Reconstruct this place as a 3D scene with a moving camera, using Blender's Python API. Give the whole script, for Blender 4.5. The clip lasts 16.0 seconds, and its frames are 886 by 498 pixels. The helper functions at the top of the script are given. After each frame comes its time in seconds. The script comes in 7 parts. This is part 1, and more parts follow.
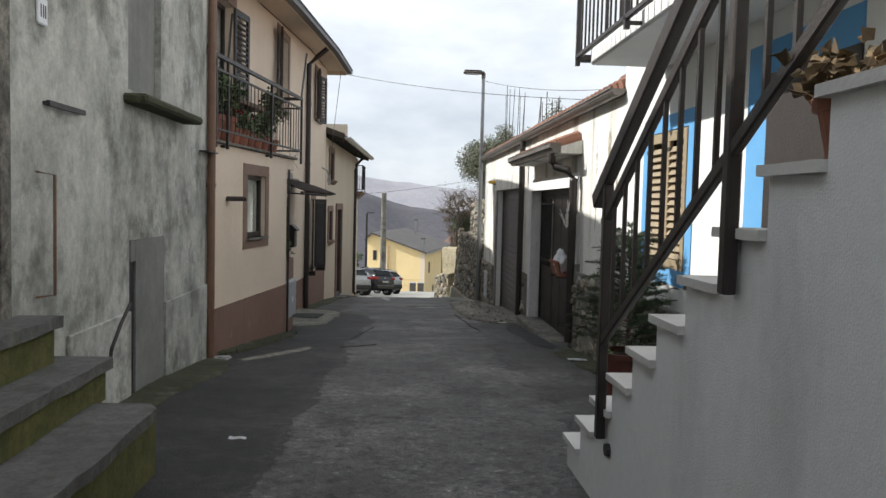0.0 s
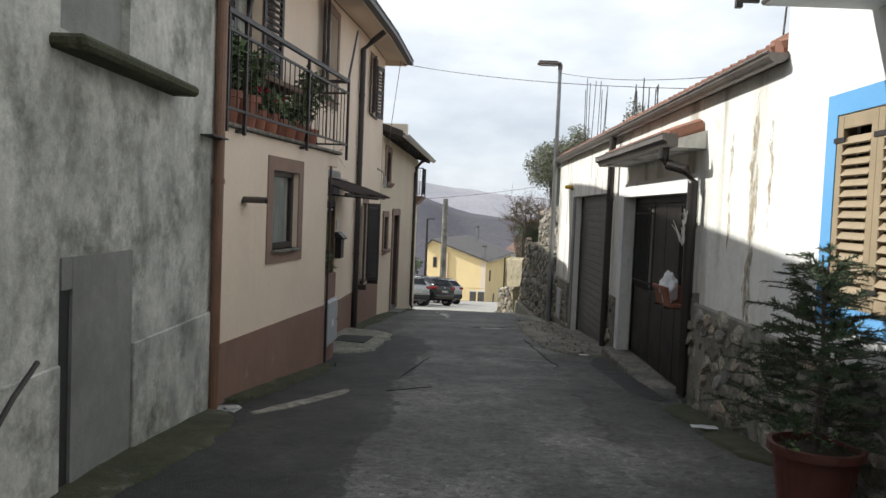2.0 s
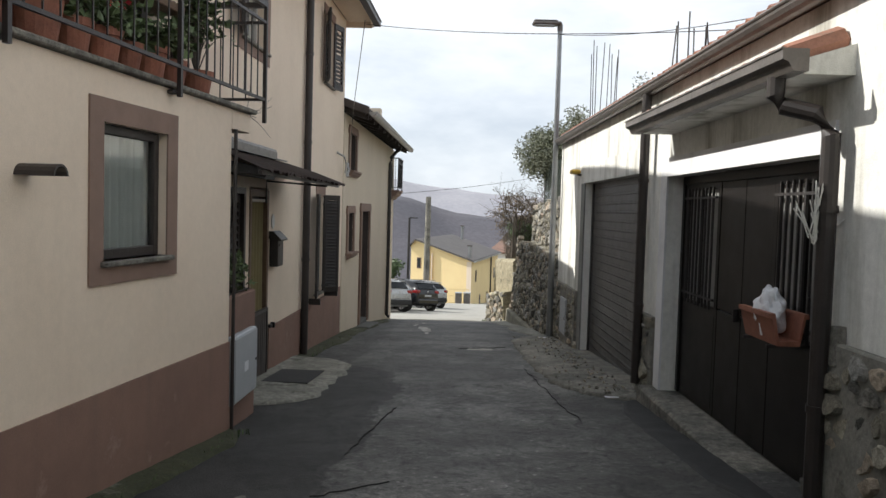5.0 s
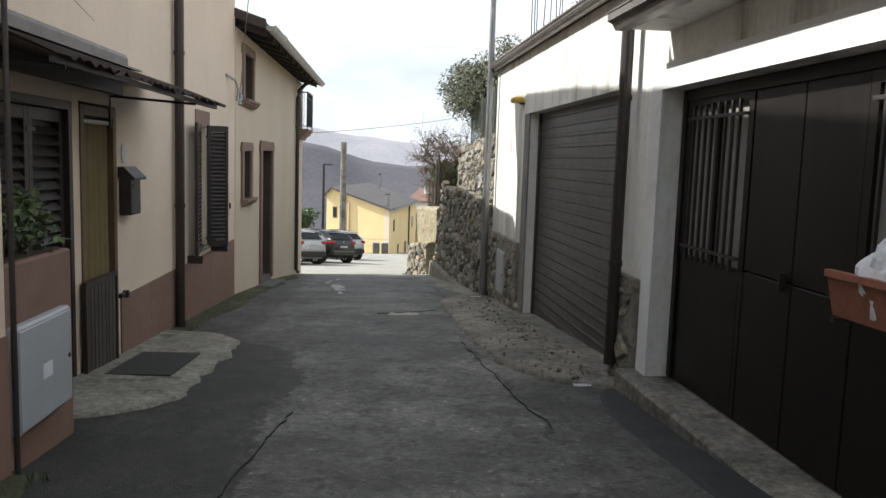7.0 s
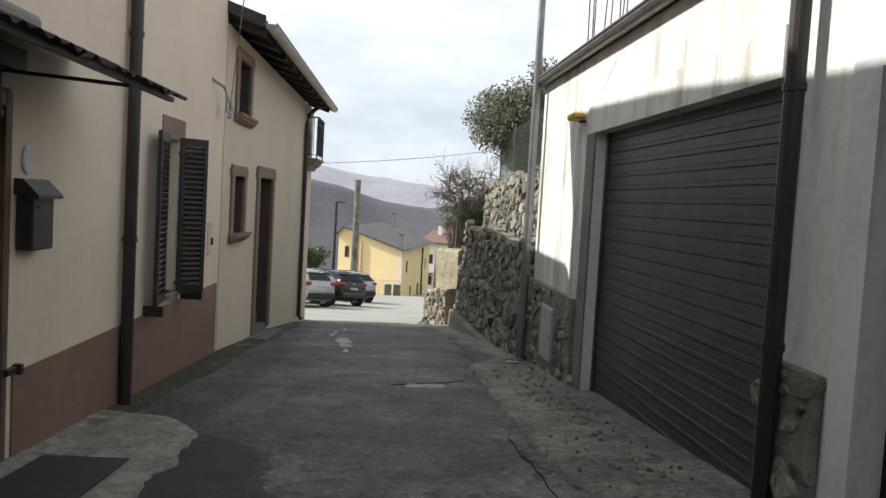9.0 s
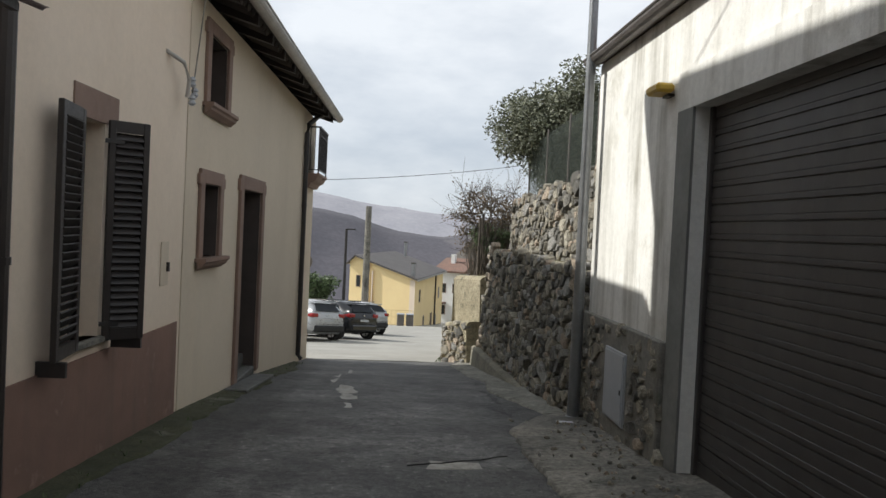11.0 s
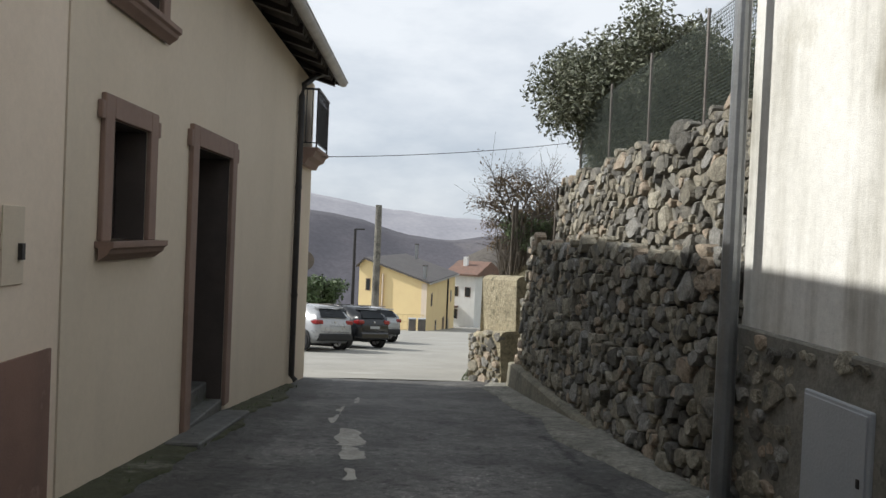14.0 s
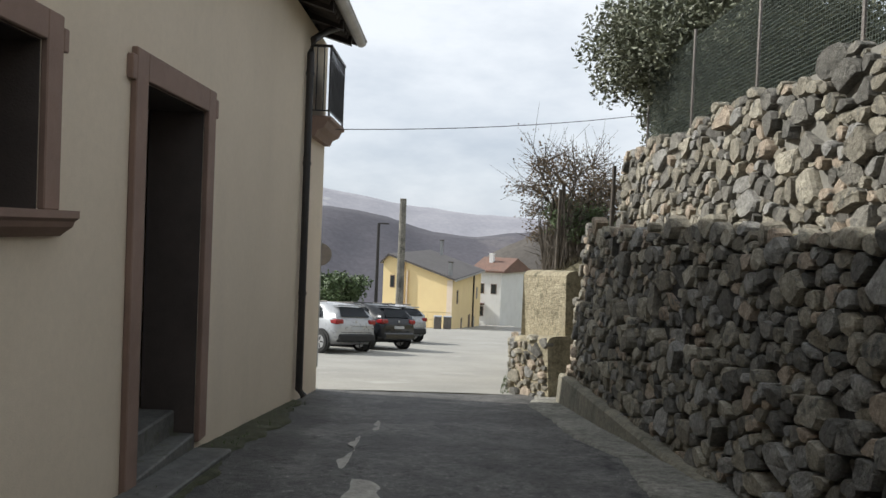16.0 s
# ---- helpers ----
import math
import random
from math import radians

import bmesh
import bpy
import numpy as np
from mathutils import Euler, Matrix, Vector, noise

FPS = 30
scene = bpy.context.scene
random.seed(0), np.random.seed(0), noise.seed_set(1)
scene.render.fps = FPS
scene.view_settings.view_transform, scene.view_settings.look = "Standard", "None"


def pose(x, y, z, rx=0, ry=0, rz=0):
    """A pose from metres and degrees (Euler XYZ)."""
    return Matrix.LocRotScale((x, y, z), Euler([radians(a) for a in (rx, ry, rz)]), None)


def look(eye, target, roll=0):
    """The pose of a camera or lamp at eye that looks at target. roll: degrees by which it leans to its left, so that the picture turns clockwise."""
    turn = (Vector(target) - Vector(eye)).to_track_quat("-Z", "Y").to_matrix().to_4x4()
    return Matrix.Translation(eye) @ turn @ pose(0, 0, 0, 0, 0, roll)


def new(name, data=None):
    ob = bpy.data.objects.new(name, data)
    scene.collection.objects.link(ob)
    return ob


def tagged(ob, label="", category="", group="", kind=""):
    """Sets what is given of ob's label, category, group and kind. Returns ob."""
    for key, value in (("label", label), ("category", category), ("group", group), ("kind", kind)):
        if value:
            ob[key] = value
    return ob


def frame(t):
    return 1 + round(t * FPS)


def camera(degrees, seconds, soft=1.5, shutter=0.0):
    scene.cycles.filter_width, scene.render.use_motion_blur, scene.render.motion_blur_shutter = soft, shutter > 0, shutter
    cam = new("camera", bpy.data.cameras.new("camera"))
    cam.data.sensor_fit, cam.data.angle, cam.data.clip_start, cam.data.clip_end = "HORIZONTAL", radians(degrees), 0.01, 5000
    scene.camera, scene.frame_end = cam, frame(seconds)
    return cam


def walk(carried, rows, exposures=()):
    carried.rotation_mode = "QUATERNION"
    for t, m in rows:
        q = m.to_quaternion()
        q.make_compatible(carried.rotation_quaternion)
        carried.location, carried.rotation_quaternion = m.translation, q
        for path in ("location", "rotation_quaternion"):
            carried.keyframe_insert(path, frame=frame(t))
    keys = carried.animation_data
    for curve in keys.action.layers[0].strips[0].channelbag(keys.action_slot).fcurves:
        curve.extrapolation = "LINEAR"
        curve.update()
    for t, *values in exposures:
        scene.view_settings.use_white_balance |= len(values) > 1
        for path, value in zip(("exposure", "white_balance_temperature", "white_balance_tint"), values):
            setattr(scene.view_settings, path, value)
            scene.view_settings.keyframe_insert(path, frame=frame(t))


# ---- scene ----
cam = camera(59.2, 16.0)
METRES, EYE, TILT, LEAN, TURN = 17.0, 1.46, 0.0, 0.0, -3.6
ROWS = [
    (0.0, 0.0, 0.0, 0.0, 0.08, -3.26, -1.42),
    (0.5, -0.0025, 0.0306, -0.0001, 1.82, -3.64, -2.08),
    (1.0, -0.0057, 0.0596, 0.0011, 3.23, -3.65, -2.68),
    (1.5, -0.0059, 0.0897, 0.001, 4.15, -2.48, -2.21),
    (2.0, -0.0094, 0.1234, -0.0003, 4.57, -2.92, -2.38),
    (2.5, -0.0105, 0.1525, -0.0008, 3.57, -3.91, -2.4),
    (3.0, -0.0099, 0.1831, 0.0001, 3.89, -3.3, -1.89),
    (3.5, -0.0129, 0.213, -0.0018, 4.02, -2.62, -1.67),
    (6.0, -0.0169, 0.3687, -0.0103, 1.49, -3.89, -1.82),
    (6.5, -0.0197, 0.3993, -0.0132, -0.73, -6.08, -2.05),
    (7.0, -0.0209, 0.4315, -0.0173, -2.61, -6.44, -1.85),
    (7.5, -0.0238, 0.464, -0.0176, -0.41, -6.81, -1.47),
    (8.0, -0.0266, 0.498, -0.0198, -4.04, -5.1, -2.04),
    (8.5, -0.0266, 0.5317, -0.0221, -3.07, -3.01, -2.59),
    (9.0, -0.0291, 0.5635, -0.0253, -1.62, -3.41, -3.28),
    (9.5, -0.0302, 0.5938, -0.0263, -2.29, -3.55, -3.52),
    (10.0, -0.0303, 0.6297, -0.0288, -0.75, -2.3, -3.17),
    (12.5, -0.0411, 0.7833, -0.0419, -0.89, -1.09, -2.16),
    (13.0, -0.0441, 0.812, -0.0427, 0.94, -1.33, -2.06),
    (13.5, -0.0486, 0.8416, -0.0463, 0.36, -1.41, -2.31),
    (14.0, -0.05, 0.8755, -0.0505, -0.04, -1.11, -2.44),
    (14.5, -0.0521, 0.9038, -0.0513, 1.09, -2.35, -2.29),
    (15.0, -0.0544, 0.9322, -0.0536, -0.31, -2.1, -2.27),
    (15.5, -0.0548, 0.9627, -0.0573, -0.42, -1.39, -2.12),
    (16.0, -0.0598, 0.9945, -0.0593, 1.74, -1.41, -2.33),
]
walk(cam, [(t, pose(0, 0, EYE, TILT, LEAN, TURN) @ pose(METRES * x, METRES * y, METRES * z, 90 + pitch, roll, yaw)) for t, x, y, z, yaw, pitch, roll in ROWS],
     [(0.0, 0.22, 6300, 9), (3.5, 0.2, 6300, 9), (6.5, 0.47, 6300, 9), (7.5, 0.57, 6300, 9), (8.2, 0.5, 6300, 9), (9.3, 0.2, 6300, 9), (12.5, -0.05, 6250, 9), (14.0, -0.05, 6250, 9), (16.0, 0.05, 6250, 9)])

# ---- world and sun ----
SUN_AZ, SUN_EL = math.atan2(1.0, 0.36), math.radians(36.0)
world = bpy.data.worlds.new("world")
scene.world = world
world.use_nodes = True
wn, wl = world.node_tree.nodes, world.node_tree.links
wn.clear()
w_out = wn.new("ShaderNodeOutputWorld")
w_bg = wn.new("ShaderNodeBackground")
w_sky = wn.new("ShaderNodeTexSky")
w_sky.sky_type, w_sky.sun_disc = "NISHITA", False
w_sky.sun_elevation, w_sky.sun_rotation = SUN_EL, -SUN_AZ
w_co = wn.new("ShaderNodeTexCoord")
w_map = wn.new("ShaderNodeMapping")
w_map.inputs["Scale"].default_value = (1.0, 1.0, 2.6)
w_n = wn.new("ShaderNodeTexNoise")
w_n.inputs["Scale"].default_value, w_n.inputs["Detail"].default_value, w_n.inputs["Roughness"].default_value = 2.3, 7, 0.56
w_ramp = wn.new("ShaderNodeValToRGB")
w_ramp.color_ramp.elements[0].position, w_ramp.color_ramp.elements[0].color = 0.33, (5.2, 5.7, 6.4, 1)
w_ramp.color_ramp.elements[1].position, w_ramp.color_ramp.elements[1].color = 0.62, (9.6, 9.7, 9.8, 1)
w_mix = wn.new("ShaderNodeMix")
w_mix.data_type = "RGBA"
w_mix.inputs["Factor"].default_value = 0.88
wl.new(w_co.outputs["Generated"], w_map.inputs["Vector"])
wl.new(w_map.outputs["Vector"], w_n.inputs["Vector"])
wl.new(w_n.outputs["Fac"], w_ramp.inputs["Fac"])
wl.new(w_sky.outputs["Color"], w_mix.inputs["A"])
wl.new(w_ramp.outputs["Color"], w_mix.inputs["B"])
wl.new(w_mix.outputs["Result"], w_bg.inputs["Color"])
w_bg.inputs["Strength"].default_value = 0.105
wl.new(w_bg.outputs["Background"], w_out.inputs["Surface"])
sun = new("sun", bpy.data.lights.new("sun", "SUN"))
sun.data.energy, sun.data.angle, sun.data.color = 5.0, radians(0.7), (1.0, 0.95, 0.87)
sun.matrix_basis = look((-30, 10.8, 23.2), (0, 0, 0))


# ---- materials ----
def surf(name, c1, c2, rough=0.85, scale=3.0, fine=90.0, streak=None, amount=0.5, streak_at=0.5, stretch=(7, 7, 0.45), bump=0.25, metal=0.0, vary=0.0, grain=0.12, mid=0.0, spot=None, spot_scale=1.2, spot_at=0.58, spot_soft=0.09, tints=(), relief=0.0):
    """A weathered surface: two tones in large clouds, fine grain with relief, streaks that run down, blotches."""
    m = bpy.data.materials.new(name)
    m.use_nodes = True
    n, l = m.node_tree.nodes, m.node_tree.links
    b = n["Principled BSDF"]
    geo = n.new("ShaderNodeNewGeometry")
    pos = geo.outputs["Position"]

    def noise_fac(sc, detail=5, stretch_by=None, rough_by=0.6):
        t = n.new("ShaderNodeTexNoise")
        t.inputs["Scale"].default_value, t.inputs["Detail"].default_value, t.inputs["Roughness"].default_value = sc, detail, rough_by
        if stretch_by:
            mp = n.new("ShaderNodeMapping")
            mp.inputs["Scale"].default_value = stretch_by
            l.new(pos, mp.inputs["Vector"])
            l.new(mp.outputs["Vector"], t.inputs["Vector"])
        else:
            l.new(pos, t.inputs["Vector"])
        return t.outputs["Fac"]

    def ramp(fac, a, c):
        r = n.new("ShaderNodeMapRange")
        r.inputs["From Min"].default_value, r.inputs["From Max"].default_value = a, c
        l.new(fac, r.inputs["Value"])
        return r.outputs["Result"]

    def mix(fac, a, c, kind="MIX"):
        x = n.new("ShaderNodeMix")
        x.data_type, x.blend_type = "RGBA", kind
        if isinstance(fac, float):
            x.inputs["Factor"].default_value = fac
        else:
            l.new(fac, x.inputs["Factor"])
        for slot, v in (("A", a), ("B", c)):
            if isinstance(v, tuple):
                x.inputs[slot].default_value = (*v, 1)
            else:
                l.new(v, x.inputs[slot])
        return x.outputs["Result"]

    def times(fac, k):
        x = n.new("ShaderNodeMath")
        x.operation = "MULTIPLY"
        l.new(fac, x.inputs[0])
        if isinstance(k, float):
            x.inputs[1].default_value = k
        else:
            l.new(k, x.inputs[1])
        return x.outputs["Value"]

    col = mix(ramp(noise_fac(scale), 0.35, 0.68), c1, c2)
    if tints:
        tint_info, tint_geo, tint_sum, tint_fract = n.new("ShaderNodeObjectInfo"), n.new("ShaderNodeNewGeometry"), n.new("ShaderNodeMath"), n.new("ShaderNodeMath")
        tint_sum.operation, tint_fract.operation = "ADD", "FRACT"
        l.new(tint_info.outputs["Random"], tint_sum.inputs[0])
        l.new(tint_geo.outputs["Random Per Island"], tint_sum.inputs[1])
        l.new(tint_sum.outputs["Value"], tint_fract.inputs[0])
        pick = n.new("ShaderNodeValToRGB")
        pick.color_ramp.interpolation = "CONSTANT"
        while len(pick.color_ramp.elements) < len(tints):
            pick.color_ramp.elements.new(0.5)
        for i, c in enumerate(tints):
            pick.color_ramp.elements[i].position, pick.color_ramp.elements[i].color = i / len(tints), (*c, 1)
        l.new(tint_fract.outputs["Value"], pick.inputs["Fac"])
        col = mix(0.65, col, pick.outputs["Color"])
    if spot:
        col = mix(ramp(noise_fac(spot_scale, 7, None, 0.7), spot_at, spot_at + spot_soft), col, spot)
    if streak:
        col = mix(times(times(ramp(noise_fac(1.0, 6, stretch), streak_at, streak_at + 0.2), ramp(noise_fac(0.7), 0.3, 0.65)), amount), col, streak)
    g = noise_fac(fine, 3)
    lum = n.new("ShaderNodeMapRange")
    lum.inputs["To Min"].default_value, lum.inputs["To Max"].default_value = 1 - grain * 2, 1 + grain * 2
    l.new(g, lum.inputs["Value"])
    col = mix(1.0, col, lum.outputs["Result"], "MULTIPLY")
    if mid:
        mm = n.new("ShaderNodeMapRange")
        mm.inputs["From Min"].default_value, mm.inputs["From Max"].default_value = 0.3, 0.7
        mm.inputs["To Min"].default_value, mm.inputs["To Max"].default_value = 1 - mid, 1 + mid
        l.new(noise_fac(17.0, 6, None, 0.75), mm.inputs["Value"])
        col = mix(1.0, col, mm.outputs["Result"], "MULTIPLY")
    if vary:
        info = n.new("ShaderNodeObjectInfo")
        isl = n.new("ShaderNodeNewGeometry")
        s = n.new("ShaderNodeMath")
        s.operation = "ADD"
        l.new(info.outputs["Random"], s.inputs[0])
        l.new(isl.outputs["Random Per Island"], s.inputs[1])
        f = n.new("ShaderNodeMath")
        f.operation = "FRACT"
        l.new(s.outputs["Value"], f.inputs[0])
        r = n.new("ShaderNodeMapRange")
        r.inputs["To Min"].default_value, r.inputs["To Max"].default_value = 1 - vary, 1 + vary
        l.new(f.outputs["Value"], r.inputs["Value"])
        col = mix(1.0, col, r.outputs["Result"], "MULTIPLY")
    l.new(col, b.inputs["Base Color"])
    rr = n.new("ShaderNodeMapRange")
    rr.inputs["To Min"].default_value, rr.inputs["To Max"].default_value = max(0.03, rough - 0.12), min(1, rough + 0.1)
    l.new(noise_fac(scale * 4), rr.inputs["Value"])
    l.new(rr.outputs["Result"], b.inputs["Roughness"])
    b.inputs["Metallic"].default_value = metal
    if bump:
        bp = n.new("ShaderNodeBump")
        bp.inputs["Strength"].default_value, bp.inputs["Distance"].default_value = bump, 0.01
        l.new(g, bp.inputs["Height"])
        if relief:
            rough_form = n.new("ShaderNodeBump")
            rough_form.inputs["Strength"].default_value, rough_form.inputs["Distance"].default_value = 1.0, relief
            l.new(noise_fac(9.0, 7, None, 0.7), rough_form.inputs["Height"])
            l.new(rough_form.outputs["Normal"], bp.inputs["Normal"])
        l.new(bp.outputs["Normal"], b.inputs["Normal"])
    return m


BEIGE = surf("beige plaster", (0.78, 0.66, 0.53), (0.72, 0.60, 0.475), 0.9, 0.7, 160, streak=(0.50, 0.43, 0.34), amount=0.22, stretch=(2.2, 2.2, 0.3), grain=0.05, mid=0.04)
BEIGE2 = surf("pale beige plaster", (0.66, 0.565, 0.44), (0.61, 0.52, 0.40), 0.9, 0.5, 160, streak=(0.48, 0.42, 0.34), amount=0.2, stretch=(2.2, 2.2, 0.3), grain=0.05, mid=0.04)
BROWNBASE = surf("brown painted plinth", (0.25, 0.15, 0.113), (0.20, 0.122, 0.094), 0.85, 1.5, 120, streak=(0.13, 0.10, 0.08), amount=0.4, grain=0.08, spot=(0.30, 0.20, 0.16), spot_scale=3)
REVEAL = surf("dark brown opening lining", (0.075, 0.06, 0.052), (0.06, 0.048, 0.042), 0.8, 3, 100, grain=0.06)
TRIM = surf("brown window surround", (0.255, 0.17, 0.13), (0.21, 0.14, 0.108), 0.8, 3, 140, grain=0.06)
CEMENT = surf("stained cement render", (0.56, 0.56, 0.515), (0.32, 0.325, 0.30), 0.92, 2.4, 80, streak=(0.10, 0.105, 0.088), amount=0.85, streak_at=0.47, stretch=(2.6, 2.6, 1.1), grain=0.08, mid=0.22, spot=(0.12, 0.125, 0.105), spot_scale=1.9, spot_at=0.5, spot_soft=0.2)
CEMENT2 = surf("smooth grey cement", (0.235, 0.237, 0.225), (0.17, 0.173, 0.16), 0.9, 1.6, 90, streak=(0.13, 0.13, 0.112), amount=0.7, grain=0.06, mid=0.1)
WHITE = surf("white limewash", (0.80, 0.79, 0.75), (0.70, 0.69, 0.64), 0.9, 0.9, 110, streak=(0.22, 0.20, 0.145), amount=1.0, streak_at=0.49, stretch=(3.2, 3.2, 0.3), grain=0.05, mid=0.1, spot=(0.52, 0.50, 0.43), spot_scale=1.6, spot_at=0.55, spot_soft=0.2)
WHITE2 = surf("white stair plaster", (0.78, 0.78, 0.78), (0.70, 0.70, 0.705), 0.85, 0.8, 120, streak=(0.33, 0.33, 0.33), amount=0.6, streak_at=0.55, stretch=(1.6, 1.6, 0.55), grain=0.03, mid=0.05, spot=(0.55, 0.55, 0.55), spot_scale=1.0, spot_at=0.6, spot_soft=0.15)
HOUSEWHITE = surf("white house plaster", (0.80, 0.80, 0.78), (0.74, 0.74, 0.72), 0.88, 0.9, 120, streak=(0.5, 0.48, 0.43), amount=0.3, grain=0.03)
CURB = surf("pale concrete", (0.24, 0.225, 0.19), (0.11, 0.105, 0.092), 0.92, 1.6, 60, grain=0.3, mid=0.6, spot=(0.07, 0.068, 0.055), spot_scale=2.8, spot_at=0.52, spot_soft=0.14, relief=0.02)
CURB2 = surf("pale broken concrete", (0.26, 0.25, 0.215), (0.15, 0.145, 0.122), 0.92, 1.8, 60, grain=0.25, mid=0.5, spot=(0.085, 0.085, 0.06), spot_scale=2.4, spot_at=0.54, spot_soft=0.14, relief=0.015)
FOOTING = surf("stained tan concrete", (0.24, 0.22, 0.165), (0.155, 0.145, 0.11), 0.95, 2, 60, grain=0.2, mid=0.35, spot=(0.10, 0.097, 0.07), spot_scale=3, streak=(0.09, 0.09, 0.065), amount=0.6)
MOSS = surf("mossy riser", (0.07, 0.075, 0.016), (0.12, 0.11, 0.035), 0.95, 4, 60, streak=(0.05, 0.055, 0.024), amount=0.6, stretch=(8, 8, 1.5), grain=0.18, mid=0.3, spot=(0.30, 0.29, 0.22), spot_scale=5, spot_at=0.66)
TREAD = surf("worn grey stone tread", (0.125, 0.125, 0.117), (0.072, 0.072, 0.066), 0.75, 3, 60, grain=0.2, mid=0.35, spot=(0.07, 0.075, 0.045), spot_scale=4)
MARBLE = surf("white marble tread", (0.66, 0.65, 0.62), (0.58, 0.57, 0.55), 0.5, 4, 60, grain=0.04)
STONE = surf("grey field stone", (0.20, 0.188, 0.16), (0.32, 0.295, 0.235), 0.92, 5, 60, grain=0.25, mid=0.45, vary=0.4, bump=0.6, relief=0.05, spot=(0.13, 0.128, 0.11), spot_scale=7, spot_at=0.56, tints=((0.16, 0.155, 0.14), (0.30, 0.27, 0.205), (0.21, 0.20, 0.175), (0.42, 0.385, 0.30), (0.25, 0.225, 0.17), (0.33, 0.255, 0.185), (0.19, 0.19, 0.185)))
MORTAR = surf("earth and mortar", (0.045, 0.043, 0.039), (0.03, 0.0285, 0.026), 1.0, 4, 40, grain=0.2, bump=0.6)
LIMEMORTAR = surf("grey lime mortar", (0.25, 0.24, 0.21), (0.17, 0.163, 0.142), 1.0, 4, 40, mid=0.2, grain=0.16, bump=0.6, spot=(0.15, 0.15, 0.12), spot_scale=3)
ASPHALT = surf("old asphalt", (0.094, 0.0905, 0.084), (0.056, 0.0545, 0.051), 0.7, 0.9, 85, grain=0.55, mid=0.5, bump=1.0, spot=(0.034, 0.033, 0.031), spot_scale=2.2, spot_at=0.55, spot_soft=0.2)
# Much paler than the lane: sunlit brightness is put into this colour.
ASPHALT3 = surf("asphalt with sun in its colour", (0.31, 0.30, 0.27), (0.25, 0.243, 0.22), 0.92, 0.5, 90, grain=0.15, bump=0.4, mid=0.1, spot=(0.36, 0.35, 0.32), spot_scale=0.6)


def worn_lane(m):
    """Darker, newer repairs along both edges of the lane, with frayed borders and worn tracks."""
    n, l = m.node_tree.nodes, m.node_tree.links
    b = n["Principled BSDF"]
    old = b.inputs["Base Color"].links[0].from_socket
    geo, sep = n.new("ShaderNodeNewGeometry"), n.new("ShaderNodeSeparateXYZ")
    l.new(geo.outputs["Position"], sep.inputs["Vector"])

    def op(kind, a, c):
        q = n.new("ShaderNodeMath")
        q.operation = kind
        for i, v in enumerate((a, c)):
            if isinstance(v, (int, float)):
                q.inputs[i].default_value = v
            else:
                l.new(v, q.inputs[i])
        return q.outputs["Value"]

    def step(v, a, c):
        r = n.new("ShaderNodeMapRange")
        r.interpolation_type = "SMOOTHSTEP"
        r.inputs["From Min"].default_value, r.inputs["From Max"].default_value = a, c
        l.new(v, r.inputs["Value"])
        return r.outputs["Result"]

    def cloud(sc, detail, rough):
        t = n.new("ShaderNodeTexNoise")
        t.inputs["Scale"].default_value, t.inputs["Detail"].default_value, t.inputs["Roughness"].default_value = sc, detail, rough
        l.new(geo.outputs["Position"], t.inputs["Vector"])
        return t.outputs["Fac"]

    def border(pairs):
        """How x of a seam runs with y, from (y, x) pairs, y from 0 to 30."""
        r = n.new("ShaderNodeValToRGB")
        while len(r.color_ramp.elements) < len(pairs):
            r.color_ramp.elements.new(0.5)
        for e, (y, x) in zip(r.color_ramp.elements, pairs):
            v = (x + 2) / 4
            e.position, e.color = y / 30, (v, v, v, 1)
        l.new(op("DIVIDE", sep.outputs["Y"], 30.0), r.inputs["Fac"])
        return op("SUBTRACT", op("MULTIPLY", r.outputs["Color"], 4.0), 2.0)

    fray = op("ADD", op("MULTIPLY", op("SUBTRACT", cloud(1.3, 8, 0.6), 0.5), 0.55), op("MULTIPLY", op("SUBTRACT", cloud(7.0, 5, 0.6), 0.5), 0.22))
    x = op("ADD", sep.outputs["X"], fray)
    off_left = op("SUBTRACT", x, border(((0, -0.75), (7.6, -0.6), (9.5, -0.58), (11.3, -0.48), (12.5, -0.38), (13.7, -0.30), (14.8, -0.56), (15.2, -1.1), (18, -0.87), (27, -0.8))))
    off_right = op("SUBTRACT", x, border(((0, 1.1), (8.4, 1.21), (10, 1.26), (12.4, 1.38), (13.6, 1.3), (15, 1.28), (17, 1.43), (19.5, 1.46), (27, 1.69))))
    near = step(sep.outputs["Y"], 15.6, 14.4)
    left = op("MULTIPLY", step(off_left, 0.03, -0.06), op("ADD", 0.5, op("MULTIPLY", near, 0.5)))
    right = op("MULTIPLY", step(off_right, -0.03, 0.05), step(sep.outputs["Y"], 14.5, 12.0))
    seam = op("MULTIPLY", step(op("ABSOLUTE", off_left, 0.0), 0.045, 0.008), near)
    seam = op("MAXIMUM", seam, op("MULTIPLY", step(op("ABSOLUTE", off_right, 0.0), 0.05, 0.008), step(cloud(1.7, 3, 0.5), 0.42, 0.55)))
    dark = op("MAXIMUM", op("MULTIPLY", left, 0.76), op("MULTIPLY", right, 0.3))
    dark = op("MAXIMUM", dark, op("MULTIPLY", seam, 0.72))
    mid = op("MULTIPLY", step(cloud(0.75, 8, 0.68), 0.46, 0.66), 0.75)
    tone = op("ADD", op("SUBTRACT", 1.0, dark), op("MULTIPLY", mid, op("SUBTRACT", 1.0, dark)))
    worn = op("ADD", 0.68, op("MULTIPLY", step(cloud(2.2, 9, 0.66), 0.36, 0.64), 0.52))
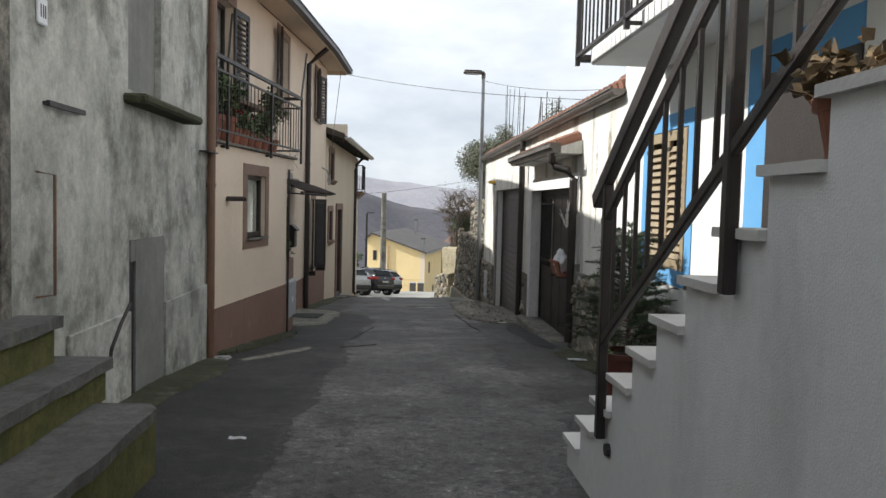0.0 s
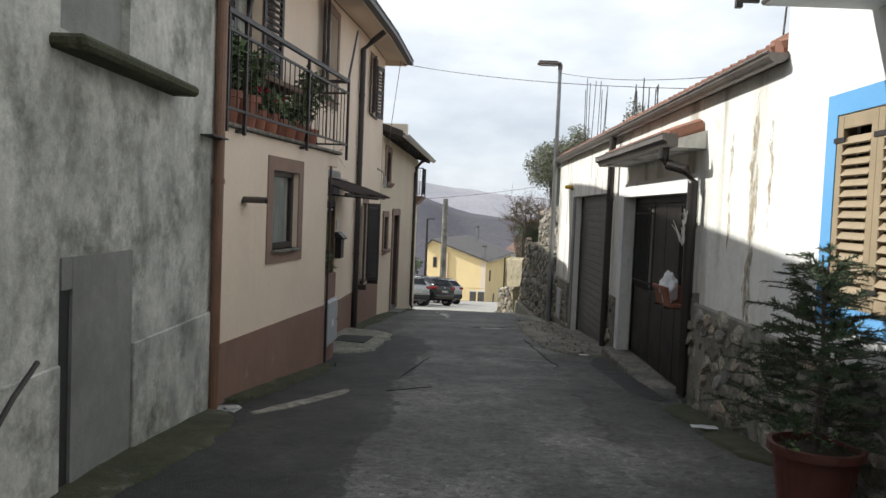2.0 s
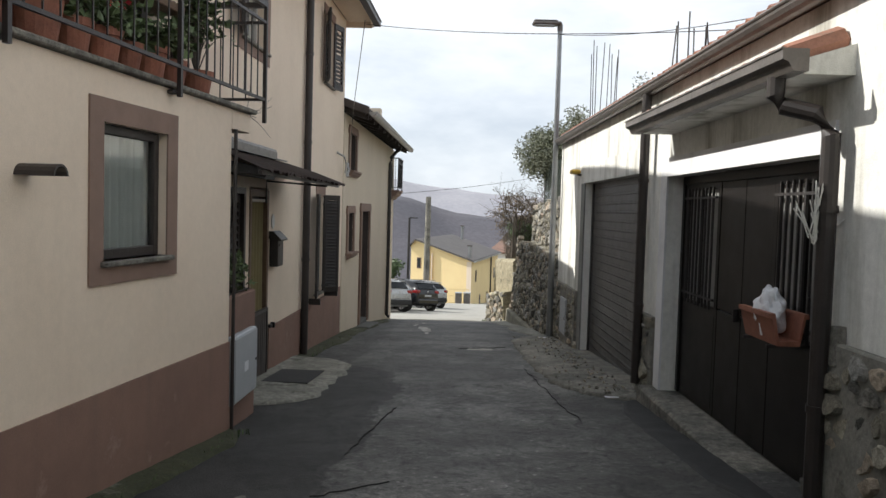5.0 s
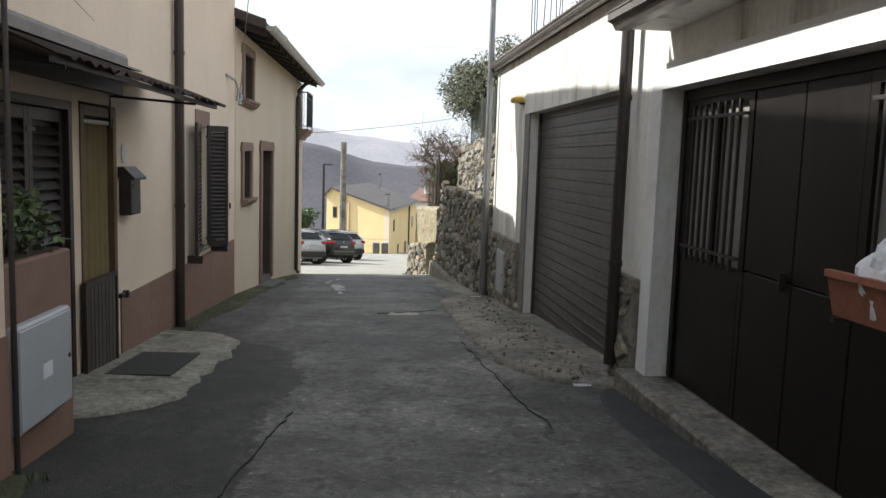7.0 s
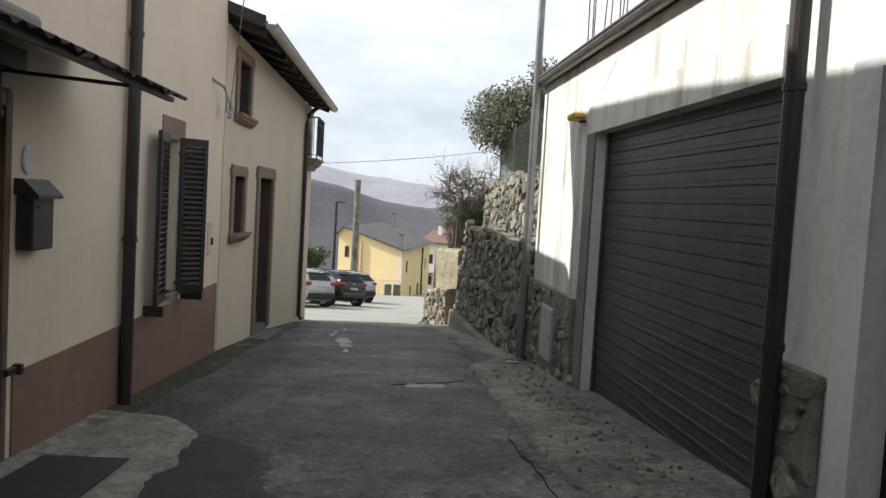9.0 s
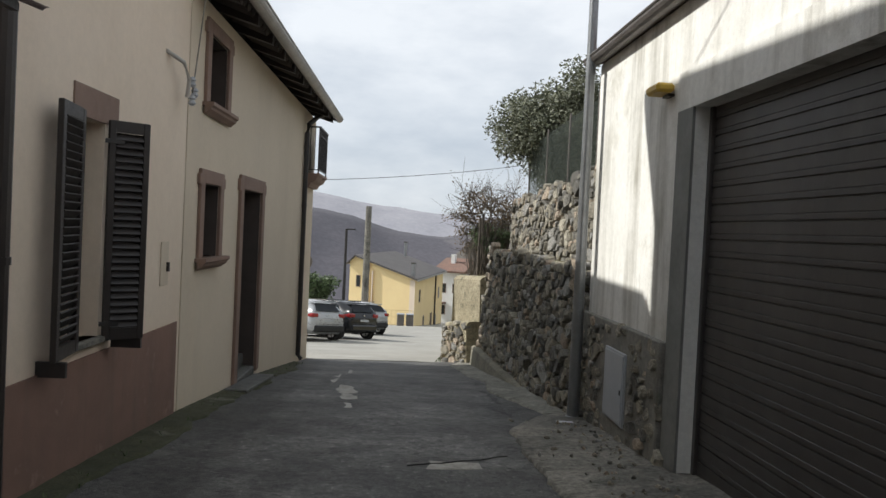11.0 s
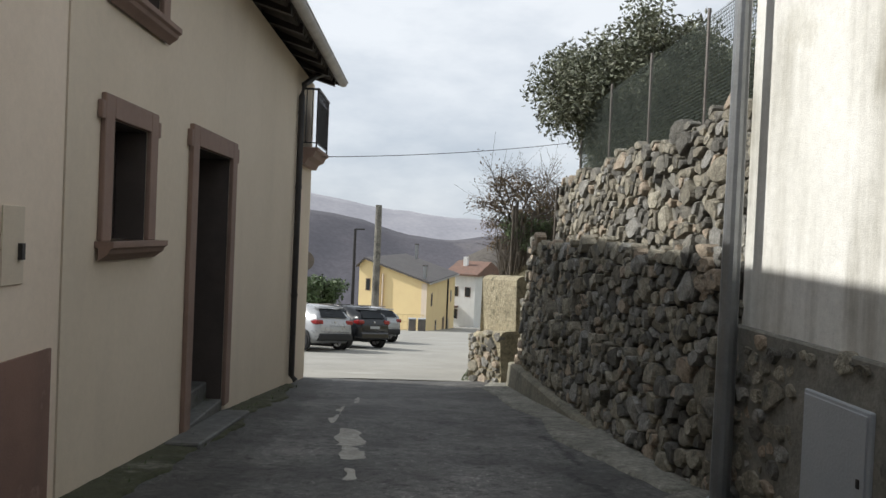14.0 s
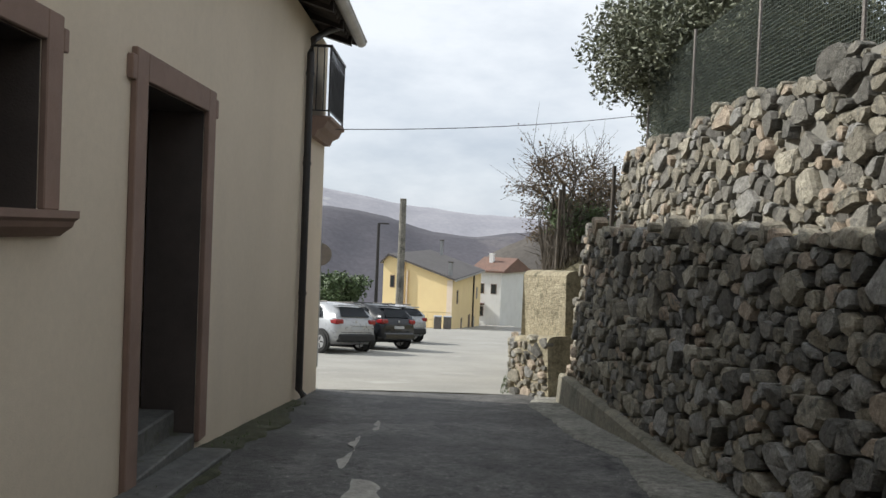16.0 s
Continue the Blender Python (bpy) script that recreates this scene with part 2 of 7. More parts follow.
    chips = op("ADD", 1.0, op("MULTIPLY", step(cloud(26.0, 4, 0.6), 0.58, 0.70), 1.3))
    pits = op("SUBTRACT", 1.0, op("MULTIPLY", step(cloud(12.0, 6, 0.7), 0.47, 0.36), 0.55))
    tone = op("MULTIPLY", op("MULTIPLY", tone, worn), op("MULTIPLY", chips, pits))
    mx = n.new("ShaderNodeMix")
    mx.data_type, mx.blend_type = "RGBA", "MULTIPLY"
    mx.inputs["Factor"].default_value = 1.0
    l.new(old, mx.inputs["A"])
    l.new(tone, mx.inputs["B"])
    l.new(mx.outputs["Result"], b.inputs["Base Color"])


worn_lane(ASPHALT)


def broken_edges(m, scale, at):
    """Lets a thin crust break up into blotches."""
    n, l = m.node_tree.nodes, m.node_tree.links
    geo, mp, t, r = n.new("ShaderNodeNewGeometry"), n.new("ShaderNodeMapping"), n.new("ShaderNodeTexNoise"), n.new("ShaderNodeMapRange")
    mp.inputs["Scale"].default_value = (1, 1, 0.3)
    t.inputs["Scale"].default_value, t.inputs["Detail"].default_value, t.inputs["Roughness"].default_value = scale, 8, 0.7
    r.inputs["From Min"].default_value, r.inputs["From Max"].default_value = at, at + 0.16
    r.inputs["To Max"].default_value = 0.85
    l.new(geo.outputs["Position"], mp.inputs["Vector"])
    l.new(mp.outputs["Vector"], t.inputs["Vector"])
    l.new(t.outputs["Fac"], r.inputs["Value"])
    l.new(r.outputs["Result"], n["Principled BSDF"].inputs["Alpha"])


DIRT = surf("mossy gutter dirt", (0.05, 0.052, 0.026), (0.03, 0.034, 0.014), 1.0, 1.8, 60, grain=0.3, mid=0.45, bump=0.8, spot=(0.13, 0.125, 0.10), spot_scale=2.2, spot_at=0.6)
EARTH = surf("earth and dry grass", (0.16, 0.135, 0.075), (0.10, 0.10, 0.045), 1.0, 2.5, 30, grain=0.3, bump=0.8, spot=(0.24, 0.20, 0.12), spot_scale=4)
TANWALL = surf("crumbling tan render over earth", (0.40, 0.35, 0.24), (0.27, 0.235, 0.155), 0.95, 2.2, 50, grain=0.25, mid=0.4, bump=0.8, relief=0.06, spot=(0.17, 0.155, 0.10), spot_scale=3.2, spot_at=0.56)
STRAW = surf("dry straw and tan earth", (0.30, 0.265, 0.185), (0.20, 0.18, 0.115), 1.0, 2.5, 30, grain=0.35, mid=0.35, bump=0.9, spot=(0.12, 0.12, 0.05), spot_scale=3.5)
LIMEPATCH = surf("pale cement patch", (0.40, 0.385, 0.35), (0.28, 0.27, 0.24), 0.9, 3, 70, grain=0.2, mid=0.3, spot=(0.13, 0.125, 0.11), spot_scale=4, spot_soft=0.16)
DARKWOOD = surf("dark brown painted shutter", (0.026, 0.021, 0.019), (0.036, 0.029, 0.026), 0.5, 6, 90, grain=0.12)
WOOD = surf("brown wood", (0.16, 0.10, 0.06), (0.11, 0.07, 0.045), 0.65, 5, 80, stretch=(20, 20, 1), streak=(0.07, 0.05, 0.035), amount=0.5)
TANWOOD = surf("tan shutter paint", (0.33, 0.26, 0.165), (0.28, 0.22, 0.14), 0.6, 4, 90, grain=0.08)
BLUE = surf("sky blue painted border", (0.11, 0.33, 0.62), (0.14, 0.37, 0.66), 0.8, 2, 110, grain=0.05)
COPPER = surf("rust-brown drainpipe", (0.20, 0.105, 0.065), (0.15, 0.085, 0.055), 0.5, 5, 70, streak=(0.09, 0.06, 0.045), amount=0.5)
BROWNMETAL = surf("dark brown metal", (0.034, 0.027, 0.024), (0.025, 0.020, 0.018), 0.45, 5, 80, grain=0.08)
GUTTER = surf("weathered metal gutter", (0.17, 0.15, 0.135), (0.11, 0.10, 0.09), 0.45, 4, 60, metal=0.35, grain=0.1)
PALEGUTTER = surf("pale metal gutter", (0.46, 0.44, 0.41), (0.36, 0.345, 0.32), 0.45, 4, 60, metal=0.3, grain=0.06)
IRON = surf("black wrought iron", (0.022, 0.020, 0.020), (0.035, 0.03, 0.028), 0.5, 8, 90, grain=0.1)
GATE = surf("brown steel gate", (0.009, 0.0075, 0.0068), (0.013, 0.0105, 0.0095), 0.42, 1.2, 90, streak=(0.026, 0.022, 0.019), amount=0.35, grain=0.05, bump=0.08)
SLAT = surf("dark rolling shutter steel", (0.062, 0.056, 0.053), (0.048, 0.043, 0.041), 0.42, 2, 90, streak=(0.09, 0.083, 0.075), amount=0.5, grain=0.06, bump=0.08)
GALV = surf("galvanised steel", (0.30, 0.31, 0.32), (0.23, 0.24, 0.245), 0.38, 5, 60, metal=0.7, grain=0.06)
TERRA = surf("terracotta", (0.30, 0.115, 0.07), (0.22, 0.09, 0.058), 0.75, 6, 70, grain=0.1, vary=0.2, mid=0.15)
POTRED = surf("red-brown plastic pot", (0.15, 0.05, 0.036), (0.12, 0.042, 0.032), 0.55, 4, 70, grain=0.06, mid=0.12)
GATE.node_tree.nodes["Principled BSDF"].inputs["Specular IOR Level"].default_value = 0.22
FROST = surf("dusty frosted glass", (0.30, 0.30, 0.285), (0.24, 0.24, 0.23), 0.4, 5, 80, grain=0.08, mid=0.1)
CRACK = surf("open crack", (0.02, 0.02, 0.02), (0.028, 0.028, 0.027), 1.0, 4, 40)
RUSTSTAIN = surf("brown water stain on white plaster", (0.46, 0.40, 0.29), (0.36, 0.30, 0.20), 0.95, 6, 80, streak=(0.24, 0.19, 0.12), amount=0.8, stretch=(14, 14, 0.8), grain=0.15, mid=0.25)
broken_edges(RUSTSTAIN, 22, 0.44)
FARTILE = surf("faded brown-red roof tiles", (0.20, 0.115, 0.085), (0.15, 0.095, 0.075), 0.9, 1.2, 8, grain=0.2, mid=0.3, spot=(0.11, 0.09, 0.075), spot_scale=0.8)
ROOFTILE = surf("red clay roof tile", (0.27, 0.125, 0.08), (0.20, 0.10, 0.07), 0.85, 3, 50, grain=0.15, vary=0.25, spot=(0.14, 0.11, 0.08), spot_scale=3)
DARKTILE = surf("weathered dark roof tile", (0.075, 0.062, 0.055), (0.05, 0.045, 0.042), 0.85, 3, 50, grain=0.15, vary=0.2)
AWNING = surf("weathered red-brown corrugated sheet", (0.085, 0.055, 0.045), (0.055, 0.042, 0.037), 0.7, 3, 60, grain=0.15, mid=0.25, spot=(0.11, 0.10, 0.09), spot_scale=3)
GREYROOF = surf("grey-brown sheet roof", (0.085, 0.075, 0.07), (0.065, 0.058, 0.055), 0.7, 0.5, 20, grain=0.1)
YELLOW = surf("yellow house plaster", (0.86, 0.68, 0.36), (0.80, 0.62, 0.33), 0.9, 0.4, 40, grain=0.04)
LEAF = surf("dark green leaves", (0.075, 0.115, 0.045), (0.11, 0.15, 0.06), 0.6, 12, 60, vary=0.45, bump=0)
OLIVE = surf("grey-green olive leaves", (0.15, 0.16, 0.10), (0.22, 0.23, 0.165), 0.6, 6, 40, vary=0.5, bump=0)
FIR = surf("fir needles", (0.035, 0.06, 0.027), (0.055, 0.085, 0.035), 0.7, 14, 80, vary=0.35, bump=0)
DRYLEAF = surf("dry brown leaves", (0.16, 0.10, 0.05), (0.11, 0.085, 0.04), 0.8, 5, 50, vary=0.4, bump=0)
BARK = surf("grey bark", (0.13, 0.11, 0.09), (0.08, 0.07, 0.058), 0.95, 9, 50, grain=0.2, bump=0.6)
SOIL = surf("potting soil", (0.035, 0.027, 0.02), (0.05, 0.04, 0.03), 1.0, 10, 50, grain=0.25)
REDPETAL = surf("red petals", (0.55, 0.015, 0.03), (0.42, 0.01, 0.025), 0.6, 10, 40, vary=0.3, bump=0)
CLEARPLASTIC = surf("dirty clear plastic", (0.42, 0.43, 0.42), (0.22, 0.225, 0.22), 0.3, 14, 60, grain=0.15, mid=0.3)
PLASTICWHITE = surf("white plastic bag", (0.78, 0.79, 0.82), (0.70, 0.71, 0.74), 0.4, 8, 40, grain=0.03)
METER = surf("grey plastic meter box", (0.40, 0.42, 0.44), (0.36, 0.38, 0.40), 0.5, 2, 60, grain=0.03)
CREAM = surf("cream fabric", (0.62, 0.61, 0.56), (0.52, 0.52, 0.48), 0.9, 6, 120, grain=0.08)
OLIVECLOTH = surf("olive door curtain", (0.20, 0.165, 0.075), (0.17, 0.14, 0.065), 0.9, 3, 140, grain=0.12)
# Real rubber, and also the painted dark in the wall slit and window backs.
RUBBER_SHADE = surf("black rubber and shade fill", (0.018, 0.018, 0.018), (0.025, 0.025, 0.025), 0.8, 8, 60)
YELLOWPLASTIC = surf("yellow plastic lamp", (0.55, 0.36, 0.04), (0.48, 0.31, 0.04), 0.5, 8, 60)
SILVER = surf("silver car paint", (0.42, 0.43, 0.44), (0.40, 0.41, 0.42), 0.3, 2, 60, metal=0.25, grain=0.02, bump=0)
CARDARK = surf("dark grey car paint", (0.014, 0.015, 0.017), (0.012, 0.013, 0.015), 0.2, 2, 60, grain=0.02, bump=0)
TAILRED = surf("red tail lamp", (0.28, 0.012, 0.014), (0.2, 0.01, 0.01), 0.2, 8, 60, grain=0.02, bump=0)
ALLOY = surf("wheel alloy", (0.5, 0.5, 0.5), (0.42, 0.42, 0.42), 0.35, 8, 60, metal=0.7, grain=0.03, bump=0)
NET = surf("dark green shade net", (0.06, 0.075, 0.062), (0.08, 0.095, 0.078), 0.9, 3, 120, grain=0.2)
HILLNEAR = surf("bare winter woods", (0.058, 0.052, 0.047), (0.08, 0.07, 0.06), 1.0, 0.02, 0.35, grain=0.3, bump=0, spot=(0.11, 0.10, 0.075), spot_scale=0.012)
# Haze is put into these two colours: paler and bluer with distance.
HILLMID = surf("winter woods with haze in the colour", (0.066, 0.064, 0.078), (0.092, 0.086, 0.10), 1.0, 0.006, 0.12, grain=0.2, bump=0, mid=0.1, spot=(0.13, 0.12, 0.125), spot_scale=0.004)
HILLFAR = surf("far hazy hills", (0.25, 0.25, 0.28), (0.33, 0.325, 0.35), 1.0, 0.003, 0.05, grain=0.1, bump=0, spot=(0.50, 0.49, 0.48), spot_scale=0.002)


def glass(name, tint, rough=0.05, alpha=1.0):
    m = bpy.data.materials.new(name)
    m.use_nodes = True
    b = m.node_tree.nodes["Principled BSDF"]
    b.inputs["Base Color"].default_value = (*tint, 1)
    b.inputs["Roughness"].default_value = rough
    b.inputs["Transmission Weight"].default_value = alpha
    b.inputs["IOR"].default_value = 1.45
    return m


PANE = glass("window glass", (0.85, 0.9, 0.9))
CARGLASS = glass("tinted car glass", (0.03, 0.035, 0.04), 0.04, 0.0)


# ---- helpers for building ----
def to_mesh(name, bm, material):
    me = bpy.data.meshes.new(name)
    bmesh.ops.recalc_face_normals(bm, faces=bm.faces)
    bm.to_mesh(me)
    bm.free()
    if material:
        me.materials.append(material)
    return me


def part(name, bm, material, parent=None, label="", at=None):
    """Links a bmesh as one mesh object under a thing or a part."""
    ob = new(name, to_mesh(name, bm, material))
    ob.parent = parent
    if at is not None:
        ob.matrix_basis = at
    if label:
        ob["label"] = label
    return ob


def thing(name, m, label, category, group=""):
    ob = tagged(new(name), label, category, group)
    ob.empty_display_size = 0.1
    ob.matrix_basis = m
    return ob


def setting(name, bm, material, label="", category=""):
    return tagged(part(name, bm, material), label, category, kind="structure")


def box(bm, lo, hi, m=None, bevel=0.0):
    """A box from corner to corner, turned by m, with its edges taken off."""
    lo, hi = Vector(lo), Vector(hi)
    mat = Matrix.Translation((lo + hi) / 2) @ Matrix.Diagonal((*(hi - lo), 1))
    r = bmesh.ops.create_cube(bm, size=1, matrix=(m @ mat) if m else mat)
    if bevel:
        es = {e for v in r["verts"] for e in v.link_edges}
        bmesh.ops.bevel(bm, geom=list(es), offset=bevel, segments=1, affect="EDGES")
    return bm


def boxes(*rows, m=None, bevel=0.0):
    bm = bmesh.new()
    for lo, hi in rows:
        box(bm, lo, hi, m, bevel)
    return bm


def tube(bm, points, r, sides=8, cap=True, r_end=None):
    """A pipe through the points."""
    pts = [Vector(p) for p in points]
    rings = []
    up = Vector((0, 0, 1))
    for i, p in enumerate(pts):
        d = (pts[min(i + 1, len(pts) - 1)] - pts[max(i - 1, 0)]).normalized()
        a = d.cross(up if abs(d.z) < 0.9 else Vector((0, 1, 0))).normalized()
        b = d.cross(a)
        rad = r if r_end is None else r + (r_end - r) * i / max(1, len(pts) - 1)
        rings.append([bm.verts.new(p + rad * (math.cos(k * math.tau / sides) * a + math.sin(k * math.tau / sides) * b)) for k in range(sides)])
    for q, s in zip(rings, rings[1:]):
        for k in range(sides):
            bm.faces.new((q[k], q[(k + 1) % sides], s[(k + 1) % sides], s[k]))
    if cap:
        bm.faces.new(rings[0])
        bm.faces.new(rings[-1][::-1])
    return bm


def lathe(bm, profile, sides=20, m=None):
    """A turned body from (radius, height) pairs."""
    rings = []
    for r, z in profile:
        ring = [Vector((r * math.cos(k * math.tau / sides), r * math.sin(k * math.tau / sides), z)) for k in range(sides)]
        rings.append([bm.verts.new(m @ v if m else v) for v in ring])
    for q, s in zip(rings, rings[1:]):
        for k in range(sides):
            bm.faces.new((q[k], q[(k + 1) % sides], s[(k + 1) % sides], s[k]))
    bm.faces.new(rings[0][::-1])
    bm.faces.new(rings[-1])
    return bm


def extrude_profile(bm, profile, length, m=None):
    """A closed (y, z) profile drawn out along x."""
    ends = []
    for x in (0, length):
        ends.append([bm.verts.new((m @ Vector((x, y, z))) if m else Vector((x, y, z))) for y, z in profile])
    k = len(profile)
    for i in range(k):
        bm.faces.new((ends[0][i], ends[0][(i + 1) % k], ends[1][(i + 1) % k], ends[1][i]))
    bm.faces.new(ends[0][::-1])
    bm.faces.new(ends[1])
    return bm


def along(p0, p1):
    """A frame with x along a wall from p0 to p1, y into the wall, z up."""
    d = Vector((p1[0] - p0[0], p1[1] - p0[1], 0)).normalized()
    inward = Vector((0, 0, 1)).cross(d)
    m = Matrix((d, inward, (0, 0, 1))).transposed().to_4x4()
    return Matrix.Translation((p0[0], p0[1], 0)) @ m


def length(p0, p1):
    return math.hypot(p1[0] - p0[0], p1[1] - p0[1])


def wall_mesh(size, low, high, thick, openings=(), top=None):
    """A wall sheet with thickness and openings (u0, u1, z0, z1) that go through it. top(u) may raise its head."""
    us = sorted({0.0, size, *[v for o in openings for v in o[:2]], *np.arange(1.0, size, 1.0).tolist()})
    zs = sorted({low, high, *[v for o in openings for v in o[2:]]})
    bm = bmesh.new()
    seen = {}

    def vert(i, j, w):
        key = (i, j, w)
        if key not in seen:
            z = zs[j]
            if top and j == len(zs) - 1:
                z = top(us[i])
            seen[key] = bm.verts.new((us[i], w, z))
        return seen[key]

    def solid(i, j):
        if not (0 <= i < len(us) - 1 and 0 <= j < len(zs) - 1):
            return False
        u, z = (us[i] + us[i + 1]) / 2, (zs[j] + zs[j + 1]) / 2
        return not any(o[0] < u < o[1] and o[2] < z < o[3] for o in openings)

    for i in range(len(us) - 1):
        for j in range(len(zs) - 1):
            if not solid(i, j):
                continue
            for w in (0.0, thick):
                bm.faces.new([vert(a, b, w) for a, b in ((i, j), (i + 1, j), (i + 1, j + 1), (i, j + 1))])
            for (a, b), (c, d), (p, q) in (((i, j), (i + 1, j), (i, j - 1)), ((i, j + 1), (i + 1, j + 1), (i, j + 1)), ((i, j), (i, j + 1), (i - 1, j)), ((i + 1, j), (i + 1, j + 1), (i + 1, j))):
                if not solid(p, q):
                    bm.faces.new((vert(a, b, 0.0), vert(c, d, 0.0), vert(c, d, thick), vert(a, b, thick)))
    return bm


def wall(name, p0, p1, low, high, thick, material, openings=(), label="", top=None):
    ob = setting(name, wall_mesh(length(p0, p1), low, high, thick, openings, top), material, label, "wall")
    ob.matrix_basis = along(p0, p1)
    return ob


# ---- ground ----
PROFILE_Y = (-40, 3.5, 4.8, 6.45, 9.3, 11.8, 13.4, 19.3, 22.7, 26.5, 28.5, 38, 60, 97, 140)
PROFILE_Z = (0.03, 0.03, 0.0, -0.08, -0.31, -0.5, -0.58, -0.98, -1.29, -1.74, -1.98, -3.15, -5.3, -9.7, -14)


def ground_z(x, y):
    z = float(np.interp(y, PROFILE_Y, PROFILE_Z))
    return z + 0.018 * noise.noise((x * 0.8, y * 0.5, 0)) + 0.02 * max(0, min(1, abs(x) - 1.0))


def sheet(xs, ys, height, rough=0.0):
    bm = bmesh.new()
    grid = [[bm.verts.new((x, y, height(x, y) + rough * noise.noise((x * 9, y * 9, 3)))) for x in xs] for y in ys]
    for a, b in zip(grid, grid[1:]):
        for i in range(len(xs) - 1):
            bm.faces.new((a[i], a[i + 1], b[i + 1], b[i]))
    return bm


def smooth(ob):
    for p in ob.data.polygons:
        p.use_smooth = True
    return ob


def terrain_z(x, y):
    """The hillside falls away from the village into the valley."""
    z = float(np.interp(y, PROFILE_Y, PROFILE_Z)) - 0.12
    if y > 40:
        side = max(0.0, -x - 16) * 0.35 + max(0.0, y - 100) * 0.28
        z -= min(side, 120)
    side_x0 = 6 + max(0.0, y - 40) * 0.16
    if x > side_x0 and 27 < y < 120:
        z += min((x - side_x0) * 0.35, 8)
    if x > 6 and y > 120:
        z += min((x - 6) * 0.2, 30)
    return z


gx = [-900, -500, -300, -200, -120, -80, -50, -35, -25, -18, -12, -8, -5, -2.6, 0, 2.6, 4, 6, 8, 12, 18, 25, 40, 60, 90, 140, 220, 400, 800]
gy = [-60, -40, -20, -10, 0, 4.8, 9.3, 13.4, 19.3, 22.7, 26.5, 28.5, 32, 36, 40, 46, 53, 60, 70, 80, 97, 115, 140, 180, 240, 320, 450, 650, 1000, 1500]
smooth(setting("ground", sheet(gx, gy, terrain_z), EARTH, "dry winter grass and bare earth falling into the valley", "ground"))
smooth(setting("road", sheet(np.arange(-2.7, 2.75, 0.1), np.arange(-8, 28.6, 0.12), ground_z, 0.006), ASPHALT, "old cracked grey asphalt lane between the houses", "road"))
# Beyond the houses' shadow the street's paler colour carries the sunlight.
smooth(setting("road_lower", sheet(np.arange(-16, 13.5, 0.6), np.arange(28.52, 126, 0.6), lambda x, y: float(np.interp(y, PROFILE_Y, PROFILE_Z)) + 0.03 * noise.noise((x * .3, y * .3, 5)), 0.01), ASPHALT3, "pale asphalt of the lower street and parking, sunlight in its colour", "road"))


def ridge(name, distance, spread, profile, seed, material, depth, label):
    """A range of hills: crest heights over the bearing, falling to the valley on both sides."""
    bm = bmesh.new()
    rows = []
    n = 110
    for j, (k, drop) in enumerate(((-depth, 0.0), (-depth * 0.6, 0.35), (-depth * 0.3, 0.72), (-depth * 0.1, 0.94), (0, 1.0), (depth * 0.3, 0.75))):
        row = []
        for i in range(n + 1):
            a = radians(-spread + 2 * spread * i / n)
            crest = profile(math.degrees(a)) + distance * 0.006 * noise.fractal((i * 0.09 + seed, 0, seed), 0.9, 2.1, 5)
            r = distance + k + distance * 0.04 * noise.noise((i * 0.16, j * 0.6, seed + 9)) * max(0.0, 1 - drop) ** 1.2
            base = -150
            z = base + (crest - base) * (drop + 0.09 * noise.noise((i * 0.3, j * 1.3, seed + 4)) * (drop < 0.95))
            row.append(bm.verts.new((r * math.sin(a), r * math.cos(a), z)))
        rows.append(row)
    for a, b in zip(rows, rows[1:]):
        for i in range(n):
            bm.faces.new((a[i], a[i + 1], b[i + 1], b[i]))
    smooth(setting(name, bm, material, label, "hills"))


# The two farther ranges get their haze from their base colour alone.
ridge("backdrop_far", 3800, 60, lambda a: float(np.interp(a, (-40, -16, -8, -4, 0, 4, 12, 40), (260, 220, 195, 150, 105, 80, 60, 120))), 3, HILLFAR, 900, "far hills under the clouds, haze in their colour")
ridge("backdrop_middle", 1500, 60, lambda a: float(np.interp(a, (-40, -14, -6, -2, 1, 4, 10, 40), (60, 38, 36, 22, -4, -14, 6, 60))), 11, HILLMID, 500, "wooded valley slopes with winter haze in their colour")
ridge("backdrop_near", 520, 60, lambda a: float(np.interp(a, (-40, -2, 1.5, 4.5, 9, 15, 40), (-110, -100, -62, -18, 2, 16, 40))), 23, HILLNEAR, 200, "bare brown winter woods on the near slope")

# ---- left side: walls ----
A0, A1 = (-1.97, -7.0), (-1.935, 8.22)
cement = wall("wall_left_cement", A0, A1, -0.8, 3.9, 0.45, CEMENT, [(9.55, 10.95, 0.82, 2.85), (12.85, 13.68, -0.4, 1.14), (12.82, 13.6, 2.24, 3.75)], "grey cement render blotched with dark damp stains")
FA = along(A0, A1)
setting("wall_left_plinth", boxes(((11.75, -0.025, -0.6), (12.83, 0.0, 0.62)), ((13.7, -0.025, -0.6), (15.2, 0.0, 0.58)), m=FA, bevel=0.006), CEMENT, "lower coat of grey cement render", "wall")
setting("wall_left_walled_up_door", boxes(((12.96, -0.012, -0.5), (13.68, 0.1, 1.14)), ((12.855, -0.010, 0.98), (12.962, 0.1, 1.138)), m=FA), CEMENT2, "walled-up doorway of smooth grey cement", "wall")
# Black box almost flush with the wall paints the slit's inner shade.
setting("wall_left_door_gap", boxes(((12.853, 0.004, -0.5), (12.957, 0.14, 0.978)), m=FA), RUBBER_SHADE, "black filler for the dark gap beside the walled-up doorway", "gap")
setting("wall_left_walled_up_window", boxes(((12.82, 0.05, 2.24), (13.6, 0.3, 3.75)), m=FA), CEMENT2, "walled-up window of smooth grey cement", "wall")
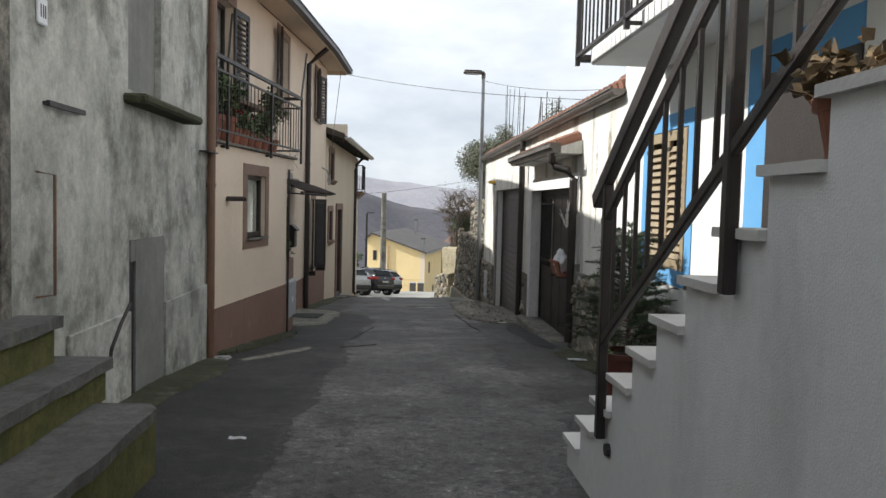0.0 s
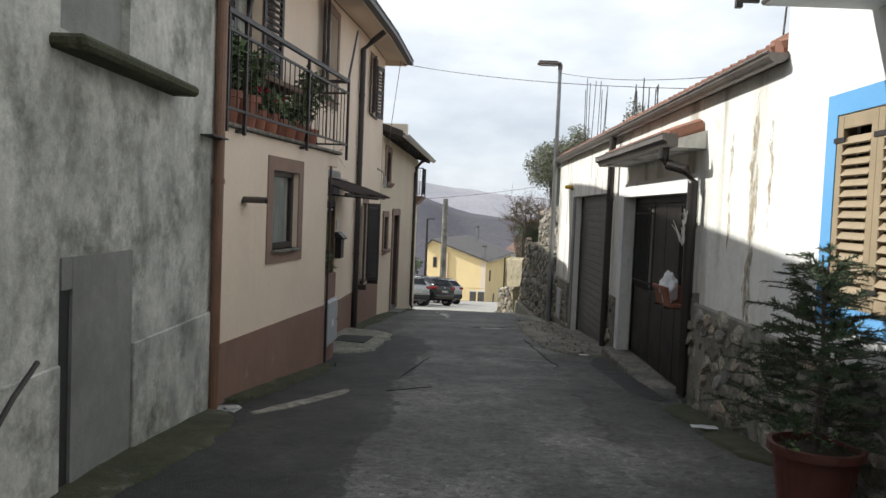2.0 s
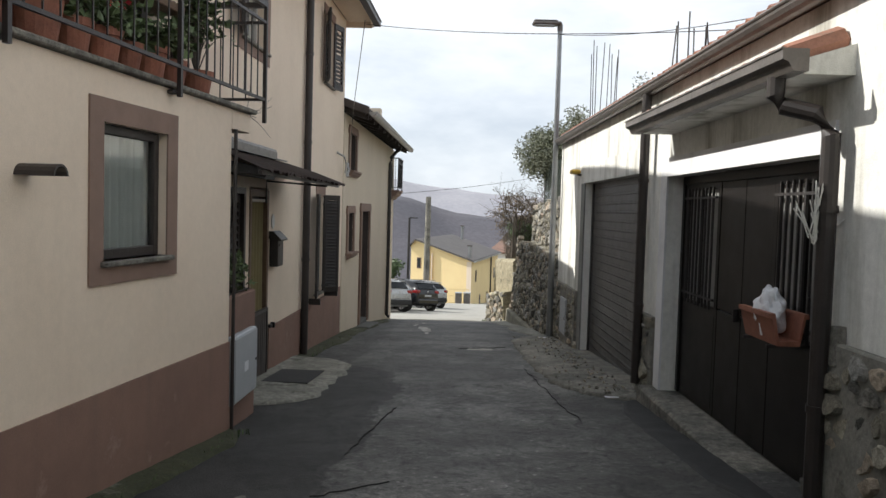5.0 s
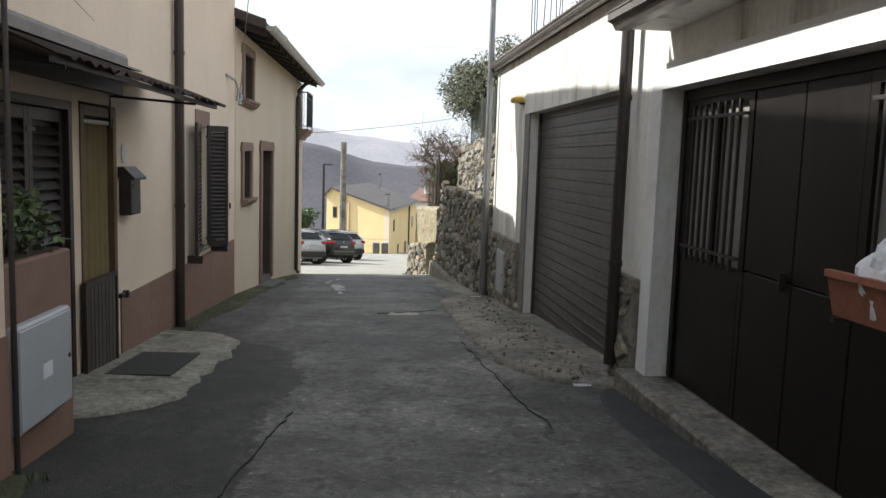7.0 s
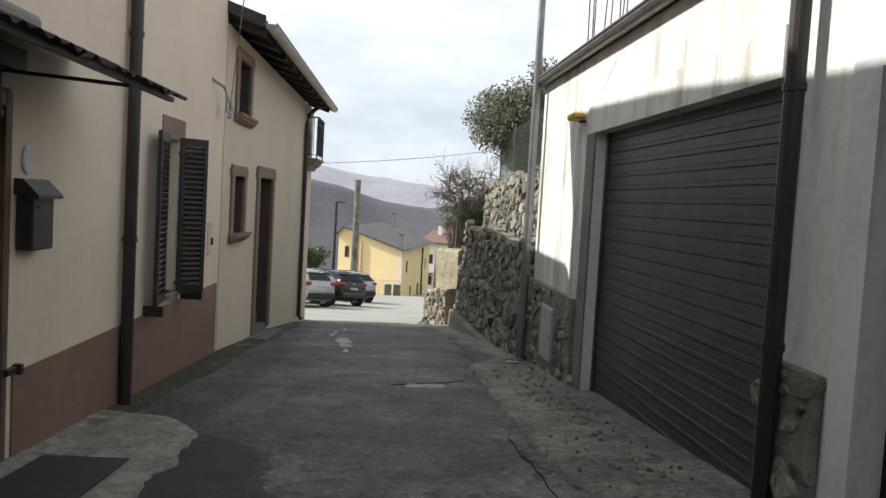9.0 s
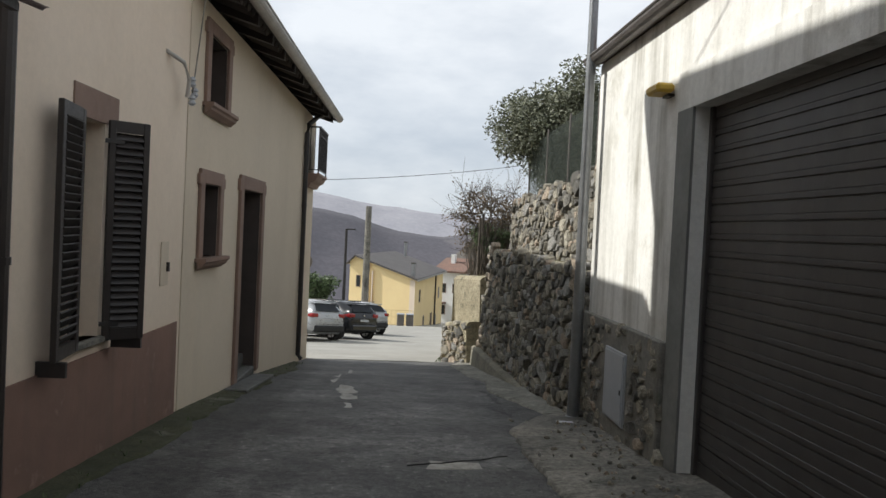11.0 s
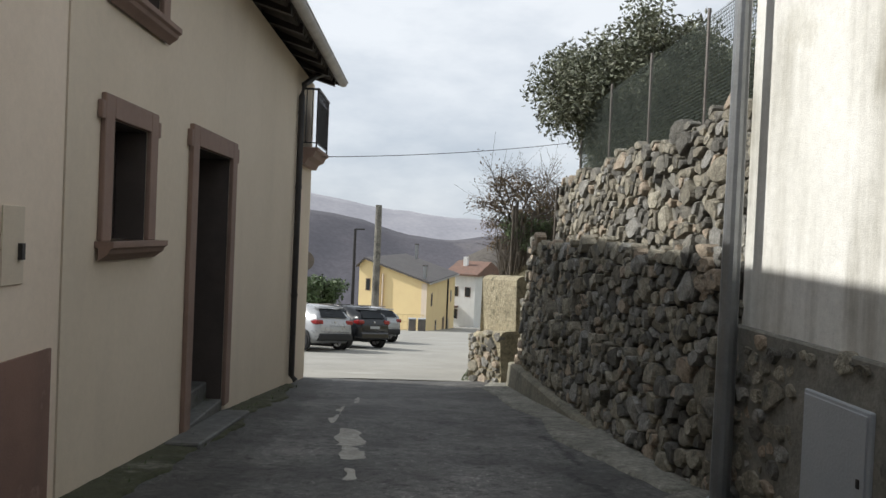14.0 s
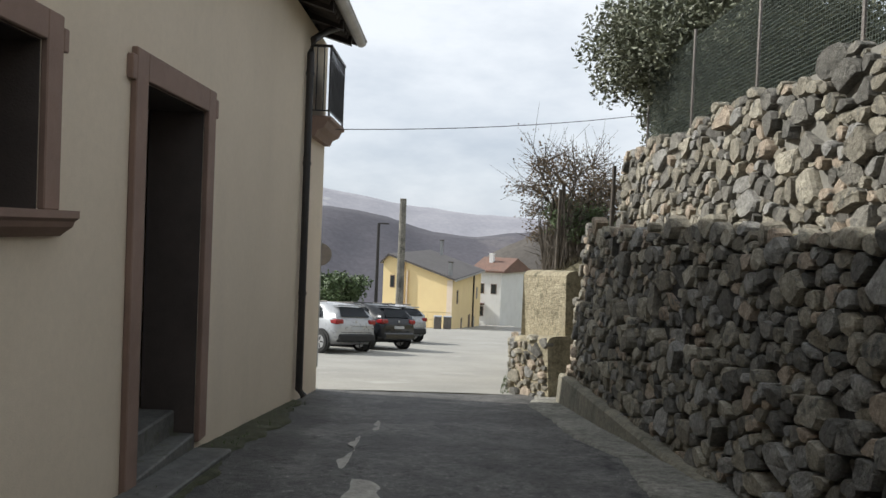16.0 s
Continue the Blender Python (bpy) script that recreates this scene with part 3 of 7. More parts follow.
setting("wall_left_cement_roof", boxes(((0, -0.02, 3.905), (15.22, 5.0, 4.05)), m=FA), DARKTILE, "flat roof over the cement house", "roof")
setting("wall_left_cement_back", boxes(((0, 4.6, -0.8), (15.2, 5.0, 3.9)), ((0, 0.46, -0.8), (0.3, 4.6, 3.9)), ((14.9, 0.46, -0.8), (15.2, 4.6, 3.9)), m=FA), CEMENT, "plain back walls of the cement house", "wall")
P0, P1 = (-1.94, 8.26), (-1.527, 11.15)
FP = along(P0, P1)
LP = length(P0, P1)
wall("wall_left_terrace_front", P0, P1, -0.9, 2.05, 0.3, BEIGE, [(1.21, 1.92, 1.0, 1.76)], "beige plaster front of the ground-floor room")
setting("wall_left_terrace_side", boxes(((LP - 0.25, 0.302, -0.9), (LP, 0.62, 2.05)), m=FP), BEIGE, "beige plaster side of the ground-floor room", "wall")
setting("wall_left_terrace_plinth", extrude_profile(bmesh.new(), ((-0.012, -0.9), (-0.012, 0.28), (0.0, 0.28), (0.0, -0.9)), LP, FP), BROWNBASE, "brown painted plinth", "baseboard")
setting("terrace_slab", boxes(((-0.03, -0.045, 2.055), (LP + 0.40, 0.9, 2.09)), m=FP, bevel=0.008), CURB, "thin concrete terrace slab with weathered edge", "slab")
L0 = (-2.135, 8.3)
LB = (-1.705, 19.25)
LC0, LC1 = (-1.695, 19.255), (-1.34, 28.25)
FB, FC = along(L0, LB), along(LC0, LC1)
BU = lambda y: y - 8.3
CU = lambda y: y - 19.255
eave_z = lambda u: float(np.interp(u, (0, 3.5, 8.1, 11.1), (4.11, 4.36, 4.64, 4.70)))
B_OPEN = [(3.75, 4.95, -0.7, 1.5), (5.1, 5.86, -0.75, 1.52), (8.62, 9.08, 0.02, 1.48), (0.75, 1.75, 2.1, 3.85), (4.75, 5.65, 3.0, 4.2), (9.05, 9.75, 3.25, 4.3)]
wall("wall_left_house", L0, LB, -1.4, 4.6, 0.35, BEIGE, B_OPEN, "beige plaster house front with faint rain streaks", lambda u: eave_z(u) - 0.055)
setting("wall_left_house_plinth", boxes(((5.93, -0.014, -1.4), (10.86, 0.0, -0.09)), m=FB), BROWNBASE, "brown painted plinth along the house", "baseboard")
C_OPEN = [(CU(19.82), CU(20.46), 0.47, 1.22), (CU(19.88), CU(20.62), 2.02, 2.72), (CU(21.6), CU(22.76), -1.18, 1.25)]
wall("wall_left_far_house", LC0, LC1, -2.4, 3.02, 0.4, BEIGE2, C_OPEN, "smooth pale beige plaster of the far house")
setting("wall_left_far_gable", boxes(((8.6, 0.402, -2.4), (9.0, 6.5, 4.2)), m=FC), BEIGE2, "plain gable of the far house", "wall")
setting("wall_left_house_back", boxes(((0, 6.1, -1.4), (10.9, 6.4, 4.1)), ((0, 0.352, -1.4), (0.3, 6.1, 4.0)), ((10.65, 0.352, -1.4), (10.95, 6.1, 4.62)), m=FB), BEIGE, "plain back walls of the house", "wall")
setting("floor_left_house", boxes(((0.3, 0.352, -0.9), (10.6, 6.1, -0.8)), ((0.3, 0.352, 2.0), (10.6, 6.1, 2.08)), m=FB), CEMENT2, "inner floors of the house", "floor")
setting("wall_left_far_back", boxes(((0, 6.1, -2.4), (8.6, 6.4, 3.0)), ((0.05, 1.4, -1.4), (8.5, 1.5, 2.95)), m=FC), BEIGE2, "plain inner and back walls of the far house", "wall")

# ---- right side: walls ----
RX = 2.27
R0, R1 = (RX, 19.62), (RX, 7.72)
FR = along(R0, R1)
RU = lambda y: 19.62 - y
wall("wall_right_garage", R0, R1, -1.6, 2.6, 0.35, WHITE, [(RU(17.12), RU(13.62), -1.0, 1.8), (RU(12.78), RU(9.72), -0.8, 1.72)], "white limewashed garage wall with grey rain streaks")
setting("wall_right_garage_back", boxes(((0, 5.6, -1.6), (11.9, 5.9, 4.2)), ((0.0, 0.352, -1.6), (0.3, 5.6, 2.6)), ((0.3, 2.4, -1.6), (11.9, 2.5, 2.55)), m=FR), WHITE, "plain inner and back walls of the garages", "wall")
H0, H1 = (RX - 0.005, 7.715), (RX - 0.005, -7.0)
FH = along(H0, H1)
HU = lambda y: 7.715 - y
wall("wall_right_house", H0, H1, -0.8, 5.6, 0.4, HOUSEWHITE, [(HU(6.9), HU(5.95), 0.98, 2.12)], "bright white plaster house wall")
setting("wall_right_house_back", boxes(((0, 5.5, -0.8), (14.7, 5.9, 5.6)), ((0, 0.402, -0.8), (0.3, 5.5, 5.6)), m=FH), HOUSEWHITE, "plain back walls of the white house", "wall")
setting("wall_right_house_roof", boxes(((-0.4, -0.5, 5.61), (15, 6.2, 5.8)), m=FH), ROOFTILE, "tiled roof of the white house", "roof")
setting("wall_behind", boxes(((-2.0, -7.6, -0.5), (2.3, -7.2, 4.0))), CEMENT, "plain wall that closes the lane behind", "wall")

setting("terrace_beam", boxes(((LP + 0.002, 0.0, 1.9), (LP + 0.36, 0.62, 2.05)), m=FP, bevel=0.006), BEIGE, "beige plaster edge beam under the terrace slab", "beam")


def piece(name, mesh, parent, m):
    """One of many alike pieces, on shared mesh data."""
    ob = new(name, mesh)
    ob.parent = parent
    ob.matrix_basis = m
    return ob


def T(x, y, z):
    return Matrix.Translation((x, y, z))


def fixture(name, m, label, category, kind="structure", group=""):
    ob = thing(name, m, label, category, group)
    if kind:
        ob["kind"] = kind
    return ob


# ---- windows, shutters and doors ----
slat_meshes = {}


def slat_mesh(w, material, depth=0.062):
    key = (round(w, 3), material.name, depth)
    if key not in slat_meshes:
        bm = boxes(((-w / 2, -depth / 2, -0.006), (w / 2, depth / 2, 0.006)), m=pose(0, 0, 0, 52, 0, 0))
        slat_meshes[key] = to_mesh("slat", bm, material)
    return slat_meshes[key]


def shutter(parent, w, h, m, material, pitch=0.065, rails=(0.5,), stile=0.06):
    """A louvred leaf, hinged at its own x = 0, its foot at z = 0: frame, middle rail, slats and hinges."""
    bm = bmesh.new()
    box(bm, (0, 0, 0), (stile, 0.035, h), bevel=0.004)
    box(bm, (w - stile, 0, 0), (w, 0.035, h), bevel=0.004)
    for z in (0, h - 0.08, *[r * h - 0.04 for r in rails]):
        box(bm, (stile, 0.002, z), (w - stile, 0.033, z + 0.08))
    leaf = part("shutter", bm, material, parent, at=m)
    z = 0.11
    while z < h - 0.1:
        if all(abs(z - r * h) > 0.05 for r in rails):
            piece("slat", slat_mesh(w - 2 * stile, material), leaf, T(w / 2, 0.0175, z))
        z += pitch
    part("hinge", boxes(((-0.03, -0.006, 0.1), (0.1, 0.0, 0.13)), ((-0.03, -0.006, h - 0.16), (0.1, 0.0, h - 0.13))), IRON, leaf)
    return leaf


def casement(parent, w, h, depth, material, curtain=True, bars=1):
    """Frame, mullion, panes and a curtain behind them, in an opening of w by h, set back by depth."""
    bm = boxes(((0, depth, 0), (0.055, depth + 0.05, h)), ((w - 0.055, depth, 0), (w, depth + 0.05, h)), ((0.055, depth, 0), (w - 0.055, depth + 0.05, 0.06)), ((0.055, depth, h - 0.055), (w - 0.055, depth + 0.05, h)), bevel=0.004)
    for k in range(bars):
        x = w * (k + 1) / (bars + 1)
        box(bm, (x - 0.03, depth - 0.003, 0.06), (x + 0.03, depth + 0.047, h - 0.055))
    part("window_frame", bm, material, parent)
    edges = [0.055, *[w * (k + 1) / (bars + 1) for k in range(bars)], w - 0.055]
    for a, b in zip(edges, edges[1:]):
        part("pane", boxes(((a, depth + 0.022, 0.06), (b, depth + 0.028, h - 0.055))), PANE, parent).visible_shadow = False
    if curtain:
        bm = bmesh.new()
        n = 60
        rows = []
        for z in (0.02, h - 0.02):
            rows.append([bm.verts.new((0.03 + (w - 0.06) * i / n, depth + 0.065 + 0.018 * math.sin(i * 0.9) + 0.008 * math.sin(i * 2.3 + z), z)) for i in range(n + 1)])
        for i in range(n):
            bm.faces.new((rows[0][i], rows[0][i + 1], rows[1][i + 1], rows[1][i]))
        smooth(part("curtain", bm, CREAM, parent, "pale gathered curtain"))


def surround(parent, w, h, b=0.13, sill=0.0, ears=0.0, out=0.03, bottom=True):
    """A painted or moulded band round an opening."""
    rows = [((-b, -out, -b if bottom else 0), (0, 0.0, h + b)), ((w, -out, -b if bottom else 0), (w + b, 0.0, h + b)), ((0, -out, h), (w, 0.0, h + b))]
    if bottom:
        rows.append(((0, -out, -b), (w, 0.0, 0)))
    if ears:
        rows += [((-b - ears, -out, h - 0.02), (-b, 0.0, h + b - 0.05)), ((w + b, -out, h - 0.02), (w + b + ears, 0.0, h + b - 0.05))]
    part("surround", boxes(*rows, bevel=0.006 if out > 0.015 else 0), TRIM, parent)
    if sill:
        bm = extrude_profile(bmesh.new(), ((0.14, 0.0), (-sill, 0.0), (-sill, -0.035), (-sill * 0.8, -0.05), (-sill * 0.72, -0.075), (-sill * 0.4, -0.10), (-0.02, -0.12), (-0.02, -0.04), (0.14, -0.04)), w + 2 * b + 0.06, T(-b - 0.03, -0.004, 0))
        part("window_sill", bm, TRIM, parent)


# window of the ground-floor room
win = fixture("window_1", FP @ T(1.21, 0, 1.0), "window with brown painted surround and drawn pale curtain", "window")
surround(win, 0.71, 0.76, 0.13, 0.0, 0.0, 0.012)
part("window_sill", boxes(((-0.03, -0.05, -0.03), (0.74, 0.1, 0.0)), bevel=0.006), CURB, win)
casement(win, 0.71, 0.76, 0.05, BROWNMETAL, True, 0)

# window with the standing shutters
win = fixture("window_2", FB @ T(8.62, 0, 0.02), "window with dark brown louvred shutters standing open", "window")
part("lintel", boxes(((-0.05, -0.012, 1.46), (0.67, 0.0, 1.66))), TRIM, win)
part("window_sill", boxes(((-0.06, -0.05, -0.04), (0.68, 0.1, 0.0)), bevel=0.005), CURB, win)
casement(win, 0.46, 1.46, 0.14, PALEGUTTER, True, 0)
shutter(win, 0.46, 1.52, pose(0.0, -0.03, -0.03, 0, 0, -172), DARKWOOD, 0.05, ())
shutter(win, 0.28, 1.52, pose(0.455, -0.037, -0.03, 0, 0, -50), DARKWOOD, 0.05, (), 0.045)
part("shutter_catch", boxes(((-0.42, -0.17, -0.12), (-0.39, -0.0, -0.03)), ((0.62, -0.24, -0.1), (0.65, -0.03, -0.03))), IRON, win)

# upper windows and terrace door
for k, (u0, u1, z0, z1, ta, tb) in enumerate(((0.75, 1.75, 2.1, 3.85, -172, -8), (4.75, 5.65, 3.0, 4.2, -168, None), (9.05, 9.75, 3.25, 4.3, -165, -15))):
    win = fixture("window_%d" % (3 + k), FB @ T(u0, 0, z0), ("terrace door" if k < 1 else "upper window") + " with dark louvred shutters folded open", "window")
    w, h = u1 - u0, z1 - z0
    surround(win, w, h, 0.13, 0, 0, 0.012, bottom=k == 1)
    if k:
        part("window_sill", boxes(((-0.05, -0.05, -0.03), (w + 0.05, 0.09, 0.0)), bevel=0.006), CURB, win)
    casement(win, w, h, 0.1, PALEGUTTER if k == 1 else BROWNMETAL, True, 1)
    for x, a in ((0.0, ta), (w, tb)):
        if a is not None:
            shutter(win, w / 2, h, pose(x, -0.03, 0.003, 0, 0, a), DARKWOOD)

# far house: moulded windows and door
for k, (a, b, z0, z1) in enumerate(((19.82, 20.46, 0.47, 1.22), (19.88, 20.62, 2.02, 2.72))):
    win = fixture("window_%d" % (6 + k), FC @ T(CU(a), 0, z0), "small deep window with moulded brown stone surround", "window")
    surround(win, b - a, z1 - z0, 0.14, 0.11, 0.05, 0.035, bottom=False)
    # Black sheet behind the panes paints the unlit room.
    part("reveal", boxes(((0, 0.30, 0), (b - a, 0.305, z1 - z0))), RUBBER_SHADE, win)
    part("lining", boxes(((0.002, 0.0, 0), (0.007, 0.39, z1 - z0)), ((b - a - 0.007, 0.0, 0), (b - a - 0.002, 0.39, z1 - z0)), ((0.007, 0.0, z1 - z0 - 0.007), (b - a - 0.007, 0.39, z1 - z0 - 0.002))), REVEAL, win, "dark brown lining of the opening")
    casement(win, b - a, z1 - z0, 0.2, BROWNMETAL, False, 1)
door = fixture("door_1", FC @ T(CU(21.6), 0, -1.2), "deep doorway with moulded brown stone surround and stone step", "door")
surround(door, 1.16, 2.45, 0.17, 0, 0.06, 0.04, bottom=False)
part("threshold", boxes(((0.008, -0.012, -0.3), (1.152, 0.9, 0.07)), bevel=0.01), TREAD, door)
part("step", boxes(((0.022, 0.14, 0.0), (1.138, 1.3, 0.24)), bevel=0.012), TREAD, door)
part("doorstep", boxes(((-0.62, -0.26, -0.3), (1.14, 0.018, 0.09)), m=pose(0, -0.034, -0.03, 0, 4.6, 0), bevel=0.012), TREAD, door, "worn grey stone slab before the doorway")
# Leaf and deep side boards carry the unlit entry's darkness in their colour.
part("door_leaf", boxes(((0.0, 1.0, 0.16), (1.16, 1.06, 2.45)), bevel=0.004), DARKWOOD, door)
part("lining", boxes(((0.002, 0.0, 0), (0.007, 0.4, 2.45)), ((1.153, 0.0, 0), (1.158, 0.4, 2.45)), ((0.007, 0.0, 2.443), (1.153, 0.4, 2.448))), REVEAL, door, "dark brown lining of the opening")
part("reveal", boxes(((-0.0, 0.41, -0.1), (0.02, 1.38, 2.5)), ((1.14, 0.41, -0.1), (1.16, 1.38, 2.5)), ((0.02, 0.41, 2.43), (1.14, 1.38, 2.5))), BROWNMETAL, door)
post = thing("mailbox", FC @ T(CU(22.72), 0.55, 0.35), "small black metal letter box on the doorway's inner side", "mailbox")
part("body", boxes(((-0.1, -0.12, 0), (0.0, 0.12, 0.34)), bevel=0.01), IRON, post)
part("flap", boxes(((-0.112, -0.1, 0.24), (-0.1, 0.1, 0.3))), BROWNMETAL, post)

# shuttered door, curtained door and half gate
door = fixture("door_2", FB @ T(3.75, 0, -0.7), "door closed with dark brown louvred shutters", "door")
part("door_frame", boxes(((0, -0.01, 0), (0.06, 0.12, 2.2)), ((1.14, -0.01, 0), (1.2, 0.12, 2.2)), ((0.06, -0.01, 2.14), (1.14, 0.12, 2.2))), DARKWOOD, door)
for x in (0.06, 0.6):
    shutter(door, 0.54, 2.13, T(x, 0.03, 0), DARKWOOD, 0.075, (0.45,))
part("door_leaf", boxes(((0.06, 0.09, 0), (1.14, 0.11, 2.14))), DARKWOOD, door)
door = fixture("door_3", FB @ T(5.1, 0, -0.72), "house door behind an olive cloth door curtain", "door")
part("door_frame", boxes(((0, -0.012, 0), (0.07, 0.1, 2.22)), ((0.69, -0.012, 0), (0.76, 0.1, 2.22)), ((0.07, -0.012, 2.14), (0.69, 0.1, 2.22)), bevel=0.004), WOOD, door)
part("door_leaf", boxes(((0.07, 0.09, 0), (0.69, 0.12, 2.14))), BROWNMETAL, door)
bm = bmesh.new()
rows = [[bm.verts.new((0.08 + 0.6 * i / 40, 0.03 + 0.012 * math.sin(i * 0.8 + z), z)) for i in range(41)] for z in (0.78, 1.4, 2.08)]
for a, b in zip(rows, rows[1:]):
    for i in range(40):
        bm.faces.new((a[i], a[i + 1], b[i + 1], b[i]))
smooth(part("curtain", bm, OLIVECLOTH, door))
part("curtain_rod", tube(bmesh.new(), ((0.06, 0.02, 2.1), (0.7, 0.02, 2.1)), 0.018), PALEGUTTER, door)
gate = thing("half_gate", FB @ T(5.02, -0.06, -0.66), "low green-grey slatted half gate before the door", "gate")
part("gate_frame", boxes(((0, 0, 0.06), (0.03, 0.03, 0.84)), ((0.66, 0, 0.06), (0.69, 0.03, 0.84)), ((0.03, 0, 0.06), (0.66, 0.03, 0.1)), ((0.03, 0, 0.8), (0.66, 0.03, 0.84)), ((0.0, 0.0, -0.1), (0.03, 0.03, 0.06))), BROWNMETAL, gate)
for k in range(8):
    part("board", boxes(((0.035 + k * 0.078, 0.008, 0.1), (0.10 + k * 0.078, 0.022, 0.8))), DARKTILE, gate)
part("latch", boxes(((0.69, -0.03, 0.6), (0.82, 0.0, 0.64)), ((0.79, -0.05, 0.59), (0.83, 0.0, 0.65)), bevel=0.005), IRON, gate)

# parapet with planter, meter box and pipe
par = thing("planter_wall", FB @ T(2.92, 0, 0), "brown-painted parapet planter with green shrubs on top", "planter")
part("body", boxes(((0.0, -0.46, -1.0), (0.82, -0.02, 0.60)), bevel=0.012), BROWNBASE, par)
part("soil", boxes(((0.05, -0.42, 0.595), (0.77, -0.06, 0.61))), SOIL, par)
met = thing("meter_box", FB @ T(2.90, -0.472, -0.235), "pale grey plastic utility meter box on the parapet", "meter box")
part("body", boxes(((0.0, -0.06, 0), (0.64, 0.0, 0.54)), bevel=0.012), METER, met)
part("door", boxes(((0.02, -0.068, 0.02), (0.62, -0.06, 0.52)), bevel=0.003), METER, met)
part("label", boxes(((0.26, -0.0695, 0.22), (0.37, -0.068, 0.3))), PLASTICWHITE, met, "small white label")
part("lock", lathe(bmesh.new(), ((0.012, 0), (0.012, 0.006)), 10, pose(0.585, -0.068, 0.27, 90)), IRON, met)


def drainpipe(points, r, material, label, brackets=(), boot=True):
    ob = thing("drainpipe", T(*points[-1]), label, "drainpipe")
    base = Vector(points[-1])
    part("pipe", tube(bmesh.new(), [Vector(p) - base for p in points], r, 12), material, ob)
    for z in brackets:
        part("bracket", lathe(bmesh.new(), ((r + 0.008, z - 0.02 - base.z), (r + 0.008, z + 0.02 - base.z)), 12, T(*(Vector((points[-2][0], points[-2][1], 0)) - Vector((base.x, base.y, 0))))), material, ob)
    return ob


drainpipe(((-1.885, 8.16, 3.95), (-1.885, 8.16, -0.2)), 0.042, COPPER, "rust-brown painted drainpipe at the house corner", (0.3, 1.6, 3.0))
drainpipe(((-1.50, 11.175, 1.9), (-1.50, 11.175, -0.5)), 0.014, BROWNMETAL, "thin dark brown drainpipe at the room's corner", (0.9,))
drainpipe(((-1.30, 15.95, 4.62), (-1.60, 15.93, 4.36), (-1.77, 15.93, 4.2), (-1.77, 15.93, -0.75), (-1.68, 15.95, -0.85)), 0.05, BROWNMETAL, "dark brown drainpipe down the beige house front", (0.6, 2.2, 3.4))
drainpipe(((-1.08, 27.1, 3.0), (-1.2, 26.9, 2.9), (-1.32, 26.62, 2.72), (-1.345, 26.6, 2.55), (-1.345, 26.6, -1.6), (-1.28, 26.6, -1.68)), 0.045, IRON, "black drainpipe at the end of the far house", (-0.4, 1.2, 2.3))
bar = thing("iron_bar", T(-1.93, 8.1, 1.93), "thin dark iron bar across the drainpipe", "iron bar")
part("bar", boxes(((-0.0, -0.26, -0.006), (0.1, 0.12, 0.006))), IRON, bar)

# ---- roofs of the left houses ----
def sloping_slab(u_at, v0, v1, below, thick):
    """A slab whose head follows the rising eave line."""
    bm = bmesh.new()
    rings = [[bm.verts.new((u, v, eave_z(u) + h)) for v, h in ((v0, below), (v1, below), (v1, below + thick), (v0, below + thick))] for u in u_at]
    for p, q in zip(rings, rings[1:]):
        for i in range(4):
            bm.faces.new((p[i], p[(i + 1) % 4], q[(i + 1) % 4], q[i]))
    bm.faces.new(rings[0][::-1])
    bm.faces.new(rings[-1])
    return bm


EAVE_U = (0.0, 1.8, 3.5, 5.8, 8.1, 11.18)
roof = tagged(part("roof_left_house", sloping_slab(EAVE_U, -0.48, 6.6, 0.0, 0.06), DARKTILE), "dark tiled roof with boarded eaves", "roof", kind="structure")
roof.matrix_basis = FB
part("soffit", sloping_slab(EAVE_U, -0.44, -0.003, -0.04, 0.037), BEIGE, roof)
part("fascia", sloping_slab(EAVE_U, -0.475, -0.445, -0.12, 0.118), BEIGE, roof)
part("fascia", boxes(((11.14, -0.44, 4.56), (11.18, 6.5, 4.695))), BEIGE, roof)


def gutter(m, size, r, material, label, ends=True):
    """A half-round gutter with a rolled lip and end caps."""
    ob = thing("gutter", m, label, "gutter")
    prof = [(r * math.cos(a), r * math.sin(a)) for a in np.linspace(math.pi, math.tau, 9)]
    prof += [((r - 0.006) * math.cos(a), (r - 0.006) * math.sin(a)) for a in np.linspace(math.tau, math.pi, 9)]
    part("trough", extrude_profile(bmesh.new(), prof, size), material, ob)
    part("lip", tube(bmesh.new(), ((0, -r, 0.004), (size, -r, 0.004)), 0.012, 6), material, ob)
    if ends:
        for x in (0.0, size - 0.006):
            part("end_cap", extrude_profile(bmesh.new(), prof[:9], 0.006, T(x, 0, 0)), material, ob)
    return ob


gut_house = thing("gutter", FB @ T(0, 0, 0), "dark brown gutter under the high eaves", "gutter")
part("trough", sloping_slab(EAVE_U, -0.59, -0.478, -0.11, 0.1), BROWNMETAL, gut_house)
part("lip", sloping_slab(EAVE_U, -0.605, -0.588, -0.03, 0.02), BROWNMETAL, gut_house)
roof = tagged(part("roof_left_far_house", extrude_profile(bmesh.new(), ((-0.42, 3.03), (-0.42, 3.1), (3.4, 4.35), (6.8, 3.1), (6.8, 3.03), (3.4, 4.27)), 8.75, T(0.0, 0, 0)), DARKTILE), "dark tiled pitched roof with wooden rafters", "roof", kind="structure")
roof.matrix_basis = FC
rafter = to_mesh("rafter", extrude_profile(bmesh.new(), ((-0.4, 2.92), (-0.4, 3.035), (0.1, 3.195), (0.1, 3.07)), 0.1), DARKWOOD)
for k in range(11):
    piece("rafter", rafter, roof, T(0.15 + k * 0.83, 0, 0))
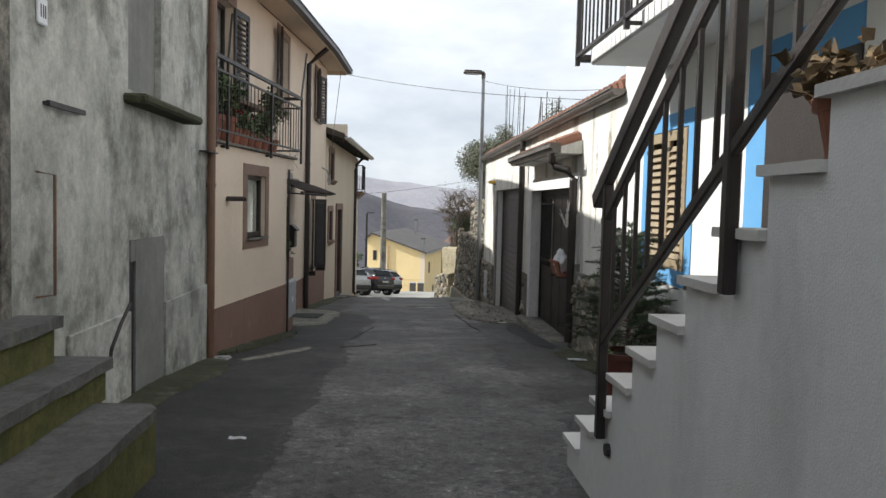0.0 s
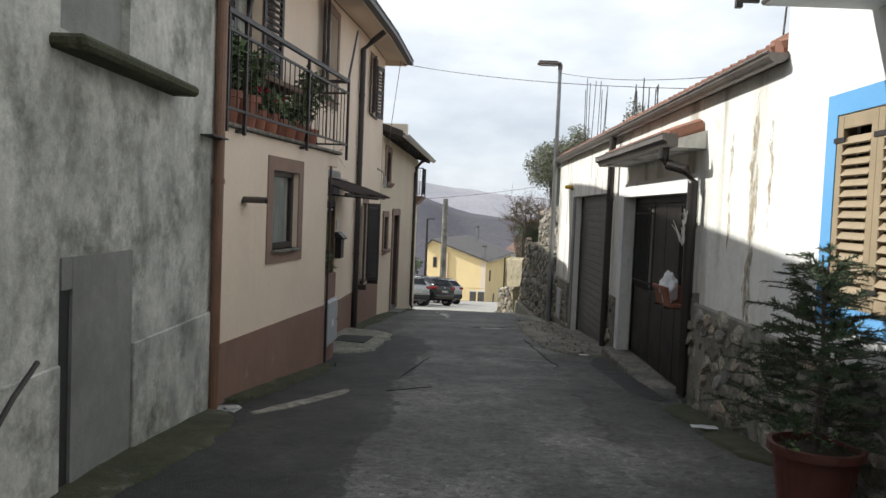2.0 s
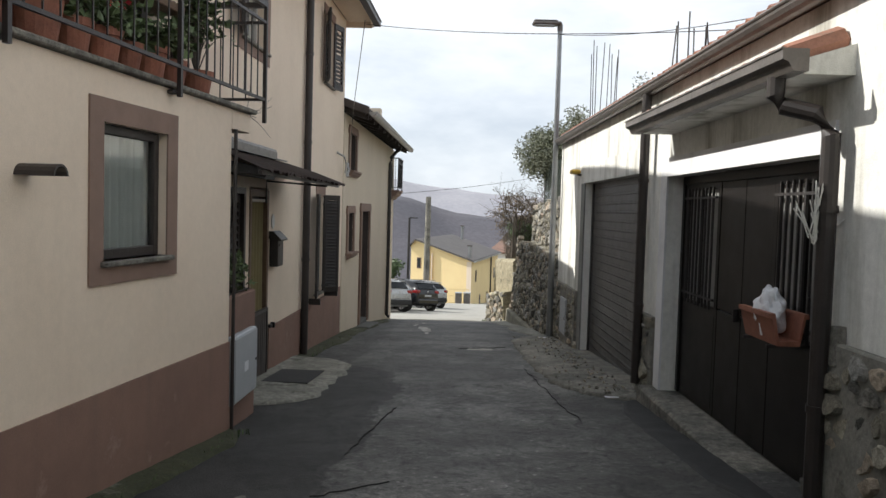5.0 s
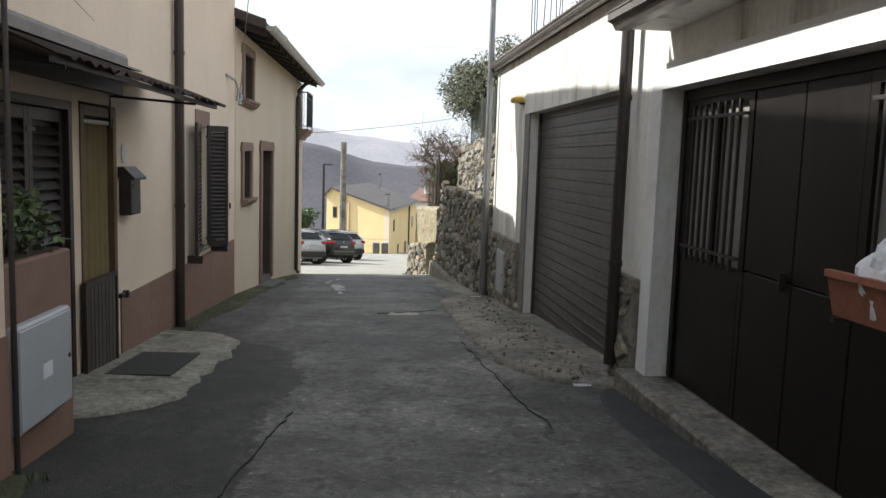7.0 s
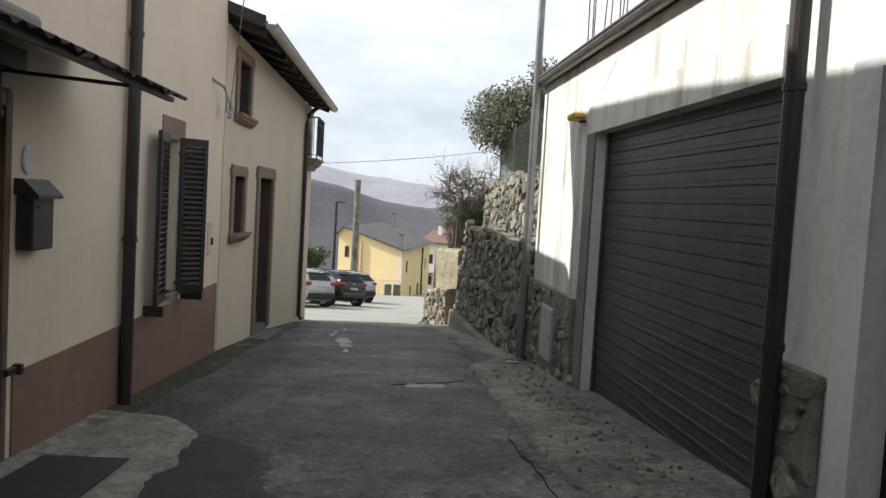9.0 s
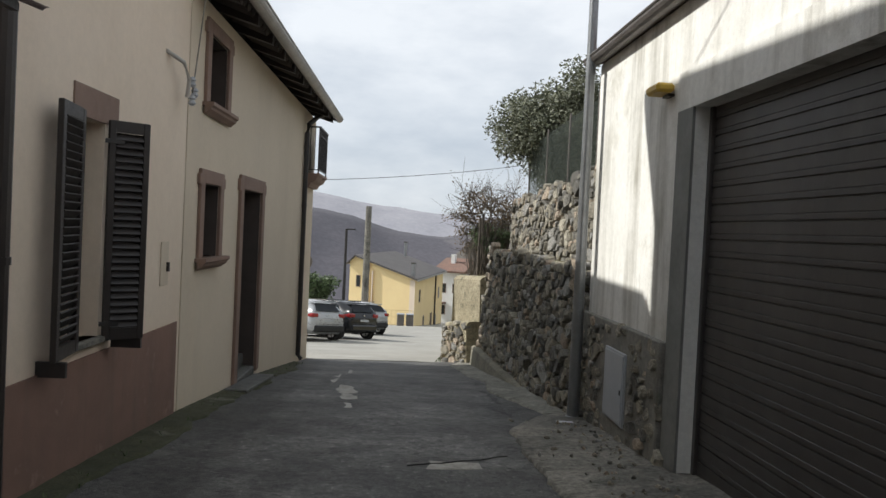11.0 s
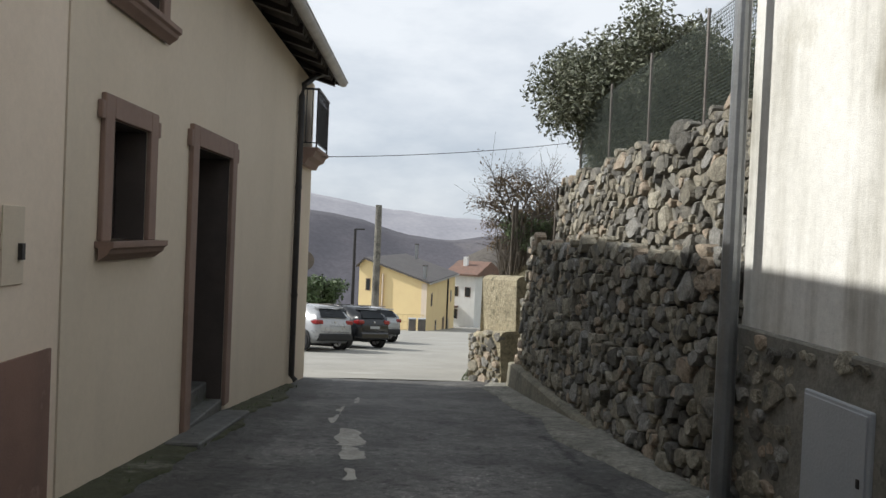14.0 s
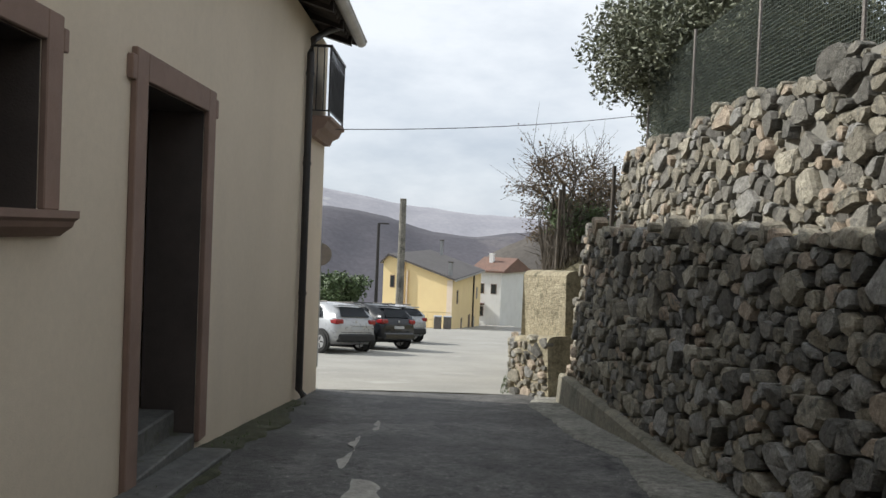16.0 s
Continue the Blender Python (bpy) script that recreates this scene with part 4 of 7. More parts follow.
part("verge", extrude_profile(bmesh.new(), ((-0.44, 2.99), (-0.44, 3.13), (3.4, 4.39), (3.4, 4.25)), 0.05, T(8.755, 0, 0)), DARKTILE, roof)
part("verge", extrude_profile(bmesh.new(), ((-0.44, 2.99), (-0.44, 3.13), (3.4, 4.39), (3.4, 4.25)), 0.05, T(-0.055, 0, 0)), DARKTILE, roof)
tile = bmesh.new()
lathe(tile, ((0.085, 0), (0.07, 0.42)), 8, pose(0, -0.38, 3.06, 90 - 18, 0, 180))
tile = to_mesh("roof_tile", tile, DARKTILE)
for k in range(44):
    piece("roof_tile", tile, roof, T(0.1 + k * 0.197, 0, 0.0))
gutter(FC @ T(-0.02, -0.5, 3.04), 8.8, 0.075, PALEGUTTER, "pale metal gutter along the far house's eaves")
setting("wall_left_house_gable", extrude_profile(bmesh.new(), ((0.0, 0.0), (6.3, 0.0), (3.4, 1.18)), 0.25, FC @ T(0.05, 0.05, 3.02)), BEIGE2, "gable of the far house", "wall")

# ---- awning over the doors ----
awn = thing("door_awning", FB @ T(3.0, 0, 0), "brown corrugated awning on iron brackets over the doors", "awning")
bm = bmesh.new()
n = 130
rows = []
for v, z in ((-0.02, 1.84), (-0.4, 1.73), (-0.76, 1.60)):
    rows.append([bm.verts.new((i * 3.6 / n, v + (0.05 if i % 9 == 0 and v < -0.7 else 0), z + 0.015 * math.cos(i * math.tau / 5.0))) for i in range(n + 1)])
for a, b in zip(rows, rows[1:]):
    for i in range(n):
        bm.faces.new((a[i], a[i + 1], b[i + 1], b[i]))
r = bmesh.ops.solidify(bm, geom=bm.faces[:], thickness=0.008)
smooth(part("sheet", bm, AWNING, awn, "dark weathered corrugated sheet"))
part("flashing", extrude_profile(bmesh.new(), ((-0.004, 1.98), (-0.004, 1.86), (-0.14, 1.84), (-0.14, 1.855), (-0.02, 1.87), (-0.02, 1.95)), 3.15, T(0.0, 0, 0)), GUTTER, awn, "grey metal flashing strip")
part("beam", boxes(((0.0, -0.70, 1.57), (3.5, -0.67, 1.6)), ((0, -0.06, 1.62), (2.9, 0.0, 1.74))), DARKWOOD, awn)
for x in (0.12, 2.7):
    part("bracket", tube(bmesh.new(), ((x, -0.02, 1.35), (x, -0.02, 1.6), (x, -0.70, 1.56)), 0.012, 6), IRON, awn)

# ---- terrace railing ----
rail = thing("terrace_railing", FP @ T(0.0, 0.0, 2.09), "dark iron terrace railing with plain upright bars", "railing")
LR = LP + 0.5
RAIL_POSTS = (0.03, 0.38, 1.96, LR)
for x in RAIL_POSTS:
    part("post", boxes(((x - 0.014, -0.078, -0.09), (x + 0.014, -0.05, 0.86))), BROWNMETAL, rail)
for z, r in ((0.86, 0.02), (0.72, 0.011), (0.10, 0.011)):
    part("rail", boxes(((0.0, -0.064 - r, z - r), (LR, -0.064 + r, z + r))), BROWNMETAL, rail)
bar_mesh = to_mesh("baluster", boxes(((-0.0042, -0.0042, 0), (0.0042, 0.0042, 0.62))), BROWNMETAL)
for k in range(25):
    x = 0.09 + k * (LR - 0.12) / 25
    if min(abs(x - q) for q in RAIL_POSTS) > 0.03:
        piece("baluster", bar_mesh, rail, T(x, -0.064, 0.10))
for z, r in ((0.86, 0.02), (0.72, 0.011), (0.10, 0.011)):
    part("rail", boxes(((LR - r, -0.06, z - r), (LR + r, 0.55, z + r))), BROWNMETAL, rail)
    part("rail", boxes(((0.02 - r, 0.0, z - r), (0.02 + r, 0.25, z + r))), BROWNMETAL, rail)
for k in range(5):
    piece("baluster", bar_mesh, rail, T(LR, 0.1 + k * 0.11, 0.10))
for x in (0.38, 1.96):
    part("bracket", boxes(((x - 0.05, -0.05, -0.075), (x + 0.014, 0.0, -0.05)), bevel=0.006), IRON, rail)
part("clothes_arm", tube(bmesh.new(), ((LR - 0.03, -0.064, 0.86), (LR + 1.25, 0.2, 1.75)), 0.014, 6), IRON, rail)
part("clothes_arm", tube(bmesh.new(), ((0.38, -0.064, 0.86), (1.5, 0.3, 1.62)), 0.014, 6), IRON, rail)
tab = thing("terrace_table", FP @ T(1.95, 0.42, 2.09), "small dark wooden table on the terrace", "table")
part("tabletop", boxes(((-0.5, -0.22, 0.56), (0.6, 0.22, 0.62)), bevel=0.006), WOOD, tab)
for x in (-0.45, 0.55):
    for y in (-0.18, 0.18):
        part("leg", boxes(((x - 0.02, y - 0.02, 0), (x + 0.02, y + 0.02, 0.56))), WOOD, tab)

# ---- plants ----
rng = random.Random(7)


def leaf_cloud(bm, spots, size, count, spread, rnd, droop=0.0, narrow=0.35):
    """Folded leaves strewn about the given tips."""
    for c in spots:
        for _ in range(count):
            o = Vector((rnd.gauss(0, 1), rnd.gauss(0, 1), rnd.gauss(0, 0.8)))
            p = Vector(c) + o * (spread * min(1.0, 1.5 / max(o.length, 0.01)))
            d = Vector((rnd.gauss(0, 1), rnd.gauss(0, 1), rnd.gauss(-droop, 0.8))).normalized()
            s = d.cross(Vector((rnd.random() - 0.5, rnd.random() - 0.5, rnd.random()))).normalized()
            k = size * rnd.uniform(0.6, 1.3)
            up = d.cross(s) * k * 0.12
            v = [bm.verts.new(q) for q in (p, p + d * k * 0.5 + s * k * narrow + up, p + d * k, p + d * k * 0.5 - s * k * narrow + up)]
            bm.faces.new((v[0], v[1], v[2]))
            bm.faces.new((v[0], v[2], v[3]))
    return bm


def flowerpot(m, r, h, label, leaf=LEAF, tall=0.3, tips=14, flowers=0, size=0.07, seed=0, group=""):
    rnd = random.Random(seed)
    ob = thing("potted_plant", m, label, "potted plant", group)
    part("pot", lathe(bmesh.new(), ((r * 0.68, 0), (r * 0.92, h * 0.8), (r * 1.04, h * 0.8), (r * 1.06, h), (r * 0.94, h), (r * 0.9, h * 0.88)), 18), TERRA, ob, "terracotta pot")
    part("soil", lathe(bmesh.new(), ((r * 0.9, h * 0.86), (r * 0.88, h * 0.9)), 14), SOIL, ob)
    stems, ends = bmesh.new(), []
    for _ in range(tips):
        a, q = rnd.uniform(0, math.tau), rnd.uniform(0.2, 1.0)
        e = Vector((math.cos(a) * r * 1.5 * q, math.sin(a) * r * 1.5 * q, h * 0.9 + tall * rnd.uniform(0.35, 1.0)))
        tube(stems, ((0, 0, h * 0.88), (e.x * 0.4, e.y * 0.4, h * 0.9 + (e.z - h * 0.9) * 0.6), e), 0.006, 4, False, 0.002)
        ends.append(e)
    part("stems", stems, BARK, ob)
    part("foliage", leaf_cloud(bmesh.new(), ends, size, 16, size * 0.9, rnd), leaf, ob)
    if flowers:
        tops = [Vector((rnd.gauss(0, r * 0.7), rnd.gauss(0, r * 0.7), h + tall * rnd.uniform(0.8, 1.1))) for _ in range(flowers)]
        for q in tops:
            part("flower", leaf_cloud(bmesh.new(), [q], 0.05, 7, 0.02, rnd, narrow=0.45), REDPETAL, ob, "deep red cyclamen blossom")
    return ob


for k, (u, r, h, tall, tips, fl) in enumerate(((0.20, 0.14, 0.26, 0.50, 30, 0), (0.52, 0.15, 0.30, 0.46, 30, 0), (0.90, 0.16, 0.31, 0.42, 34, 0), (1.22, 0.11, 0.22, 0.20, 14, 22), (1.50, 0.12, 0.23, 0.14, 12, 3), (1.75, 0.11, 0.2, 0.18, 10, 0), (2.02, 0.13, 0.24, 0.14, 10, 0), (2.32, 0.12, 0.2, 0.2, 12, 0), (2.72, 0.12, 0.2, 0.66, 30, 0))):
    flowerpot(FP @ T(u, 0.19, 2.09), r, h, "terracotta pot with red cyclamen on the terrace edge" if fl else "terracotta pot with green plants on the terrace edge", tall=tall, tips=tips, flowers=fl, seed=k, group="pots on the terrace")
shr = thing("planter_shrub", FB @ T(3.33, -0.25, 0.605), "light green low shrub growing in the parapet planter", "shrub")
rnd = random.Random(3)
ends = [Vector((rnd.uniform(-0.3, 0.26), rnd.uniform(-0.2, 0.14), rnd.uniform(0.05, 0.28))) for _ in range(45)]
bm = bmesh.new()
for e in ends:
    tube(bm, ((e.x * 0.6, e.y * 0.6, 0), e), 0.005, 4, False)
part("stems", bm, BARK, shr)
part("foliage", leaf_cloud(bmesh.new(), ends, 0.055, 18, 0.05, rnd), LEAF, shr)

# ---- fixtures on the left walls ----
sp = thing("wall_spout", FP @ T(0.56, 0, 1.44), "rust-brown half-round metal spout sticking out of the wall", "spout")
gut = [(0.055 * math.cos(a), 0.055 * math.sin(a)) for a in np.linspace(0, math.pi, 9)] + [(0.045 * math.cos(a), 0.045 * math.sin(a)) for a in np.linspace(math.pi, 0, 9)]
part("spout", extrude_profile(bmesh.new(), gut, 0.22, pose(0, 0.02, 0, 0, 0, -90)), BROWNMETAL, sp)
mail = thing("mailbox", FB @ T(5.93, -0.004, 0.62), "black metal letter box with a small pitched lid", "mailbox")
part("body", boxes(((0, -0.1, 0), (0.26, 0, 0.32)), bevel=0.008), IRON, mail)
part("lid", extrude_profile(bmesh.new(), ((-0.14, 0.30), (-0.14, 0.32), (-0.05, 0.41), (0.0, 0.41), (0.0, 0.32)), 0.32, T(-0.03, 0, 0)), IRON, mail)
part("slot", boxes(((0.05, -0.106, 0.24), (0.21, -0.1, 0.262))), BROWNMETAL, mail)
plate = thing("house_number_plate", FB @ T(6.05, -0.002, 1.14), "pale oval ceramic house number plate", "plate")
part("disc", lathe(bmesh.new(), ((0.075, 0), (0.08, 0.008), (0.07, 0.014)), 20, pose(0, 0, 0, 90) @ Matrix.Diagonal((0.8, 1.1, 1, 1))), MARBLE, plate)
plate = thing("house_number_plate", FA @ T(11.37, -0.002, 2.38), "small white enamel house number plate", "plate")
part("disc", boxes(((0, -0.012, 0), (0.12, 0, 0.15)), bevel=0.01), PLASTICWHITE, plate)
for x, w in ((0.03, 0.012), (0.06, 0.012), (0.085, 0.012)):
    part("figure", boxes(((x, -0.0135, 0.04), (x + w, -0.012, 0.11))), IRON, plate)
sill = thing("window_sill_slab", FA @ T(12.72, 0, 2.13), "mossy projecting stone sill under the walled-up window", "sill")
part("slab", boxes(((0, -0.17, 0), (1.6, 0.04, 0.07)), bevel=0.02), DIRT, sill)
bar = thing("iron_bar", FA @ T(11.45, 0, 1.95), "short rusty iron bar set flat on the wall", "iron bar")
part("bar", boxes(((0, -0.04, 0), (0.5, -0.02, 0.03)), ((0, -0.03, 0.005), (0.04, 0.02, 0.025)), ((0.45, -0.03, 0.005), (0.49, 0.02, 0.025))), IRON, bar)
hook = thing("iron_rod", FA @ T(11.46, 0, 0.9), "thin rusty iron rod hooked to the cement wall", "iron rod")
part("rod", tube(bmesh.new(), ((-0.12, 0.02, 0.0), (0, -0.06, 0.0), (0, -0.06, 0.67), (-0.12, 0.02, 0.69)), 0.009, 6), COPPER, hook)
hr = thing("handrail", FA @ T(12.33, 0, 0.3), "short black iron handrail curving up beside the steps", "handrail")
part("rail", tube(bmesh.new(), ((-0.38, -0.18, 0.1), (-0.34, -0.18, 0.2), (-0.18, -0.18, 0.33), (0.0, -0.18, 0.44)), 0.013, 6), IRON, hr)
part("foot", tube(bmesh.new(), ((-0.38, -0.18, 0.1), (-0.40, -0.10, 0.06), (-0.40, 0.01, 0.05)), 0.013, 6), IRON, hr)
dr = fixture("door_4", FA @ T(9.55, 0, 0.82), "weathered wooden door above the stone steps", "door")
part("door_leaf", boxes(((0, 0.2, 0), (1.4, 0.26, 2.03))), WOOD, dr)
part("door_frame", boxes(((-0.1, -0.02, 0), (0, 0.2, 2.1)), ((1.4, -0.02, 0), (1.5, 0.2, 2.1)), ((0, -0.02, 2.0), (1.4, 0.2, 2.1))), CURB, dr)
steps = thing("stone_steps", T(-1.97, 2.5, 0), "worn grey stone steps with green mossy risers", "steps")
for k, (x, y, z) in enumerate(((0.78, 1.62, 0.385), (0.46, 1.80, 0.59), (0.25, 1.66, 0.83))):
    st = part("step", boxes(((0.03, -3.0, -0.2 if k == 0 else (0.385, 0.59)[k - 1] - 0.03), (x - 0.03, y - 0.02, z - 0.06)), bevel=0.01), MOSS, steps)
    bm = boxes(((0.02, -3.0, z - 0.06), (x, y, z)))
    bmesh.ops.subdivide_edges(bm, edges=[e for e in bm.edges if e.calc_length() > 1], cuts=40)
    for v in bm.verts:
        if v.co.x > 0.1:
            v.co.x += 0.018 * noise.noise(v.co * 6 + Vector((k * 5, 0, 0))) - (0.06 if v.co.y > y - 0.02 and k == 0 else 0)
            v.co.z += 0.006 * noise.noise(v.co * 7)
    part("tread", bm, TREAD, st, "worn grey stone tread")
ins = thing("cable_bracket", FB @ T(10.6, 0, 1.92), "curved iron cable bracket with glass insulators", "bracket")
part("arm", tube(bmesh.new(), ((-0.3, 0, 0.34), (-0.12, -0.1, 0.28), (-0.02, -0.12, 0.15), (0.0, -0.1, 0.0)), 0.018, 7), PALEGUTTER, ins)
for x, z in ((0.04, 0.1), (0.12, 0.02), (0.05, -0.06)):
    part("insulator", lathe(bmesh.new(), ((0.02, 0), (0.035, 0.02), (0.02, 0.05), (0.035, 0.06), (0.015, 0.09)), 10, T(x, -0.13, z)), METER, ins)
part("cable", tube(bmesh.new(), ((0.05, -0.13, 0.05), (0.14, -0.15, 0.5), (0.22, -0.2, 1.3), (0.25, -0.35, 2.7)), 0.007, 5), CURB, ins)
cov = thing("utility_cover", FB @ T(10.35, -0.003, 0.27), "flush pale metal utility cover with a small latch", "cover")
part("plate", boxes(((0, -0.008, 0), (0.2, 0, 0.38)), bevel=0.003), BEIGE2, cov)
part("latch", boxes(((0.14, -0.03, 0.12), (0.17, -0.008, 0.2))), IRON, cov)
mat_ = thing("doormat", FB @ T(5.05, -0.62, -0.615), "dark rubber doormat on the concrete", "doormat")
mat_.matrix_basis = FB @ pose(5.05, -0.66, -0.532, 0, 3.9, 0)
part("mat", boxes(((0, 0, 0), (0.95, 0.5, 0.014)), bevel=0.004), RUBBER_SHADE, mat_)

# ---- balcony of the far house ----
bal = thing("balcony", FC @ T(CU(26.95), 0, 1.78), "small balcony with moulded stone slab and black railing", "balcony")
part("slab", extrude_profile(bmesh.new(), ((0.0, -0.2), (-0.08, -0.2), (-0.12, -0.12), (-0.2, -0.08), (-0.24, 0.0), (-0.28, 0.02), (-0.28, 0.06), (0.0, 0.06)), 1.3), TRIM, bal)
for x in (0.03, 1.27):
    part("post", boxes(((x - 0.012, -0.26, 0.06), (x + 0.012, -0.236, 0.95))), IRON, bal)
for lo, hi in (((0.0, -0.27, 0.93), (1.3, -0.235, 0.96)), ((0.0, -0.26, 0.12), (1.3, -0.245, 0.135)), ((0, -0.235, 0.93), (0.03, 0, 0.96)), ((0, -0.245, 0.12), (0.03, 0, 0.135)), ((0, -0.26, 0.80), (1.3, -0.245, 0.815))):
    part("rail", boxes((lo, hi)), IRON, bal)
bb = to_mesh("baluster", boxes(((-0.006, -0.006, 0), (0.006, 0.006, 0.8))), IRON)
for k in range(11):
    piece("baluster", bb, bal, T(0.12 + k * 0.105, -0.252, 0.13))
for k in range(2):
    piece("baluster", bb, bal, T(0.015, -0.08 - k * 0.09, 0.13))
part("screen", boxes(((0.05, -0.235, 0.14), (1.25, -0.23, 0.8))), IRON, bal, "dark sheet behind the bars")

lat = thing("folding_lattice_bracket", FP @ T(LP + 0.004, 0.12, 1.68), "rusty iron scissor bracket on the room's end wall", "bracket")
part("arm", tube(bmesh.new(), ((0.0, 0.0, 0.0), (0.2, 0.0, 0.1)), 0.009, 5), IRON, lat)
part("arm", tube(bmesh.new(), ((0.0, 0.012, 0.15), (0.2, 0.012, 0.05)), 0.009, 5), IRON, lat)
twig = thing("dry_twig", FP @ T(LR, 0.1, 2.08), "bare thin twigs hanging over the terrace edge", "twig")
bm = bmesh.new()
for e in ((0.5, 0.1, 0.02), (0.85, 0.1, -0.12), (0.62, 0.0, 0.22), (0.4, 0.12, 0.3), (0.75, 0.05, 0.16)):
    tube(bm, ((0, 0, 0), (e[0] * 0.5, e[1] * 0.5, e[2] * 0.3), e), 0.004, 4, False, 0.0015)
part("twigs", bm, BARK, twig)

# ---- outside staircase of the white house ----
RISE, RUN, STEPS = 0.1745, 0.279, 15


def side_x(y):
    return 1.0 + 0.0 * y


stair = thing("outside_staircase", T(0, 0, 0), "white plastered outside staircase with marble treads", "staircase")
prof = [(4.27, -0.3)]
for k in range(STEPS):
    y, z = 4.27 - k * RUN, 0.16 + k * RISE
    prof += [(y, z), (y - RUN, z)]
prof += [(prof[-1][0], -0.3)]
bm = bmesh.new()
left = [bm.verts.new((side_x(y), y, z)) for y, z in prof]
right = [bm.verts.new((2.255, y, z)) for y, z in prof]
for i in range(len(prof)):
    j = (i + 1) % len(prof)
    bm.faces.new((left[i], left[j], right[j], right[i]))
bm.faces.new(left)
bm.faces.new(right[::-1])
part("body", bm, WHITE2, stair)
for k in range(STEPS):
    y, z = 4.27 - k * RUN, 0.161 + k * RISE
    bm = bmesh.new()
    lo = [(side_x(y) - 0.025, y + 0.03), (2.25, y + 0.03), (2.25, y - RUN + 0.002), (side_x(y - RUN) - 0.025, y - RUN + 0.002)]
    v = [[bm.verts.new((a, b, z + h)) for a, b in lo] for h in (0, 0.03)]
    bm.faces.new(v[0][::-1])
    bm.faces.new(v[1])
    for i in range(4):
        bm.faces.new((v[0][i], v[0][(i + 1) % 4], v[1][(i + 1) % 4], v[1][i]))
    part("tread", bm, MARBLE, stair, "thin white marble tread")
part("landing", boxes(((0.6, -6.5, -0.3), (2.25, prof[-2][0] - 0.002, prof[-2][1]))), WHITE2, stair)
part("drain_spout", lathe(bmesh.new(), ((0.02, 0), (0.03, 0.01), (0.03, 0.05)), 10, pose(side_x(3.45) + 0.03, 3.45, 0.36, 0, -90, 0)), IRON, stair)
rail = thing("stair_railing", T(0, 0, 0), "heavy dark brown iron stair railing", "railing")


def rail_line(y0, y1, z0, slope, w, h):
    a = Vector((side_x(y0) - 0.035, y0, z0))
    b = Vector((side_x(y1) - 0.035, y1, z0 + (y0 - y1) * slope))
    d = (b - a)
    m = Matrix.Translation(a) @ d.to_track_quat("X", "Z").to_matrix().to_4x4()
    return boxes(((0, -w / 2, -h / 2), (d.length, w / 2, h / 2)), m=m, bevel=0.006)


part("handrail", rail_line(3.68, 0.3, 1.49, 0.64, 0.05, 0.075), BROWNMETAL, rail)
part("upper_rail", rail_line(3.55, 0.3, 1.39, 0.625, 0.03, 0.05), BROWNMETAL, rail)
part("lower_rail", rail_line(3.55, 0.3, 0.82, 0.6, 0.03, 0.045), BROWNMETAL, rail)
for y, z0, z1 in ((3.5, 0.40, 1.57), (2.2, 1.22, 2.40)):
    part("post", boxes(((side_x(y) - 0.055, y - 0.022, z0), (side_x(y) - 0.012, y + 0.022, z1)), bevel=0.005), BROWNMETAL, rail)
bar_m = to_mesh("baluster", boxes(((-0.008, -0.008, 0.0), (0.008, 0.008, 0.57))), BROWNMETAL)
for k in range(17):
    y = 3.38 - k * 0.152
    if abs(y - 2.2) > 0.05:
        piece("baluster", bar_m, rail, T(side_x(y) - 0.035, y, 0.82 + (3.55 - y) * 0.612))
flowerpot(T(1.16, 1.9, 0.191 + 8 * RISE + 0.003), 0.11, 0.16, "terracotta pot with ochre succulent on the stairs", DRYLEAF, 0.1, 18, 0, 0.05, 31)
flowerpot(T(1.7, 2.18, 0.191 + 7 * RISE + 0.003), 0.13, 0.26, "terracotta pot with green plants on the stairs", LEAF, 0.25, 16, 0, 0.07, 32)

# ---- the potted fir ----
fir = thing("potted_fir_tree", T(1.9, 6.15, ground_z(1.9, 6.15) - 0.005), "small bushy fir tree in a red-brown plastic pot", "potted tree")
part("pot", lathe(bmesh.new(), ((0.165, 0), (0.215, 0.33), (0.24, 0.33), (0.242, 0.375), (0.215, 0.375), (0.205, 0.33)), 28), POTRED, fir, "red-brown pot with rolled rim")
part("soil", lathe(bmesh.new(), ((0.205, 0.31), (0.2, 0.335)), 20), SOIL, fir)
bm, nb = bmesh.new(), bmesh.new()
rnd = random.Random(5)
tube(bm, ((0, 0, 0.32), (0.01, 0.0, 0.8), (-0.02, 0.02, 1.36)), 0.02, 7, True, 0.005)


def needles(out, a, b, count, ln, rnd):
    """Short flat needles along a twig."""
    d = (b - a)
    for i in range(count):
        p = a + d * (i + rnd.random()) / count
        n = Vector((rnd.gauss(0, 1), rnd.gauss(0, 1), rnd.gauss(0, 1)))
        n = (n - n.project(d)).normalized() + d.normalized() * 0.5
        s = n.cross(d).normalized() * 0.0035
        e = p + n * ln * rnd.uniform(0.7, 1.2)
        v = [out.verts.new(q) for q in (p - s, p + s, e)]
        out.faces.new(v)


